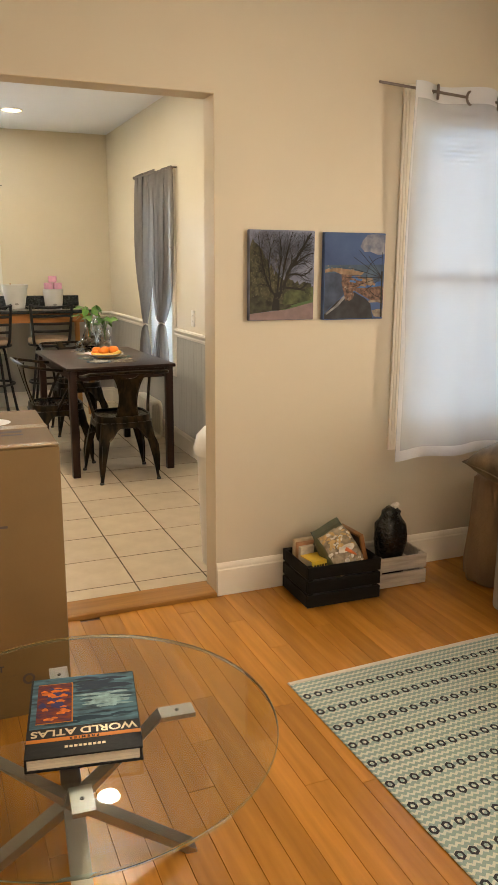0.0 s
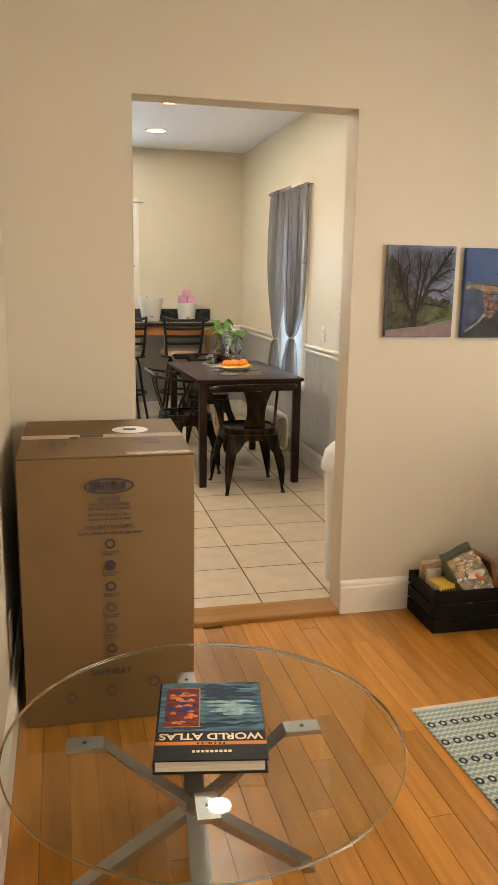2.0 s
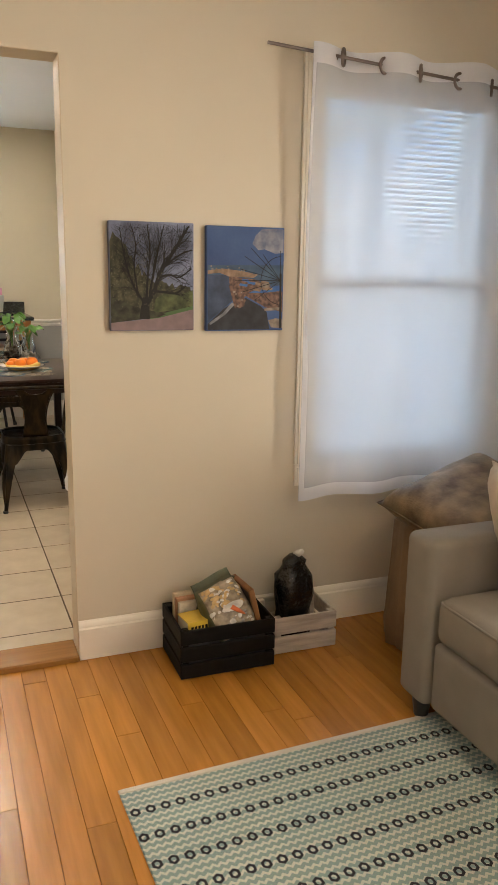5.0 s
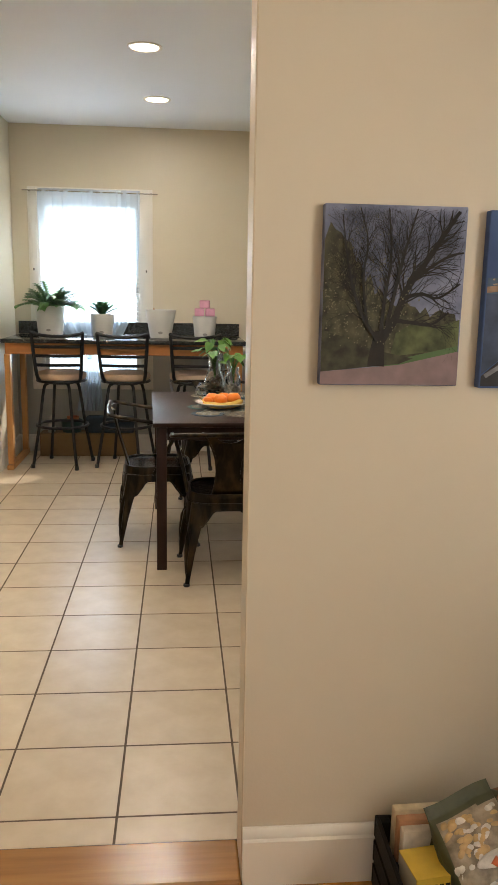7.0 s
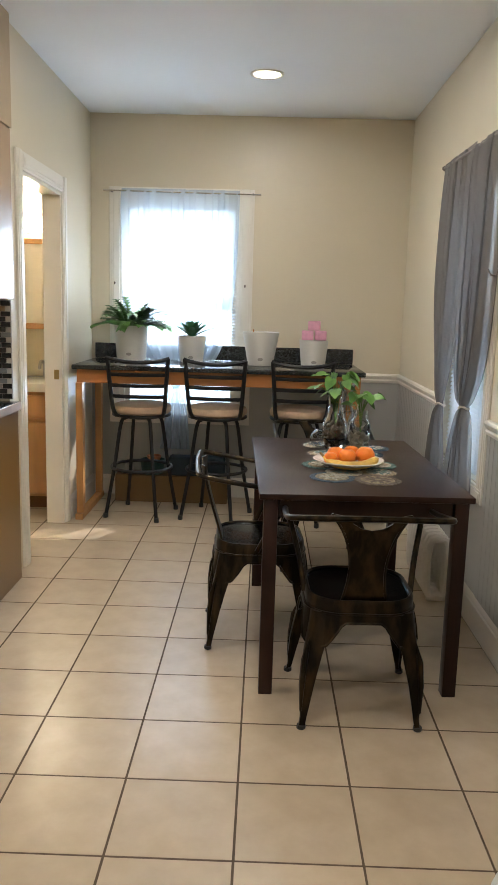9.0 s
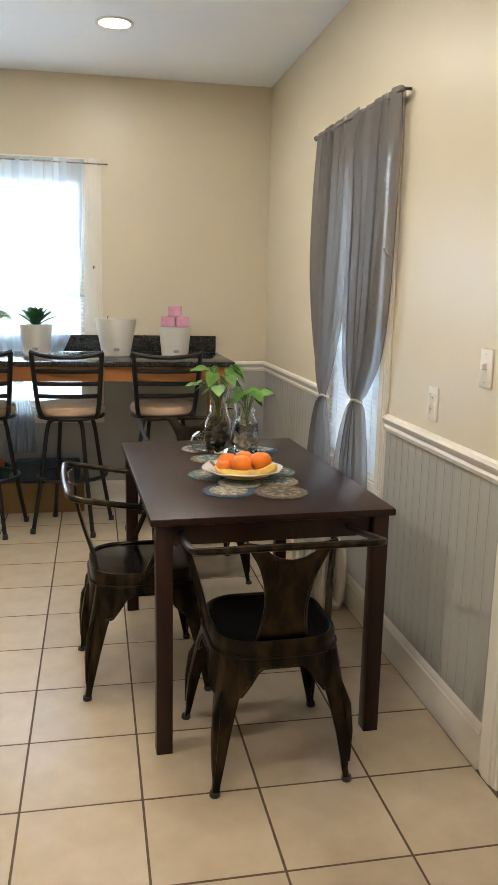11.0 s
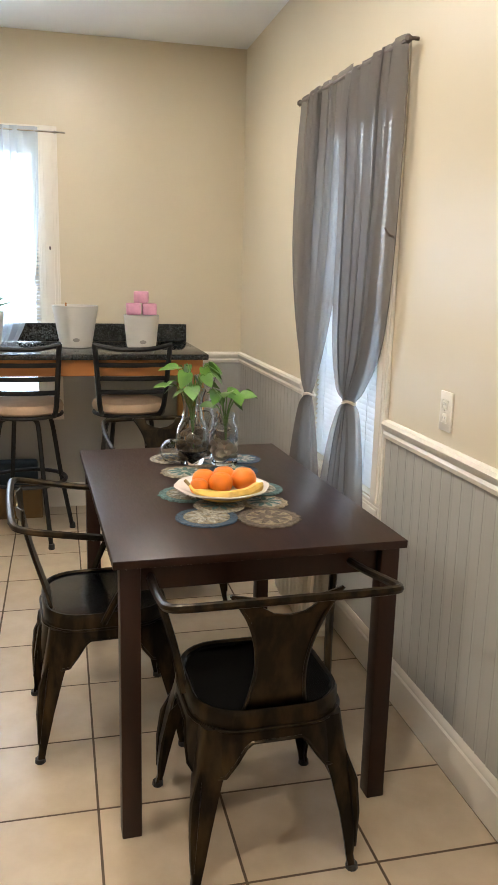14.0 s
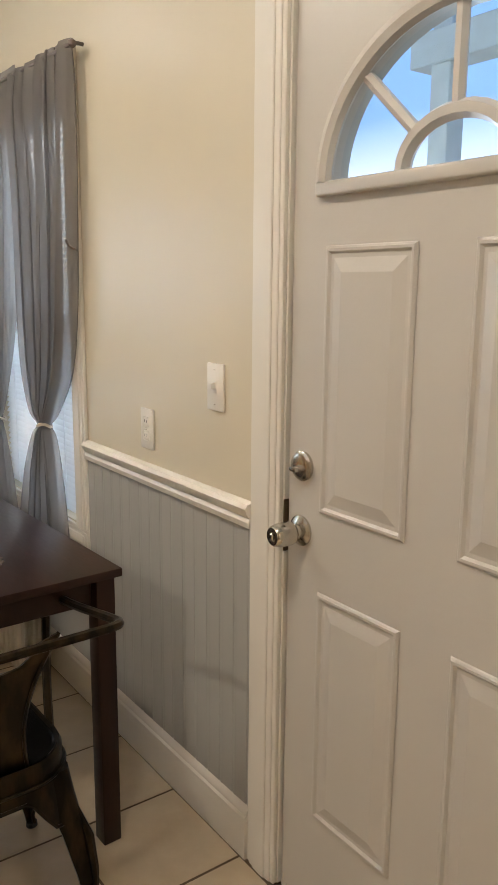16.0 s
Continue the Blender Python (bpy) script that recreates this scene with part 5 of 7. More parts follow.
# ---- kitchen cabinet run ----
M_CAB = mat("tan_cabinet", (0.25, 0.14, 0.045), 0.3, var=0.05, scale=3, stretch=(2, 2, 0.4), bump=0.0, rvar=0.02)
M_MAPLE = mat("maple_door", (0.48, 0.25, 0.10), 0.38, var=0.12, scale=6, stretch=(3, 3, 0.4))
cab = thing("base_cabinet", "tan wooden kitchen base cabinet by the doorway", "cabinet", at=(0, 6.71, KZ))
part("body", box_bm(-1.5, 0.872, -0.60, -0.066, 0.0, 0.87, 0.003), M_CAB, cab)
for k in range(4):
    d = part("door", box_bm(-1.48 + 0.57 * k, -0.95 + 0.57 * k, -0.62, -0.601, 0.12, 0.84, 0.004), M_MAPLE, cab)
    part("handle", tube(bmesh.new(), [(-1.0 + 0.57 * k, -0.62, 0.70), (-1.0 + 0.57 * k, -0.645, 0.71), (-1.0 + 0.57 * k, -0.645, 0.77), (-1.0 + 0.57 * k, -0.62, 0.78)], 0.005, 6), M_NICKEL, d)
top = thing("worktop", "dark kitchen worktop with a pale laminate edge", "worktop", at=(0, 6.71, KZ + 0.872))
part("slab", box_bm(-1.5, 0.882, -0.62, -0.066, 0, 0.035, 0.004), M_GRAN, top)
part("edge", box_bm(0.883, 0.889, -0.625, -0.066, -0.005, 0.036, 0.002), mat("laminate_edge", (0.35, 0.24, 0.18), 0.4), top)
up = thing("wall_cabinet", "maple wall cabinet with a glossy side panel", "cabinet", at=(0, 6.71, 1.42))
part("body", box_bm(-1.5, 0.865, -0.36, -0.066, 0, 0.78, 0.003), mat("glossy_side", (0.42, 0.30, 0.20), 0.14, var=0.03), up)
for k in range(4):
    part("door", box_bm(-1.48 + 0.57 * k, -0.95 + 0.57 * k, -0.38, -0.361, 0.01, 0.77, 0.004), M_MAPLE, up)
setting("wall_soffit", box_bm(-1.6, 0.868, 6.33, 6.659, 2.205, CZ - 0.001), mat("soffit_tan", (0.46, 0.35, 0.22), 0.6), "beige boxed soffit over the cabinets", "soffit")
setting("wall_cabinet_end", box_bm(KL - 0.112, KL, 6.66, 6.7195, 0, CZ), M_CREAM, "cream painted wall end beside the cabinets", "wall")
splash = thing("mosaic_backsplash", "dark mosaic tile backsplash in black and tan", "backsplash", at=(0, 6.646, 0))
part("grout", box_bm(-0.2, 0.846, 0.006, 0.012, 0.935, 1.415), mat("pale_grout", (0.4, 0.37, 0.33), 0.9), splash)
MOS = [mesh_of("tile", box_bm(-w, w, -0.004, 0.004, -0.0115, 0.0115, 0.0015), m, 0) for w, m in ((0.0225, mat("mosaic_black", (0.015, 0.015, 0.015), 0.1)), (0.0225, mat("mosaic_tan", (0.30, 0.22, 0.14), 0.12)), (0.0225, mat("mosaic_grey", (0.16, 0.17, 0.17), 0.1)))]
for r in range(19):
    for c in range(9):
        piece("tile", MOS[rnd.choice((0, 0, 0, 1, 2))], splash, (0.82 - c * 0.048 - (0.024 if r % 2 else 0), 0.004, 0.95 + r * 0.025))
hp = thing("herb_plant", "small dark leafy plant in a glass on the worktop", "plant", at=(0.75, 6.38, KZ + 0.908))
part("glass_pot", lathe(bmesh.new(), [(0.03, 0), (0.038, 0.004), (0.042, 0.09), (0.039, 0.09), (0.034, 0.01), (0.002, 0.01)], 18), M_GLASS, hp)
for k in range(26):
    a, el = rnd.uniform(0, 6.28), rnd.uniform(0.3, 1.4)
    bm = bmesh.new()
    q = rnd.uniform(0.05, 0.13)
    leaf_blade(bm, (q * 0.6 * math.cos(a) * math.cos(el), q * 0.6 * math.sin(a) * math.cos(el), 0.06 + q * math.sin(el)), (math.cos(a), math.sin(a), 0.3), (0, 0, 1), 0.045, 0.011, 0.4, 4)
    part("leaf", bm, M_LEAF2, hp)

# ---- bathroom beyond the doorway ----
setting("ceiling_bathroom", box_bm(-1.0, KL - 0.112, CY + 0.101, KY - 0.001, 2.45, 2.5), M_CEIL, "plain white bathroom ceiling", "ceiling")
bm = bmesh.new()
bx(bm, KL - 0.11, KL, BY0 - 0.0, BY0 + 0.02, KZ, BZ, 0.002)
bx(bm, KL - 0.11, KL, BY1 - 0.02, BY1, KZ, BZ, 0.002)
bx(bm, KL - 0.11, KL, BY0 + 0.02, BY1 - 0.02, BZ - 0.02, BZ, 0.002)
setting("door_jamb_bath", bm, M_TRIM, "white painted bathroom door jamb", "door frame")
solid("strike_plate", box_bm(0, 0.03, -0.003, 0, -0.03, 0.03, 0.002), mat("dull_brass", (0.35, 0.25, 0.10), 0.4, 0.9), "brass strike plate on the bathroom jamb", "strike plate", at=(0.78, BY1 - 0.0205, 0.97))
van = thing("vanity", "orange maple bathroom vanity with a white top", "vanity", at=(0.42, 8.48, KZ))
part("body", box_bm(-0.40, 0.30, -0.50, 0, 0.09, 0.80, 0.003), M_MAPLE, van)
part("plinth", box_bm(-0.40, 0.30, -0.45, 0, 0, 0.089), M_UNDER, van)
for k in range(2):
    part("drawer", box_bm(-0.385 + 0.35 * k, -0.065 + 0.35 * k, -0.52, -0.501, 0.62, 0.78, 0.006), M_MAPLE, van)
    part("door", box_bm(-0.385 + 0.35 * k, -0.065 + 0.35 * k, -0.52, -0.501, 0.11, 0.60, 0.006), M_MAPLE, van)
part("basin_top", box_bm(-0.42, 0.31, -0.53, 0, 0.801, 0.86, 0.008, 2), M_PORC, van)
part("faucet", tube(bmesh.new(), smooth_path([(0.1, -0.12, 0.86), (0.1, -0.12, 0.96), (0.1, -0.2, 0.98), (0.1, -0.24, 0.93)], 4), 0.011, 8), M_STEEL, van, "chrome basin tap")
mc = thing("bathroom_cabinet", "white bathroom wall cabinet with maple rails", "cabinet", at=(0.42, 8.48, 1.22))
part("body", box_bm(-0.36, 0.28, -0.12, 0, 0, 0.62, 0.003), M_TRIM, mc)
for z in (0.0, 0.58):
    part("rail", box_bm(-0.37, 0.29, -0.14, -0.121, z, z + 0.04, 0.003), M_MAPLE, mc)
part("door", box_bm(-0.36, 0.28, -0.128, -0.121, 0.041, 0.579), M_TRIM, mc)
bl = thing("globe_light", "bathroom wall light with round white globes, lit", "wall light", at=(0.45, 8.48, 1.94))
part("plate", box_bm(-0.35, 0.28, -0.03, 0, -0.06, 0.06, 0.004), M_MAPLE, bl)
for x in (-0.22, -0.02, 0.18):
    bm = bmesh.new()
    bmesh.ops.create_uvsphere(bm, u_segments=20, v_segments=12, radius=0.055, matrix=Matrix.Translation((x, -0.09, 0)))
    part("globe", bm, glow("globe_glow", (1.0, 0.86, 0.60), 220), bl, "glowing white glass globe")


# ---- living room: carton ----
M_INK = mat("print_ink", (0.035, 0.032, 0.045), 0.6)
M_INK2 = mat("print_ink_faded", (0.085, 0.062, 0.055), 0.7)


def lettering(text, size, material, parent, m, extrude=0.0003):
    cu = bpy.data.curves.new("lettering", "FONT")
    cu.offset = size * 0.022
    cu.body, cu.size, cu.align_x, cu.align_y, cu.extrude = text, size, "CENTER", "CENTER", extrude
    cu.materials.append(material)
    ob = new("lettering", cu)
    ob.parent = parent
    ob.matrix_local = m
    return ob


BXW, BXD, BXH = 0.552, 0.632, 0.905
carton = thing("carton", "tall brown cardboard carton with dark printed panels", "carton", at=(1.320, 2.727 + BXD / 2, 0), rz=-1)
bm = box_bm(-BXW / 2, BXW / 2, -BXD / 2, BXD / 2, 0, BXH, 0.006, 2)
for v in bm.verts:
    v.co.y += 0.004 * math.sin(v.co.z * 7)
part("body", bm, M_CARD, carton)
for s in (-1, 1):
    part("flap", box_bm(-BXW / 2 + 0.001, BXW / 2 - 0.001, *sorted((s * BXD / 2, s * 0.002)), BXH + 0.0005, BXH + 0.005, 0.002), M_CARD, carton)
M_TAPE = mat("packing_tape", (0.40, 0.255, 0.14), 0.16, var=0.1, scale=30, coat=0.6)
part("tape", box_bm(-BXW / 2, BXW / 2, -0.03, 0.03, BXH + 0.0052, BXH + 0.0058), M_TAPE, carton)
# Pale coated strip puts the glare at the lid's front edge into the colour.
part("tape", box_bm(0.06, BXW / 2 - 0.004, -BXD / 2 + 0.004, -BXD / 2 + 0.045, BXH + 0.0052, BXH + 0.0062), M_TAPE, carton, "pale shiny strip of tape standing in for glare on top")


def oval(bm, cx, cz, rx, rz, y, w=0.0, n=40, flip=False):
    """A flat oval ring (or disc when w is 0) on the front face."""
    o = [bm.verts.new((cx + rx * math.cos(2 * math.pi * k / n), y, cz + rz * math.sin(2 * math.pi * k / n))) for k in range(n)]
    if not w:
        bm.faces.new(o)
        return bm
    i = [bm.verts.new((cx + (rx - w) * math.cos(2 * math.pi * k / n), y, cz + (rz - w) * math.sin(2 * math.pi * k / n))) for k in range(n)]
    for k in range(n):
        bm.faces.new((o[k], o[(k + 1) % n], i[(k + 1) % n], i[k]))
    return bm


FY = -BXD / 2 - 0.0062
part("logo_oval", oval(bmesh.new(), 0.005, 0.815, 0.078, 0.026, FY, 0.006), M_INK, carton, "dark printed oval emblem")
bm = bmesh.new()
for k in range(5):
    bx(bm, -0.05 + 0.023 * k, -0.035 + 0.023 * k, FY - 0.0003, FY + 0.0003, 0.802, 0.828)
tagged(part("logo_shape", bm, M_INK, carton), kind="stuff")


def front_bars(rows):
    bm = bmesh.new()
    for cx, z, w, h in rows:
        x = cx - w / 2
        while x < cx + w / 2 - 0.004:
            q = min(rnd.uniform(0.012, 0.04), cx + w / 2 - x)
            bx(bm, x, x + q, FY - 0.0003, FY + 0.0003, z - h / 2, z + h / 2)
            x += q + 0.004
    return bm


tagged(part("print_block", front_bars([(0.005, 0.772, 0.065, 0.015), (0.005, 0.742, 0.13, 0.007), (0.005, 0.707, 0.13, 0.007), (0.005, 0.661, 0.20, 0.008)]), M_INK2, carton), kind="stuff")
lettering("3-IN-1 TRAVEL SYSTEM", 0.0125, M_INK2, carton, pose(0.005, FY, 0.755, 90, 0, 0))
lettering("SISTEMA DE VIAJES 3 EN 1", 0.0118, M_INK2, carton, pose(0.005, FY, 0.722, 90, 0, 0))
lettering("CAR SEAT FEATURES", 0.0165, M_INK2, carton, pose(0.005, FY, 0.681, 90, 0, 0))
zz = 0.635
for k in range(6):
    part("pictogram", oval(bmesh.new(), 0.004, zz - 0.072 * k - 0.01, 0.017, 0.017, FY, 0.0 if k == 1 else 0.007, 14), M_INK if k in (0, 1, 2, 5) else M_INK2, carton)
    tagged(part("print_block", front_bars([(0.004, zz - 0.072 * k - 0.036, 0.055, 0.004), (0.004, zz - 0.072 * k - 0.044, 0.045, 0.004)]), M_INK2, carton), kind="stuff")
lettering("SAFE SEAT", 0.028, M_INK, carton, pose(0.0, FY, 0.182, 90, 0, 0))
for x, z in ((-0.13, 0.10), (0.0, 0.115), (0.14, 0.135)):
    part("pictogram", oval(bmesh.new(), x, z, 0.02, 0.02, FY, 0.008, 16), M_INK2, carton)
bm = bmesh.new()
n = 30
bm.faces.new([bm.verts.new((0.10 + 0.065 * math.cos(2 * math.pi * k / n), 0.10 + 0.065 * math.sin(2 * math.pi * k / n), BXH + 0.0062)) for k in range(n)])
st = part("sticker", bm, mat("white_sticker", (0.75, 0.73, 0.70), 0.4), carton, "round white sticker")
part("sticker_print", box_bm(0.075, 0.12, 0.09, 0.12, BXH + 0.0064, BXH + 0.0068), M_INK, st)
bm = bmesh.new()
o = [bm.verts.new((-0.17 + 0.045 * math.cos(2 * math.pi * k / n), -0.12 + 0.07 * math.sin(2 * math.pi * k / n), BXH + 0.0056)) for k in range(n)]
i = [bm.verts.new((-0.17 + 0.040 * math.cos(2 * math.pi * k / n), -0.12 + 0.065 * math.sin(2 * math.pi * k / n), BXH + 0.0056)) for k in range(n)]
for k in range(n):
    bm.faces.new((o[k], o[(k + 1) % n], i[(k + 1) % n], i[k]))
part("logo_oval", bm, M_INK2, carton)
bm = bmesh.new()
for x, y, w, h in ((-0.04, 0.0, 0.08, 0.05), (0.14, -0.08, 0.09, 0.03), (0.15, -0.13, 0.07, 0.02), (-0.1, -0.02, 0.03, 0.03), (-0.17, -0.12, 0.02, 0.08)):
    bx(bm, x - w / 2, x + w / 2, y - h / 2, y + h / 2, BXH + 0.0058, BXH + 0.0062)
tagged(part("print_block", bm, M_INK2, carton), kind="stuff")

# ---- glass coffee table ----
GX, GY, GZ, GR = 1.490, 1.958, 0.398, 0.466
M_TGLASS = pane_mat("table_glass", (0.82, 0.87, 0.84))
M_TEDGE = glass("glass_edge", (0.45, 0.72, 0.66), 0.05)
gt = thing("coffee_table", "round clear glass coffee table on brushed steel legs", "coffee table", at=(GX, GY, 0), rz=-4)
n = 96
gtop = sheet("glass_top", [((GR - 0.003) * math.cos(2 * math.pi * k / n), (GR - 0.003) * math.sin(2 * math.pi * k / n), GZ + 0.010) for k in range(n)], M_TGLASS, gt, (0, 0, 1))
tagged(gtop, "thick clear glass disc")
gtop.visible_shadow = False
part("glass_rim", lathe(bmesh.new(), [(GR - 0.003, GZ), (GR - 0.0005, GZ + 0.001), (GR, GZ + 0.003), (GR, GZ + 0.008), (GR - 0.001, GZ + 0.0095), (GR - 0.0028, GZ + 0.0099)], 96, cap=False), M_TEDGE, gtop, "green-tinted polished edge")
for k in range(4):
    a = math.pi / 2 * k
    c, s = math.cos(a), math.sin(a)

    def L(r, z, c=c, s=s):
        return (-0.022 + r * c, 0.015 + r * s, z)
    w = 0.024
    bm = bmesh.new()
    side = Vector((-s, c, 0)) * w
    pts = [(0.30, GZ - 0.001), (0.215, GZ - 0.001), (0.02, 0.205), (0.30, 0.006), (0.30, 0.0), (0.275, 0.0), (0.0, 0.193), (0.0, 0.212), (0.21, GZ - 0.012), (0.30, GZ - 0.012)]
    A = [bm.verts.new(Vector(L(r, z)) + side) for r, z in pts]
    B = [bm.verts.new(Vector(L(r, z)) - side) for r, z in pts]
    m_ = len(pts)
    for q in range(m_):
        bm.faces.new((A[q], A[(q + 1) % m_], B[(q + 1) % m_], B[q]))
    for idx in ((0, 1, 8, 9), (1, 2, 7, 8), (2, 6, 7), (2, 3, 5, 6), (3, 4, 5)):
        bm.faces.new([A[q] for q in idx])
        bm.faces.new([B[q] for q in idx])
    leg = part("leg", bm, M_STEEL, gt, smooth=20)
    part("screw", lathe(bmesh.new(), [(0.005, 0), (0.005, 0.0015)], 10, L(0.258, GZ - 0.0005)), M_BLACK, leg)
part("hub", lathe(bmesh.new(), [(0.028, 0.188), (0.03, 0.19), (0.03, 0.214), (0.028, 0.216)], 20, (-0.022, 0.015, 0)), M_STEEL, gt)

# ---- atlas ----
book = thing("atlas_book", "large hardcover world atlas with a sea cover", "book", at=(1.503, 1.962, GZ + 0.0105), rz=169.8)
BW, BD, BH = 0.250, 0.330, 0.034
M_COVER = mat("book_black", (0.006, 0.006, 0.007), 0.45, spec=0.15)
part("page_block", box_bm(-BW / 2 + 0.008, BW / 2 - 0.004, -BD / 2 + 0.006, BD / 2 - 0.006, 0.004, BH - 0.004), mat("paper_edge", (0.72, 0.66, 0.55), 0.8, stretch=(1, 1, 60), scale=10, var=0.15), book)
part("cover", box_bm(-BW / 2, BW / 2, -BD / 2, BD / 2, BH - 0.004, BH, 0.0015), M_COVER, book)
part("cover", box_bm(-BW / 2, BW / 2, -BD / 2, BD / 2, 0, 0.004, 0.0015), M_COVER, book)
part("spine", box_bm(BW / 2 - 0.004, BW / 2 + 0.001, -BD / 2, BD / 2, 0.0, BH, 0.0015), M_COVER, book)
M_SEA = mat("print_sea", (0.004, 0.022, 0.06), 0.45, var=0.8, scale=32, stretch=(0.5, 2.0, 1), col2=(0.09, 0.22, 0.30), spec=0.12)
M_LAVA = mat("print_lava", (0.55, 0.10, 0.015), 0.45, var=0.6, scale=60, stretch=(0.7, 1.6, 1), col2=(0.025, 0.015, 0.06), spec=0.12)
M_OBAND = mat("print_orange", (0.50, 0.17, 0.025), 0.45, spec=0.15)
M_GOLD = mat("print_gold", (0.55, 0.45, 0.30), 0.3, 0.5)
part("sea_picture", box_bm(-BW / 2 + 0.002, BW / 2 - 0.004, -BD / 2 + 0.002, 0.055, BH + 0.0002, BH + 0.0005), M_SEA, book)
part("orange_frame", box_bm(0.025, 0.108, -0.135, 0.038, BH + 0.0006, BH + 0.0009), M_OBAND, book)
part("fire_picture", box_bm(0.028, 0.108, -0.132, 0.035, BH + 0.001, BH + 0.0013), M_LAVA, book)
cr = random.Random(5)


def cover_marks(name, n, x0, x1, y0, y1, z, long_, thin, material):
    """Loose painted strokes printed within a rectangle of the cover."""
    bm = bmesh.new()
    for k in range(n):
        l, h, a = cr.uniform(0.4, 1) * long_, cr.uniform(0.4, 1) * thin, cr.uniform(-0.25, 0.25)
        x, y = cr.uniform(x0 + l, x1 - l), cr.uniform(y0 + h, y1 - h)
        bm.faces.new([bm.verts.new((x + l * math.cos(t) * math.cos(a), y + h * math.sin(t) * (1 + 0.4 * math.sin(3 * t)) + l * math.cos(t) * math.sin(a) * 0.3, z + 0.000004 * k)) for t in [2 * math.pi * q / 14 for q in range(14)]])
    tagged(part(name, bm, material, book, smooth=0), kind="stuff")


cover_marks("painted_cloud", 16, -BW / 2 + 0.004, 0.024, -0.155, -0.075, BH + 0.00055, 0.045, 0.008, mat("print_storm", (0.012, 0.03, 0.06), 0.45, spec=0.12))
cover_marks("painted_wave", 16, -BW / 2 + 0.004, 0.024, -0.08, -0.01, BH + 0.00062, 0.05, 0.006, mat("print_foam", (0.22, 0.36, 0.40), 0.45, var=0.4, scale=60, spec=0.12))
cover_marks("painted_trough", 10, -BW / 2 + 0.004, BW / 2 - 0.01, 0.0, 0.052, BH + 0.0007, 0.05, 0.007, mat("print_deep", (0.005, 0.03, 0.055), 0.45, spec=0.12))
part("orange_band", box_bm(-BW / 2, BW / 2, 0.095, 0.108, BH + 0.0002, BH + 0.0005), M_OBAND, book)
cover_marks("painted_rock", 18, 0.029, 0.107, -0.131, -0.02, BH + 0.00135, 0.016, 0.011, mat("print_violet", (0.03, 0.03, 0.12), 0.45, spec=0.12))
cover_marks("painted_flame", 22, 0.029, 0.107, -0.125, 0.03, BH + 0.00145, 0.014, 0.007, mat("print_flame", (0.65, 0.16, 0.02), 0.45, var=0.4, scale=80, spec=0.12))
lettering("WORLD ATLAS", 0.034, M_GOLD, book, pose(0.0, 0.075, BH + 0.0008))
lettering("P R E M I E R", 0.012, M_COVER, book, pose(0.0, 0.1015, BH + 0.0008))
bm = bmesh.new()
for k in range(9):
    bx(bm, -0.045 + 0.010 * k, -0.038 + 0.010 * k, 0.128, 0.136, BH + 0.0002, BH + 0.0005)
tagged(part("print_block", bm, M_GOLD, book), kind="stuff")

# ---- canvases ----
M_CANSIDE = mat("canvas_side", (0.05, 0.05, 0.06), 0.7)


def poly_part(name, pts, y, material, parent):
    bm = bmesh.new()
    bm.faces.new([bm.verts.new((x, y, z)) for x, z in pts])
    return part(name, bm, material, parent, smooth=0)


CW, CH, CD = 0.302, 0.373, 0.028
can = thing("canvas_print", "canvas photo of a bare spring tree by a path", "picture", "canvas prints", at=(2.648, WY0 - CD, 1.4135))
part("canvas", box_bm(-CW / 2, CW / 2, 0, CD - 0.001, -CH / 2, CH / 2, 0.003, 2), mat("print_spring_sky", (0.11, 0.13, 0.22), 0.7, var=0.35, scale=14, col2=(0.25, 0.28, 0.42)), can)
M_BUSH = mat("print_thicket", (0.022, 0.022, 0.014), 0.7, var=0.7, scale=45, col2=(0.095, 0.09, 0.05), stretch=(1, 1, 0.8))
M_BUSH2 = mat("print_shrub", (0.05, 0.06, 0.025), 0.7, var=0.6, scale=24, col2=(0.12, 0.15, 0.06))
poly_part("thicket", [(-CW / 2 + 0.002, -0.14)] + [(-CW / 2 + 0.002 + 0.011 * k, 0.015 + 0.13 * math.exp(-((k - 2) / 6) ** 2) - 0.002 * k + rnd.uniform(-0.02, 0.02)) for k in range(27)] + [(CW / 2 - 0.002, -0.12)], -0.0006, M_BUSH, can)
poly_part("shrub", [(0.0, -0.125), (0.01, -0.075), (0.05, -0.05), (0.10, -0.06), (0.147, -0.045), (0.147, -0.105)], -0.0009, M_BUSH2, can)
poly_part("lawn", [(-0.10, -0.148), (0.04, -0.125), (0.147, -0.10), (0.147, -0.12), (0.0, -0.145)], -0.0011, mat("print_lawn", (0.07, 0.13, 0.05), 0.7, var=0.3), can)
poly_part("path", [(-CW / 2 + 0.002, -CH / 2 + 0.002), (CW / 2 - 0.002, -CH / 2 + 0.002), (CW / 2 - 0.002, -0.112), (0.02, -0.142), (-CW / 2 + 0.002, -0.158)], -0.0013, mat("print_path", (0.22, 0.16, 0.17), 0.75, var=0.12, scale=30), can)
M_BARK = mat("print_bark", (0.007, 0.006, 0.006), 0.7)
tr = random.Random(11)
bmb = bmesh.new()


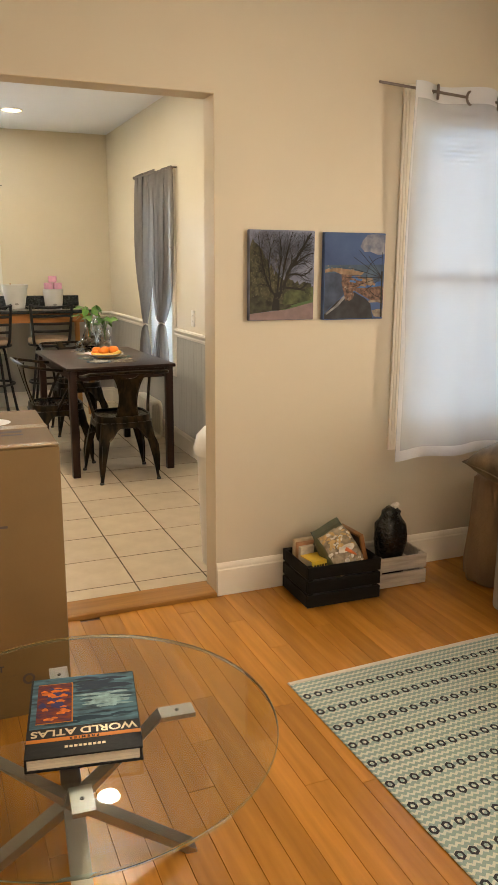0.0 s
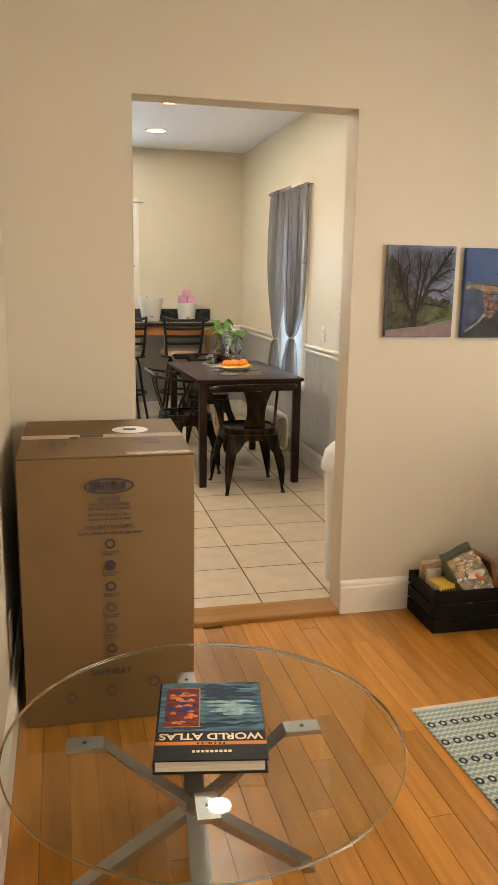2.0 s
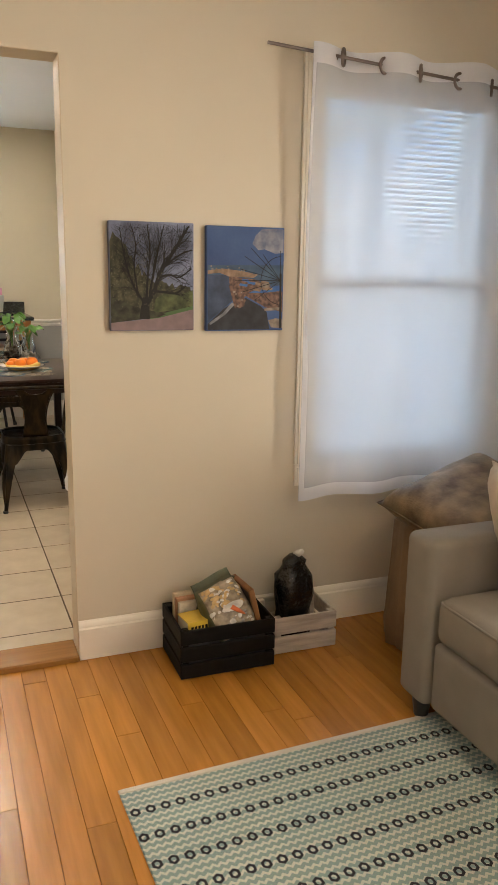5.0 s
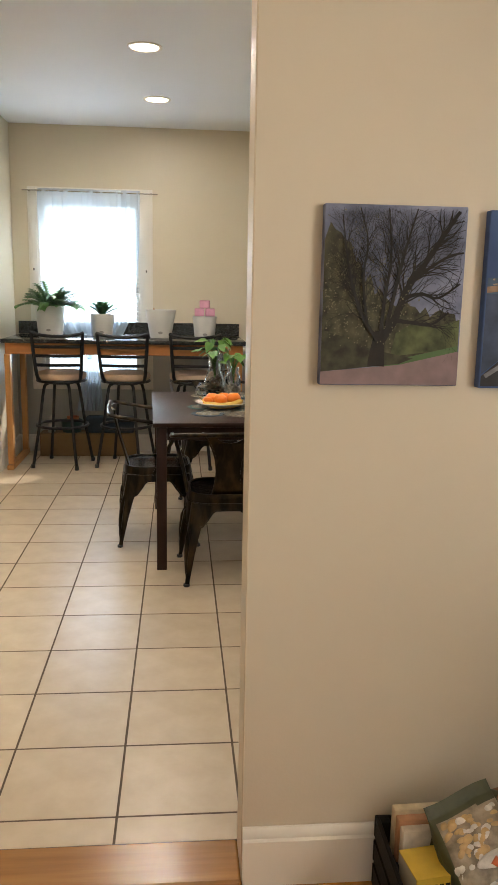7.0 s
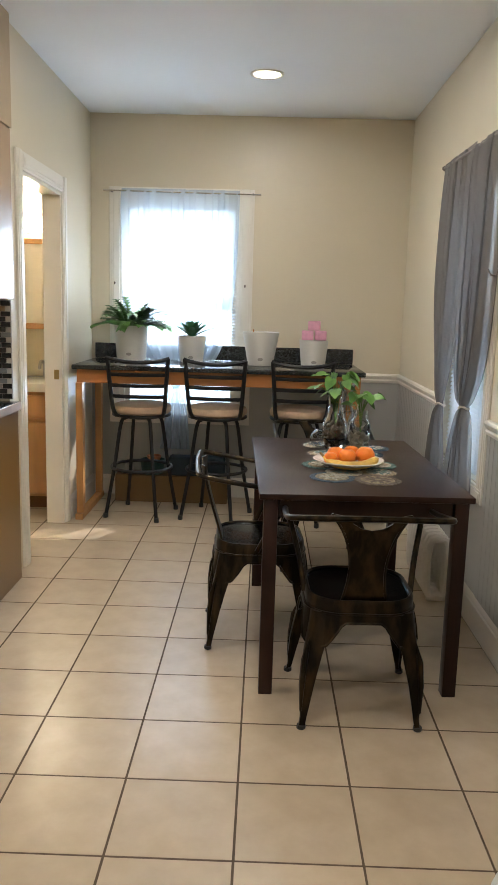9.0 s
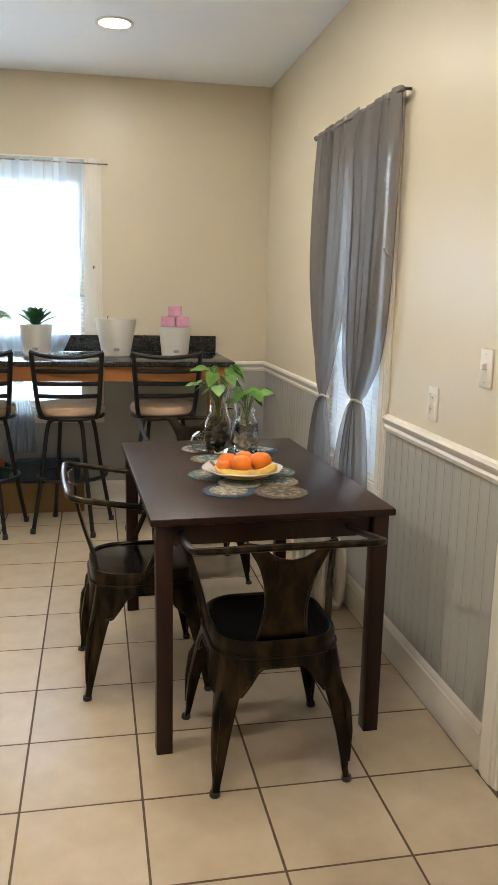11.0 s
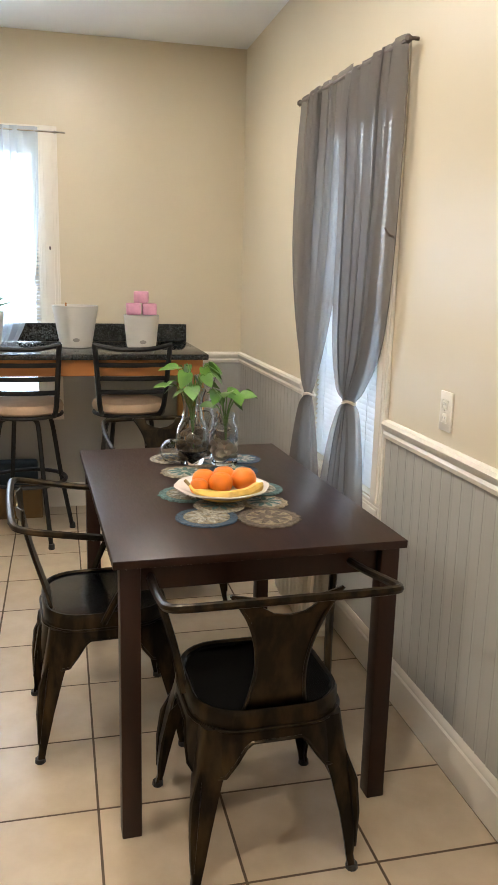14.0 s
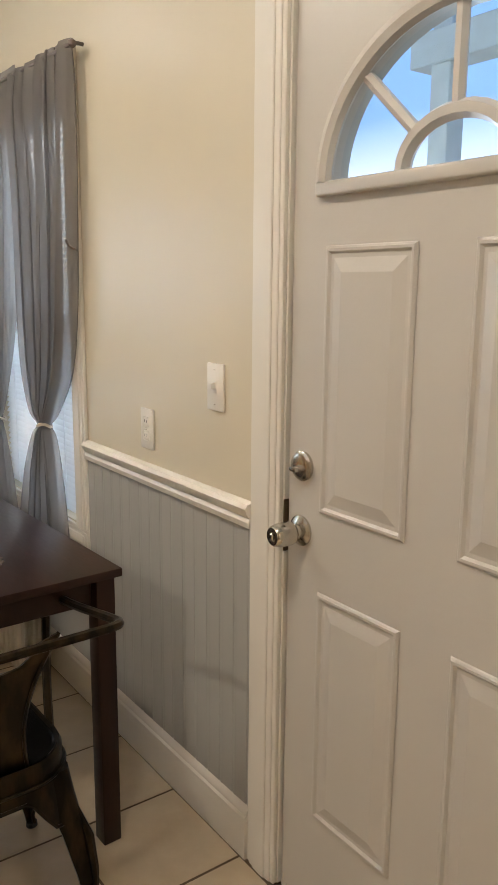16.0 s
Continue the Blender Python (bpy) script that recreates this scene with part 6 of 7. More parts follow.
def limb(x, z, a, w, ln, depth):
    """One drawn branch as a tapering flat strip, which forks."""
    x1, z1 = x + ln * math.cos(a), z + ln * math.sin(a)
    if not (abs(x1) < CW / 2 - 0.004 and -0.14 < z1 < CH / 2 - 0.004):
        return
    px, pz = -math.sin(a), math.cos(a)
    w1 = w * 0.72
    bmb.faces.new([bmb.verts.new((q, -0.0016 - 0.0000025 * len(bmb.faces), r)) for q, r in ((x - px * w, z - pz * w), (x + px * w, z + pz * w), (x1 + px * w1, z1 + pz * w1), (x1 - px * w1, z1 - pz * w1))])
    if depth < 7:
        for d in ((-1, 1) if tr.random() < 0.75 else (tr.choice((-1, 1)),)):
            limb(x1, z1, a + d * tr.uniform(0.15, 0.55) + (0.1 if math.cos(a) < 0 else -0.1), w1 * tr.uniform(0.7, 0.95), ln * tr.uniform(0.78, 0.98), depth + 1)


def bough(pts, w0, w1, twigs):
    """A main limb through (across, down) shares of the print, with twigs along it."""
    way = smooth_path([((u - 0.5) * CW, 0, (0.5 - v) * CH) for u, v in pts], 5)
    for k, (p, q) in enumerate(zip(way, way[1:])):
        f = k / len(way)
        w = w0 + (w1 - w0) * f
        d = (q - p).normalized()
        nx, nz = -d.z * w, d.x * w
        a = p - d * w * 0.3
        b = q + d * w * 0.3
        if max(abs(b.x), abs(a.x)) < CW / 2 - 0.004 and max(b.z, a.z) < CH / 2 - 0.004:
            bmb.faces.new([bmb.verts.new((x, -0.0016 - 0.0000025 * len(bmb.faces), z)) for x, z in ((a.x - nx, a.z - nz), (a.x + nx, a.z + nz), (b.x + nx, b.z + nz), (b.x - nx, b.z - nz))])
        if f > 0.2:
            for _ in range(twigs):
                limb(p.x, p.z, math.atan2(d.z, d.x) + tr.uniform(-0.9, 0.9), w * 0.34, 0.03, 3)


for pts, w0, w1, twigs in (([(0.40, 0.875), (0.405, 0.80), (0.42, 0.70)], 0.018, 0.0105, 0),
                           ([(0.43, 0.74), (0.52, 0.62), (0.60, 0.45), (0.74, 0.28), (0.88, 0.10), (0.96, 0.0)], 0.0095, 0.0022, 2),
                           ([(0.52, 0.63), (0.64, 0.64), (0.78, 0.65), (0.90, 0.58)], 0.0048, 0.0014, 1),
                           ([(0.58, 0.50), (0.70, 0.48), (0.82, 0.50), (0.97, 0.42)], 0.0044, 0.0014, 1),
                           ([(0.62, 0.42), (0.74, 0.34), (0.88, 0.27), (0.98, 0.25)], 0.004, 0.0014, 1),
                           ([(0.42, 0.72), (0.44, 0.50), (0.47, 0.28), (0.44, 0.02)], 0.0046, 0.0009, 3),
                           ([(0.46, 0.66), (0.52, 0.42), (0.58, 0.20), (0.64, 0.02)], 0.0046, 0.0009, 3),
                           ([(0.40, 0.74), (0.28, 0.60), (0.18, 0.36), (0.12, 0.06)], 0.0046, 0.0008, 3),
                           ([(0.32, 0.65), (0.28, 0.40), (0.30, 0.20), (0.24, 0.02)], 0.0032, 0.0008, 3)):
    bough(pts, w0, w1, twigs)
poly_part("undergrowth", [(-CW / 2 + 0.002, -0.158), (0.02, -0.140), (0.05, -0.128), (0.0, -0.118), (-0.06, -0.105), (-0.10, -0.085), (-CW / 2 + 0.002, -0.07)], -0.00145, mat("print_undergrowth", (0.016, 0.017, 0.010), 0.7, var=0.6, scale=40, col2=(0.06, 0.06, 0.035)), can)
part("tree_drawing", bmb, M_BARK, can, smooth=0)
bmb = bmesh.new()
for k in range(900):
    u, v = tr.gauss(-0.08, 0.055), tr.gauss(0.02, 0.065)
    q = tr.uniform(0.0007, 0.0020)
    if abs(u) < CW / 2 - 0.006 and -0.11 < v < CH / 2 - 0.006:
        bmb.faces.new([bmb.verts.new((u + q * math.cos(t), -0.0021 - 0.000001 * k, v + q * math.sin(t))) for t in [2 * math.pi * m / 5 + q * 900 for m in range(5)]])
tagged(part("blossom", bmb, mat("print_blossom", (0.15, 0.14, 0.085), 0.7, var=0.4, scale=60), can, smooth=0), kind="stuff")

can = thing("canvas_print", "canvas photo of a seaside pier with a big wheel", "picture", "canvas prints", at=(2.998, WY0 - CD, 1.409))
part("canvas", box_bm(-CW / 2, CW / 2, 0, CD - 0.001, -CH / 2, CH / 2, 0.003, 2), mat("print_blue_sky", (0.035, 0.075, 0.22), 0.7, var=0.15, scale=4, col2=(0.07, 0.13, 0.30)), can)


def print_area(name, pts, layer, material):
    """A flat printed patch through (across, down) shares of the picture."""
    return poly_part(name, [((min(max(u, 0.012), 0.988) - 0.5) * CW, (0.5 - min(max(v, 0.012), 0.988)) * CH) for u, v in pts], -0.0006 - 0.00012 * layer, material, can)


M_PIER = {nm: mat("print_" + nm, c, 0.7, var=v, scale=sc, col2=c2) for nm, c, v, sc, c2 in (
    ("cloud", (0.10, 0.13, 0.24), 0.2, 26, (0.30, 0.30, 0.35)), ("far_sea", (0.035, 0.07, 0.14), 0.2, 20, (0.07, 0.12, 0.20)),
    ("near_sea", (0.03, 0.05, 0.10), 0.3, 18, (0.06, 0.09, 0.17)), ("deck", (0.20, 0.13, 0.085), 0.3, 40, (0.36, 0.24, 0.17)),
    ("planking", (0.055, 0.035, 0.035), 0.4, 70, (0.26, 0.15, 0.11)), ("dark_rail", (0.018, 0.020, 0.028), 0.4, 20, (0.04, 0.042, 0.055)),
    ("tarp", (0.03, 0.10, 0.34), 0.2, 20, (0.06, 0.17, 0.45)), ("foam", (0.16, 0.17, 0.20), 0.3, 30, (0.30, 0.30, 0.33)), ("hut", (0.22, 0.17, 0.14), 0.4, 40, (0.36, 0.30, 0.25)))}
print_area("cloud", [(0.58, 0.16), (0.62, 0.08), (0.70, 0.02), (0.85, 0.0), (1.0, 0.02), (1.0, 0.24), (0.88, 0.25), (0.74, 0.21), (0.66, 0.22)], 0, M_PIER["cloud"])
print_area("far_sea", [(0.0, 0.37), (1.0, 0.36), (1.0, 0.56), (0.0, 0.56)], 1, M_PIER["far_sea"])
print_area("near_sea", [(0.0, 0.46), (0.30, 0.46), (0.34, 0.70), (0.0, 0.92)], 2, M_PIER["near_sea"])
print_area("planking", [(0.28, 0.47), (0.62, 0.50), (1.0, 0.62), (1.0, 0.82), (0.76, 0.77), (0.50, 0.66), (0.36, 0.76), (0.30, 0.62)], 3, M_PIER["planking"])
print_area("deck", [(0.0, 0.42), (0.20, 0.40), (0.44, 0.42), (0.66, 0.455), (0.60, 0.485), (0.28, 0.475), (0.16, 0.44), (0.0, 0.455)], 4, M_PIER["deck"])
print_area("tarp", [(0.54, 0.63), (0.66, 0.59), (0.80, 0.58), (0.97, 0.55), (0.97, 0.61), (0.72, 0.63)], 5, M_PIER["tarp"])
print_area("dark_rail", [(0.0, 0.99), (0.0, 0.93), (0.22, 0.78), (0.36, 0.72), (0.50, 0.68), (0.70, 0.76), (0.78, 0.82), (0.82, 0.99)], 6, M_PIER["dark_rail"])
print_area("foam", [(0.03, 0.92), (0.20, 0.83), (0.30, 0.74), (0.36, 0.71), (0.36, 0.74), (0.24, 0.84), (0.05, 0.94)], 7, M_PIER["foam"])
print_area("planking", [(0.28, 0.56), (0.34, 0.53), (0.40, 0.62), (0.50, 0.70), (0.48, 0.76), (0.42, 0.78), (0.36, 0.78), (0.33, 0.70)], 8, M_PIER["planking"])
for k in range(9):
    u, v = tr.uniform(0.40, 0.80), tr.uniform(0.49, 0.60)
    print_area("roof", [(u, v), (u + 0.10, v + 0.012), (u + 0.085, v + 0.035), (u - 0.015, v + 0.02)], 8.2 + 0.05 * k, M_PIER["deck" if k % 3 else "tarp"])
for k in range(16):
    u, v = tr.uniform(0.04, 0.6), tr.uniform(0.375, 0.43)
    if k > 9:
        u, v = tr.uniform(0.30, 0.46), tr.uniform(0.60, 0.76)
    w, h = tr.uniform(0.012, 0.035), tr.uniform(0.005, 0.014)
    print_area("hut", [(u, v), (u + w, v - 0.004), (u + w, v + h), (u, v + h)], 9 + 0.05 * k, M_PIER["hut"])
print_area("hut", [(0.70, 0.555), (0.76, 0.53), (0.82, 0.545), (0.80, 0.575), (0.72, 0.58)], 11, M_PIER["hut"])
print_area("hut", [(0.80, 0.90), (0.90, 0.88), (0.99, 0.89), (0.99, 0.98), (0.84, 0.97)], 11, M_PIER["hut"])
print_area("hut", [(0.74, 0.78), (0.97, 0.77), (0.97, 0.80), (0.75, 0.805)], 11.2, M_PIER["hut"])
bmb = bmesh.new()


def stroke(u0, v0, u1, v1, w):
    """A thin dark printed line between two (across, down) points."""
    a, b = Vector(((u0 - 0.5) * CW, (0.5 - v0) * CH)), Vector(((u1 - 0.5) * CW, (0.5 - v1) * CH))
    d = (b - a).normalized() * w
    bmb.faces.new([bmb.verts.new((p.x, -0.0021 - 0.000002 * len(bmb.faces), p.y)) for p in (a + Vector((-d.y, d.x)), a - Vector((-d.y, d.x)), b - Vector((-d.y, d.x)), b + Vector((-d.y, d.x)))])


for u, v in ((0.48, 0.28), (0.56, 0.20), (0.36, 0.51), (0.42, 0.40), (0.46, 0.62), (0.62, 0.70), (0.95, 0.22), (0.72, 0.26)):
    stroke(0.955, 0.51, u, v, 0.0011)
stroke(0.955, 0.44, 0.965, 0.98, 0.004)
wheel = [(0.965 - 0.27 * math.sin(t), 0.51 - 0.235 * math.cos(t)) for t in [0.1 + 2.9 * k / 14 for k in range(15)]]
for (u0, v0), (u1, v1) in zip(wheel, wheel[1:]):
    stroke(u0, v0, u1, v1, 0.0011)
part("big_wheel", bmb, M_BARK, can, smooth=0)


# ---- crates and what is in them ----
def crate(name, label, w, d, h, material, at, rz, rows, label2=""):
    c = thing(name, label, "crate", at=at, rz=rz)
    t = 0.010
    gap = h / rows
    for k in range(rows):
        z0, z1 = k * gap + 0.004, (k + 1) * gap - 0.006
        for s in (-1, 1):
            part("slat", box_bm(-w / 2, w / 2, *sorted((s * d / 2, s * (d / 2 - t))), z0, z1, 0.002), material, c)
            part("slat", box_bm(*sorted((s * w / 2, s * (w / 2 - t))), -d / 2 + t + 0.001, d / 2 - t - 0.001, z0, z1, 0.002), material, c)
    for sx in (-1, 1):
        for sy in (-1, 1):
            part("corner_post", box_bm(*sorted((sx * (w / 2 - t - 0.0005), sx * (w / 2 - t - 0.022))), *sorted((sy * (d / 2 - t - 0.0005), sy * (d / 2 - t - 0.022))), 0, h - 0.006, 0.002), material, c)
    part("bottom", box_bm(-w / 2 + t, w / 2 - t, -d / 2 + t, d / 2 - t, 0.004, 0.012), material, c)
    return c


M_CRB = mat("black_stained_wood", (0.005, 0.0045, 0.004), 0.6, var=0.4, scale=20, stretch=(0.4, 2, 2), bump=0.08, spec=0.2)
M_CRW = mat("whitewashed_wood", (0.46, 0.41, 0.36), 0.7, var=0.25, scale=14, stretch=(0.5, 3, 4), bump=0.15, bscale=50)
crate("slatted_crate", "black stained wooden slatted crate on the floor", 0.360, 0.268, 0.195, M_CRB, (2.849, 3.236, 0), -1, 3)
cw = crate("white_crate", "whitewashed rustic wooden crate on the floor", 0.262, 0.215, 0.155, M_CRW, (3.187, 3.272, 0), -1, 2)
M_BOOKY = mat("book_yellow", (0.68, 0.46, 0.06), 0.4, var=0.1, scale=20)
b1 = thing("paperback", "yellow paperback book standing in a crate", "book", at=(2.755, 3.20, 0.125), rz=8)
part("page_block", box_bm(-0.055, 0.055, -0.045, 0.045, 0.0, 0.07, 0.002), mat("paper", (0.7, 0.62, 0.48), 0.8), b1)
part("cover", box_bm(-0.057, 0.057, -0.048, -0.0455, 0, 0.072), M_BOOKY, b1)
part("cover", box_bm(-0.057, 0.057, -0.048, 0.046, 0.0705, 0.0735), M_BOOKY, b1)
bm = bmesh.new()
for k in range(6):
    bx(bm, -0.045 + 0.014 * k, -0.035 + 0.014 * k, -0.0488, -0.0482, 0.04, 0.056)
tagged(part("print_block", bm, M_COVER, b1), kind="stuff")
part("dark_dot", oval(bmesh.new(), 0.025, 0.02, 0.011, 0.011, -0.0486, 0.0, 16), M_COVER, b1)
solid("filled_base", box_bm(-0.16, 0.16, -0.115, 0.115, 0, 0.11, 0.004), mat("dark_magazines", (0.03, 0.03, 0.035), 0.5, stretch=(1, 1, 40), scale=8, var=0.5), "stack of dark magazines inside a crate", "magazines", at=(2.849, 3.236, 0.0125), rz=-1)
for k, (c, dz) in enumerate((((0.62, 0.52, 0.36), 0.0), ((0.50, 0.27, 0.15), 0.018), ((0.65, 0.58, 0.48), 0.036))):
    solid("paperback", box_bm(-0.06, 0.06, -0.011, 0.011, 0, 0.12 - 0.01 * k, 0.002), mat("book_cover_" + str(k), c, 0.6, var=0.2, scale=30), "worn upright paperback at the crate's back", "book", "books in the crate", at=(2.76 + 0.004 * k, 3.325 - 0.024 * k, 0.124), rz=2)


def soft_bag(name, label, prof, material, at, rz, squash, lump, seed, parts=()):
    """A soft filled bag: a lathed body with lumps and creases."""
    bm = lathe(bmesh.new(), prof, 40)
    for v in bm.verts:
        a = noise.noise(v.co * 14 + Vector((seed, 0, 0))) + 0.5 * noise.noise(v.co * 33 + Vector((0, seed, 0)))
        v.co.x *= 1 + lump * a
        v.co.y = v.co.y * squash * (1 + lump * a)
        v.co.z += 0.012 * noise.noise(v.co * 11 + Vector((seed, seed, 0)))
    t = thing(name, label, "bag", at=at, rz=rz)
    part("sack", bm, material, t, smooth=80)
    return t


M_PRINTBAG = mat("printed_bag", (0.16, 0.12, 0.06), 0.4, var=0.5, scale=26, bump=0.2, bscale=70, col2=(0.42, 0.34, 0.24))
M_OLIVE = mat("olive_bag", (0.06, 0.065, 0.03), 0.5, var=0.3, scale=20, bump=0.2)
M_PATCH = [mat("bag_print_" + nm, c, 0.45, var=0.25, scale=40) for nm, c in (("white", (0.60, 0.56, 0.50)), ("tan", (0.50, 0.33, 0.14)), ("orange", (0.60, 0.13, 0.03)), ("grey", (0.26, 0.24, 0.22)))]
BAG = [(0.0, 0.070, 0.030), (0.008, 0.088, 0.045), (0.06, 0.096, 0.056), (0.12, 0.096, 0.056), (0.18, 0.093, 0.046), (0.22, 0.090, 0.028), (0.245, 0.088, 0.010), (0.255, 0.088, 0.003), (0.285, 0.087, 0.002)]


def bag_front(x, z):
    """Depth of the printed front of the bag."""
    for (z0, a0, d0), (z1, a1, d1) in zip(BAG, BAG[1:]):
        if z0 <= z <= z1:
            f = (z - z0) / (z1 - z0)
            hw, hd = a0 + (a1 - a0) * f, d0 + (d1 - d0) * f
            return -hd * max(0.05, 1 - (abs(x) / hw) ** 4) ** 0.5


bag = thing("printed_bag", "plump printed bag of pale pebbles leaning in a crate", "bag")
bm = bmesh.new()
rings = []
for c in smooth_path(BAG, 4):
    ring = []
    for k in range(44):
        t = 2 * math.pi * k / 44
        x, y = c.y * math.copysign(abs(math.cos(t)) ** 0.5, math.cos(t)), c.z * math.copysign(abs(math.sin(t)) ** 0.7, math.sin(t))
        lump = 1 + 0.10 * noise.noise(Vector((x * 30, y * 30, c.x * 26)))
        ring.append(bm.verts.new((x * (1 + 0.15 * (lump - 1)), y * lump, c.x + 0.004 * math.sin(30 * x))))
    rings.append(ring)
for A, B in zip(rings, rings[1:]):
    for k in range(44):
        f = bm.faces.new((A[k], A[(k + 1) % 44], B[(k + 1) % 44], B[k]))
        f.material_index = 1 if math.cos(2 * math.pi * (k + 0.5) / 44) < -0.72 or A[k].co.z > 0.235 else 0
bm.faces.new(rings[0][::-1])
part("sack", bm, [M_PRINTBAG, M_OLIVE], bag, smooth=80)
for k in range(130):
    x, z = rnd.uniform(-0.078, 0.080), rnd.uniform(0.015, 0.225)
    bm = bmesh.new()
    bmesh.ops.create_icosphere(bm, subdivisions=2, radius=1, matrix=Matrix.Translation((x, bag_front(x, z) + 0.002, z)) @ Matrix.Rotation(rnd.uniform(0, 3), 4, "Y") @ Matrix.Diagonal((rnd.uniform(0.010, 0.017), 0.0035, rnd.uniform(0.008, 0.013), 1)))
    part("printed_pebble", bm, M_PATCH[rnd.choice((0, 0, 3) if z < 0.12 else (1, 1, 0))], bag, smooth=60)
bm = bmesh.new()
bmesh.ops.create_icosphere(bm, subdivisions=3, radius=1, matrix=Matrix.Translation((0.012, bag_front(0.012, 0.115), 0.115)) @ Matrix.Diagonal((0.05, 0.006, 0.022, 1)))
part("printed_face", bm, M_PATCH[0], bag, smooth=60)
bm = lathe(bmesh.new(), [(0.011, 0), (0.009, 0.03), (0.006, 0.055), (0.001, 0.07)], 10)
bmesh.ops.transform(bm, matrix=Matrix.Translation((0.004, bag_front(0.01, 0.11) - 0.006, 0.118)) @ Matrix.Rotation(2.55, 4, "Y") @ Matrix.Diagonal((1, 0.5, 1, 1)), verts=bm.verts)
part("printed_cone", bm, M_PATCH[2], bag)
bag.matrix_world = pose(2.895, 3.150, 0.127, -33, -13, 14) @ Matrix.Diagonal((0.95, 0.9, 0.82, 1))
bag2 = soft_bag("folded_bag", "dark olive folded bag behind a printed bag", [(0.03, 0.0), (0.10, 0.008), (0.108, 0.06), (0.104, 0.14), (0.092, 0.20), (0.075, 0.225), (0.03, 0.235), (0.004, 0.236)], M_OLIVE, (2.875, 3.29, 0.124), 10, 0.25, 0.08, 9.0)
bag2.scale = (1, 1, 0.72)
tray = thing("wooden_tray", "small dark tray with a brown wooden rim leaning in a crate", "tray")
M_RIM = mat("tray_rim_wood", (0.24, 0.105, 0.035), 0.5, var=0.25, scale=16, stretch=(2, 2, 0.5))
part("panel", box_bm(-0.004, 0.004, -0.075, 0.075, 0.008, 0.162), mat("tray_panel", (0.05, 0.04, 0.03), 0.6, var=0.3, scale=20), tray)
for a, b, c, d in ((-0.084, -0.07, 0.0, 0.17), (0.07, 0.084, 0.0, 0.17), (-0.07, 0.07, 0.0, 0.014), (-0.07, 0.07, 0.156, 0.17)):
    part("rim", box_bm(-0.011, 0.011, a, b, c, d, 0.004, 2), M_RIM, tray)
tray.matrix_world = pose(2.985, 3.235, 0.126, 0, -14, 4)
M_PLASTIC = mat("black_plastic", (0.006, 0.006, 0.006), 0.18, var=0.5, scale=24, bump=0.8, bscale=48, spec=0.5)
bag3 = soft_bag("plastic_bag", "shiny black plastic bag tied at the top", [(0.03, 0.0), (0.075, 0.01), (0.085, 0.07), (0.080, 0.13), (0.088, 0.20), (0.092, 0.245), (0.075, 0.285), (0.055, 0.305), (0.045, 0.325), (0.05, 0.345), (0.03, 0.37), (0.004, 0.375)], M_PLASTIC, (3.175, 3.265, 0.0125), 30, 0.9, 0.26, 26.0)
bag3.scale = (0.93, 0.93, 0.94)
part("knot", tube(bmesh.new(), smooth_path([(-0.01, -0.02, 0.375), (0.012, -0.028, 0.385), (0.02, -0.01, 0.38), (0.0, 0.0, 0.37)], 3), 0.011, 6), mat("pale_knot", (0.6, 0.57, 0.52), 0.4), bag3, "pale knotted tie")

# ---- rug ----
M_RUG = mat("rug_plain", (0.35, 0.42, 0.395), 0.95, var=0.1, scale=30, bump=0.5, bscale=350)
ns, ln = M_RUG.node_tree.nodes, M_RUG.node_tree.links
tc = ns.new("ShaderNodeTexCoord")
sp = ns.new("ShaderNodeSeparateXYZ")
ln.new(tc.outputs["Object"], sp.inputs[0])


def mth(op, a, b=None):
    n = ns.new("ShaderNodeMath")
    n.operation = op
    for k, v in enumerate((a, b)):
        if v is None:
            continue
        if isinstance(v, (int, float)):
            n.inputs[k].default_value = v
        else:
            ln.new(v, n.inputs[k])
    return n.outputs[0]


zig = mth("MULTIPLY", mth("PINGPONG", sp.outputs["X"], 0.0105), 0.9)
row = mth("MULTIPLY", mth("ADD", sp.outputs["Y"], zig), 2 * math.pi / 0.0234)
wave = mth("GREATER_THAN", mth("SINE", row), 0.25)
mx = ns.new("ShaderNodeMix")
mx.data_type = "RGBA"
ln.new(wave, mx.inputs["Factor"])
mx.inputs["A"].default_value = (0.30, 0.41, 0.39, 1)
mx.inputs["B"].default_value = (0.66, 0.68, 0.60, 1)
mul = ns.new("ShaderNodeMix")
mul.data_type, mul.blend_type = "RGBA", "MULTIPLY"
mul.inputs["Factor"].default_value = 0.35
ln.new(mx.outputs["Result"], mul.inputs["A"])
ln.new(ns["Noise Texture.001"].outputs["Color"], mul.inputs["B"])
ln.new(mul.outputs["Result"], ns["Principled BSDF"].inputs["Base Color"])
rug = thing("area_rug", "sage green flatweave rug with rows of black rings", "rug", at=(2.325, 2.582, 0), rz=1.9)
part("weave", box_bm(0, 1.55, -2.3, -0.022, 0, 0.007, 0.003), M_RUG, rug)
part("hem", box_bm(0, 1.55, -0.022, 0, 0, 0.0065, 0.003), mat("rug_hem", (0.58, 0.54, 0.46), 0.95, bump=0.4, bscale=300), rug, "plain cream hem")
bm = bmesh.new()
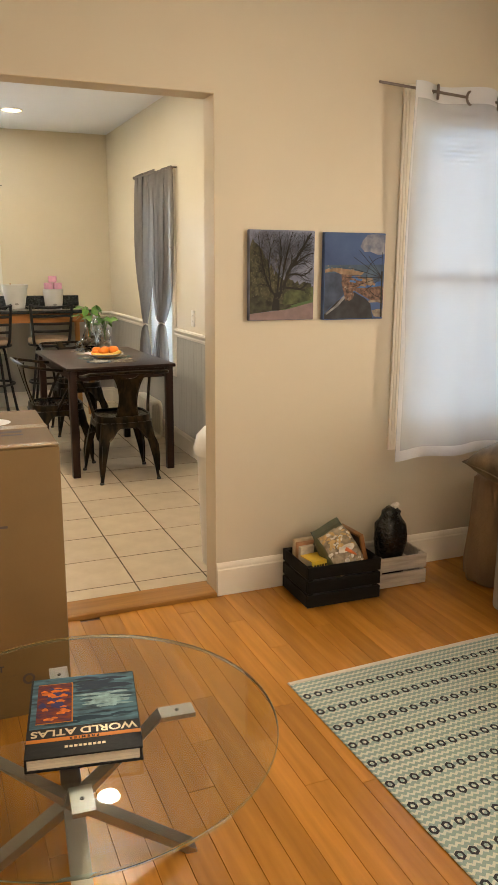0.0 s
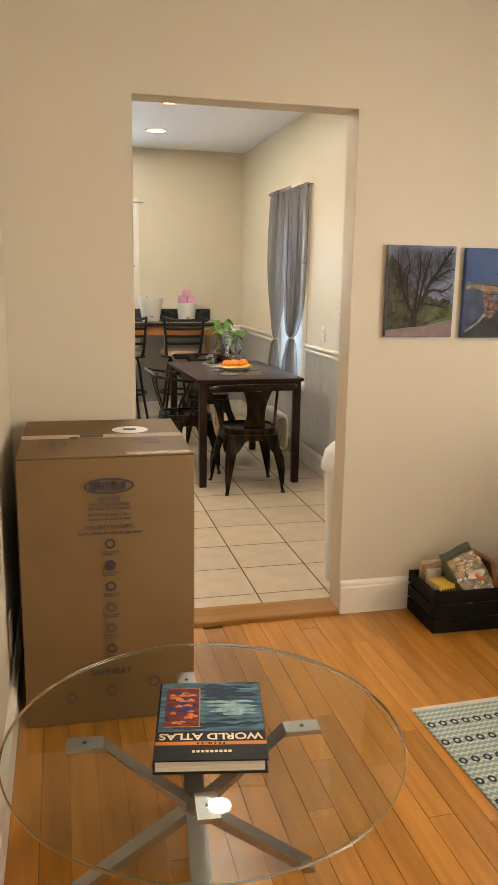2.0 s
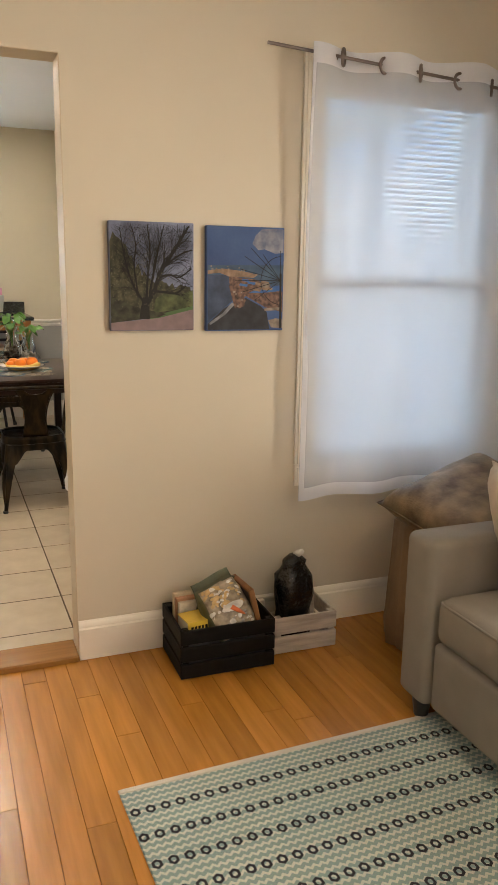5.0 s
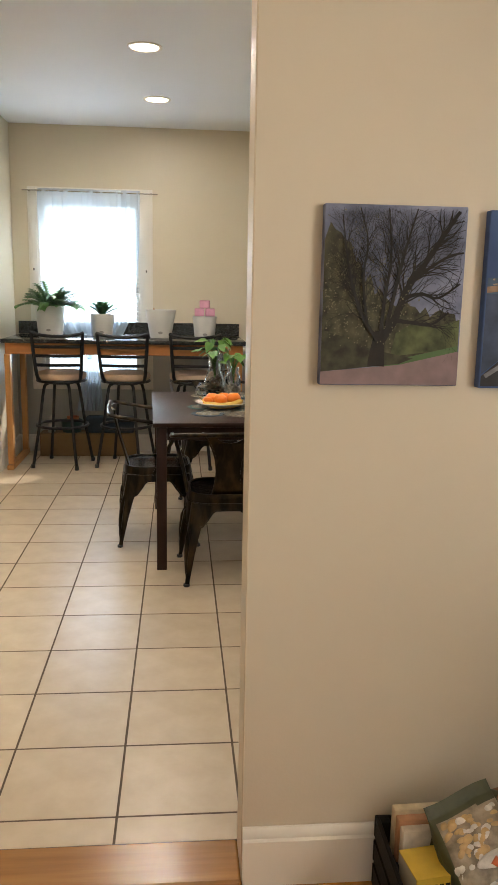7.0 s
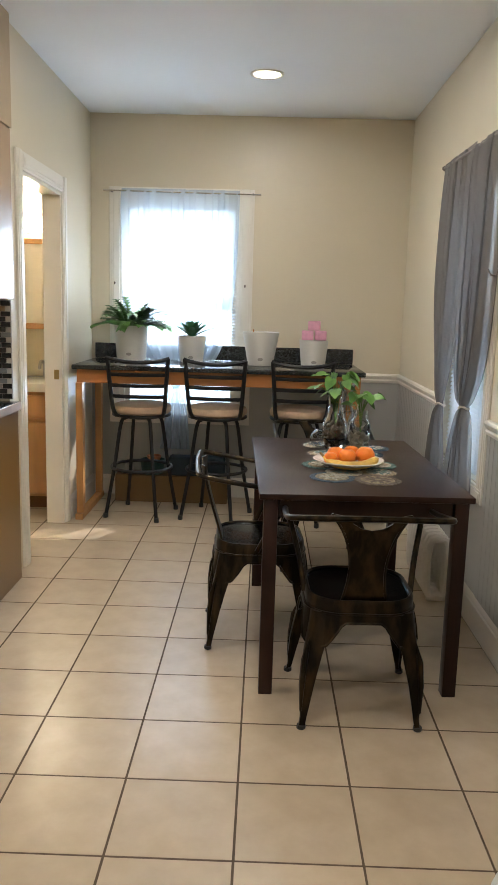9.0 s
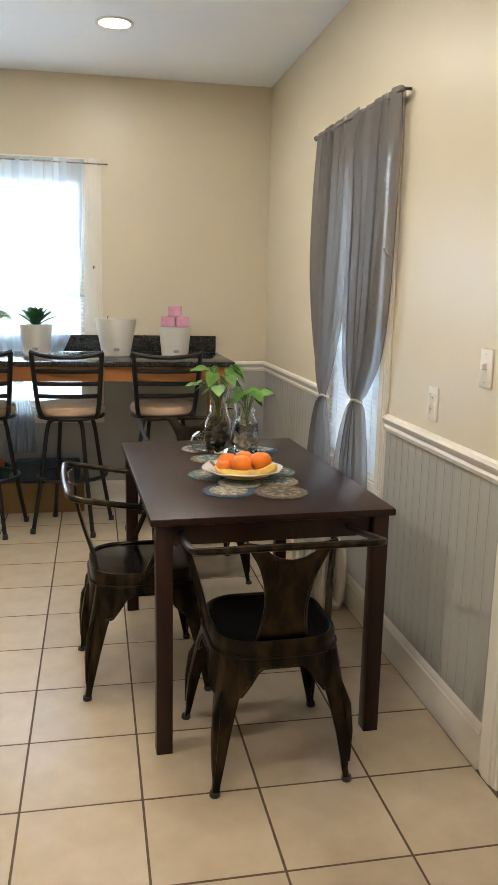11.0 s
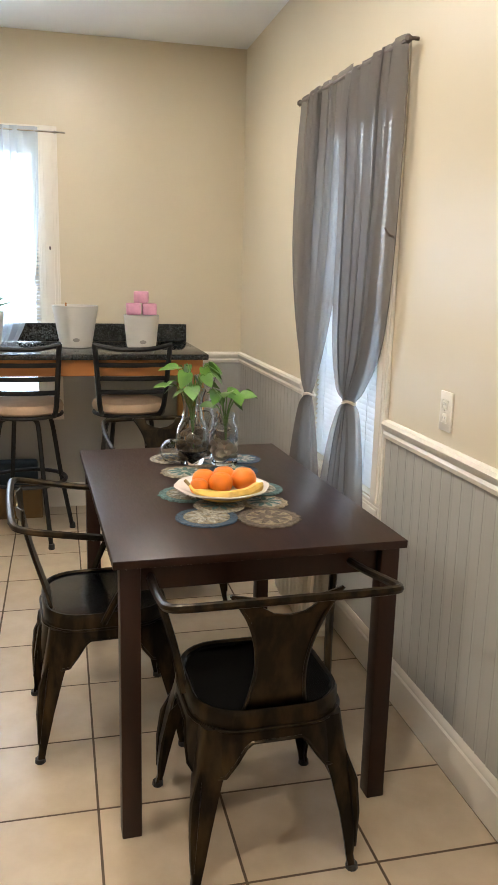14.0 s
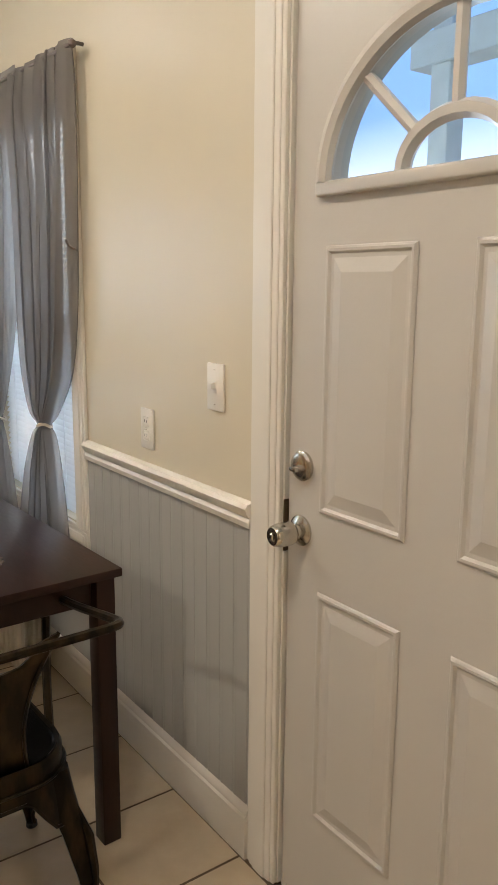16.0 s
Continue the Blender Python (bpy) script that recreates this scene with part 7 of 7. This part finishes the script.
for r in range(22):
    y = -0.113 - 0.1013 * r
    for c in range(36):
        x = 0.021 + 0.0425 * c - (0.0 if r % 2 == 0 else 0.005)
        o, i = [], []
        for k in range(6):
            a = math.pi / 3 * k + math.pi / 6
            o.append(bm.verts.new((x + 0.0152 * math.cos(a), y + 0.0175 * math.sin(a), 0.0078)))
            i.append(bm.verts.new((x + 0.0072 * math.cos(a), y + 0.0085 * math.sin(a), 0.0078)))
        for k in range(6):
            bm.faces.new((o[k], o[(k + 1) % 6], i[(k + 1) % 6], i[k]))
tagged(part("woven_ring", bm, mat("rug_black", (0.02, 0.022, 0.03), 0.95, bump=0.4, bscale=300), rug, "rows of woven black rings", smooth=0), kind="stuff")

# ---- sofa ----
M_SOFA = mat("sofa_grey", (0.24, 0.215, 0.185), 0.9, var=0.06, scale=12, bump=0.25, bscale=420)


def puff(w, d, h, r, seg=4, bulge=0.0):
    """A rounded upholstered block standing on z 0, with a soft crown."""
    bm = box_bm(-w / 2, w / 2, -d / 2, d / 2, 0, h, r, seg)
    bmesh.ops.subdivide_edges(bm, edges=[e for e in bm.edges if e.calc_length() > 0.12], cuts=5, use_grid_fill=True)
    for v in bm.verts:
        q = max(0, 1 - (2 * v.co.x / w) ** 2) * max(0, 1 - (2 * v.co.y / d) ** 2)
        v.co.z += bulge * q * (1 if v.co.z > h / 2 else 0)
    return bm


sofa = thing("sofa", "warm grey fabric sofa with square padded arms", "sofa", at=(3.765, 1.645, 0), rz=0)
bm = puff(0.93, 0.15, 0.56, 0.03)
bmesh.ops.translate(bm, verts=bm.verts, vec=(0.0, 0.975, 0.075))
part("arm", bm, M_SOFA, sofa)
bm = puff(0.93, 0.15, 0.56, 0.03)
bmesh.ops.translate(bm, verts=bm.verts, vec=(0.0, -0.975, 0.075))
part("arm", bm, M_SOFA, sofa)
bm = puff(0.90, 1.80, 0.23, 0.02)
bmesh.ops.translate(bm, verts=bm.verts, vec=(0.01, 0, 0.075))
part("base", bm, M_SOFA, sofa)
for k in range(2):
    bm = puff(0.70, 0.895, 0.155, 0.04, 4, 0.03)
    bmesh.ops.translate(bm, verts=bm.verts, vec=(-0.095, 0.449 - 0.898 * k, 0.306))
    cu = part("seat_cushion", bm, M_SOFA, sofa)
    part("piping", tube(bmesh.new(), [(-0.095 + x, 0.449 - 0.898 * k + y, 0.446) for x, y in rounded_square(0.345, 0.443, 0.04)], 0.004, 6, True), M_SOFA, cu)
    bm = puff(0.20, 0.88, 0.42, 0.05, 4, 0.02)
    bmesh.ops.translate(bm, verts=bm.verts, vec=(0.33, 0.449 - 0.898 * k, 0.47))
    part("back_cushion", bm, M_SOFA, sofa)
bm = puff(0.14, 1.80, 0.70, 0.04)
bmesh.ops.translate(bm, verts=bm.verts, vec=(0.40, 0, 0.10))
part("backrest", bm, M_SOFA, sofa)
for sx in (-0.41, 0.40):
    for sy in (-0.98, 0.98):
        part("leg", lathe(bmesh.new(), [(0.02, 0), (0.024, 0.004), (0.034, 0.078)], 12, (sx, sy, 0)), M_BLACK, sofa)


def pillow(name, label, w, h, t, material, m):
    bm = bmesh.new()
    n = 22
    front, back = [], []
    for j in range(n + 1):
        fr, bk = [], []
        for i in range(n + 1):
            u, v = -1 + 2 * i / n, -1 + 2 * j / n
            k = max(0, (1 - u ** 4) * (1 - v ** 4)) ** 0.5
            sx, sy = u * (1 - 0.07 * (1 - abs(v)) ** 2 * 0 - 0.10 * (1 - v * v) * abs(u) ** 3), v * (1 - 0.10 * (1 - u * u) * abs(v) ** 3)
            wr = 0.006 * noise.noise(Vector((u * 3, v * 3, w * 10)))
            fr.append(bm.verts.new((sx * w / 2, sy * h / 2, t / 2 * k + wr)))
            bk.append(fr[-1] if i in (0, n) or j in (0, n) else bm.verts.new((sx * w / 2, sy * h / 2, -t / 2 * k + wr)))
        front.append(fr)
        back.append(bk)
    for G, flip in ((front, False), (back, True)):
        for j in range(n):
            for i in range(n):
                q = (G[j][i], G[j][i + 1], G[j + 1][i + 1], G[j + 1][i])
                bm.faces.new(q[::-1] if flip else q)
    t_ = thing(name, label, "pillow")
    t_.matrix_world = m
    part("cover", bm, material, t_, smooth=80)
    part("piping", tube(bmesh.new(), [v.co.copy() for v in []] or [(x * w / 2, y * h / 2, 0) for x, y in [(-1, -1), (-0.5, -0.945), (0, -0.925), (0.5, -0.945), (1, -1), (0.945, -0.5), (0.925, 0), (0.945, 0.5), (1, 1), (0.5, 0.945), (0, 0.925), (-0.5, 0.945), (-1, 1), (-0.945, 0.5), (-0.925, 0), (-0.945, -0.5)]], 0.003, 5, True), material, t_)
    return t_


M_BROWN = mat("brown_damask", (0.13, 0.085, 0.045), 0.55, var=0.5, scale=12, bump=0.2, bscale=90, col2=(0.24, 0.17, 0.10))
M_CREAMP = mat("cream_linen", (0.62, 0.52, 0.40), 0.9, var=0.06, scale=20, bump=0.2, bscale=300)
pillow("throw_pillow", "brown patterned satin throw pillow on a sack", 0.52, 0.47, 0.18, M_BROWN, pose(3.735, 2.92, 0.608, 12, -15, 7))
tp = pillow("throw_pillow", "cream throw pillow with teal stripes on a sofa", 0.42, 0.42, 0.13, M_CREAMP, pose(3.56, 2.42, 0.67, 78, 8, 72))
M_TEAL = mat("teal_stripe", (0.03, 0.22, 0.21), 0.85)
for z, a in ((-0.13, 0.25), (-0.02, 0.1), (0.10, 0.35)):
    part("stripe", tube(bmesh.new(), smooth_path([(-0.17, z - a * 0.06, 0.036), (-0.08, z, 0.062), (0.0, z + a * 0.05, 0.069), (0.08, z + a * 0.08, 0.062), (0.17, z + a * 0.1, 0.036)], 4), 0.014, 6, flat=0.25, up=(0, 0, 1)), M_TEAL, tp)
M_JUTE = mat("brown_sackcloth", (0.22, 0.145, 0.085), 0.9, var=0.2, scale=10, bump=0.4, bscale=160, stretch=(1, 1, 0.4))
bm = lathe(bmesh.new(), [(0.12, 0.0), (0.15, 0.01), (0.158, 0.08), (0.145, 0.25), (0.135, 0.40), (0.13, 0.50), (0.10, 0.525), (0.01, 0.53)], 48)
for v in bm.verts:
    a = math.atan2(v.co.y, v.co.x)
    f = 1 + 0.05 * math.sin(9 * a + 6 * v.co.z) + 0.03 * math.sin(17 * a)
    v.co.x, v.co.y = v.co.x * f, v.co.y * f
solid("fabric_sack", bm, M_JUTE, "tall brown cloth sack standing behind a sofa", "sack", at=(3.665, 3.08, 0), smooth=80)

# ---- floors: tiles and strips ----
floor_k = setting("floor_kitchen", box_bm(-1.6, KX, WY1 + 0.003, KY, KZ - 0.0038, KZ - 0.0009), M_GROUT, "beige ceramic tile floor with dark grout", "floor")
ME_TILE = mesh_of("tile", box_bm(-0.1642, 0.1642, -0.1649, 0.1649, -0.004, 0.0, 0.0015), M_TILE, 0)
for k in range(-11, 4):
    for j in range(-4, 12):
        cx, cy = 2.035 + 0.3340 * (k + 0.5), 4.637 + 0.3354 * (j + 0.5)
        x0, x1, y0, y1 = max(cx - 0.1642, -1.6), min(cx + 0.1642, KX - 0.003), max(cy - 0.1649, WY1 + 0.004), min(cy + 0.1649, KY - 0.003)
        if x1 - x0 < 0.02 or y1 - y0 < 0.02:
            continue
        if x1 - x0 > 0.327 and y1 - y0 > 0.327:
            o = piece("tile", ME_TILE, floor_k, (cx, cy, KZ + random.uniform(-0.0004, 0.0004)), 0)
        else:
            piece("tile", mesh_of("tile", box_bm(x0 - cx, x1 - cx, y0 - cy, y1 - cy, -0.004, 0, 0.0015), M_TILE, 0), floor_k, (cx, cy, KZ))

floor_l = setting("floor_living", box_bm(-0.6, RX, -2.5, WY0, -0.0115, -0.011), M_UNDER, "honey oak strip floor with dark joints", "floor")
PW = 0.0805
pr = random.Random(8)
far = bmesh.new()
x = LX - 1.59 + 0.0
while x < RX:
    y = -2.5 + pr.uniform(-0.6, 0)
    while y < 3.37:
        ln_ = pr.uniform(0.7, 2.3)
        y0, y1 = max(y, -2.5), min(y + ln_, 3.4 if not (OX0 - 0.05 - PW < x < OX1 - PW + 0.005) else 3.373)
        if y1 - y0 > 0.05:
            if y1 > 0.6 and x > LX - 0.02:
                bm = box_bm(-PW / 2 + 0.0005, PW / 2 - 0.0005, -(y1 - y0) / 2 + 0.0006, (y1 - y0) / 2 - 0.0006, -0.010, 0, 0.001)
                piece("plank", mesh_of("plank", bm, M_PLANK, 0), floor_l, (x + PW / 2, (y0 + y1) / 2, pr.uniform(-0.0005, 0.0)))
            else:
                bx(far, x + 0.0007, x + PW - 0.0007, y0, y1 - 0.001, -0.010, 0)
        y += ln_
    x += PW
tagged(part("planks", far, M_PLANK, floor_l, smooth=0), kind="stuff")
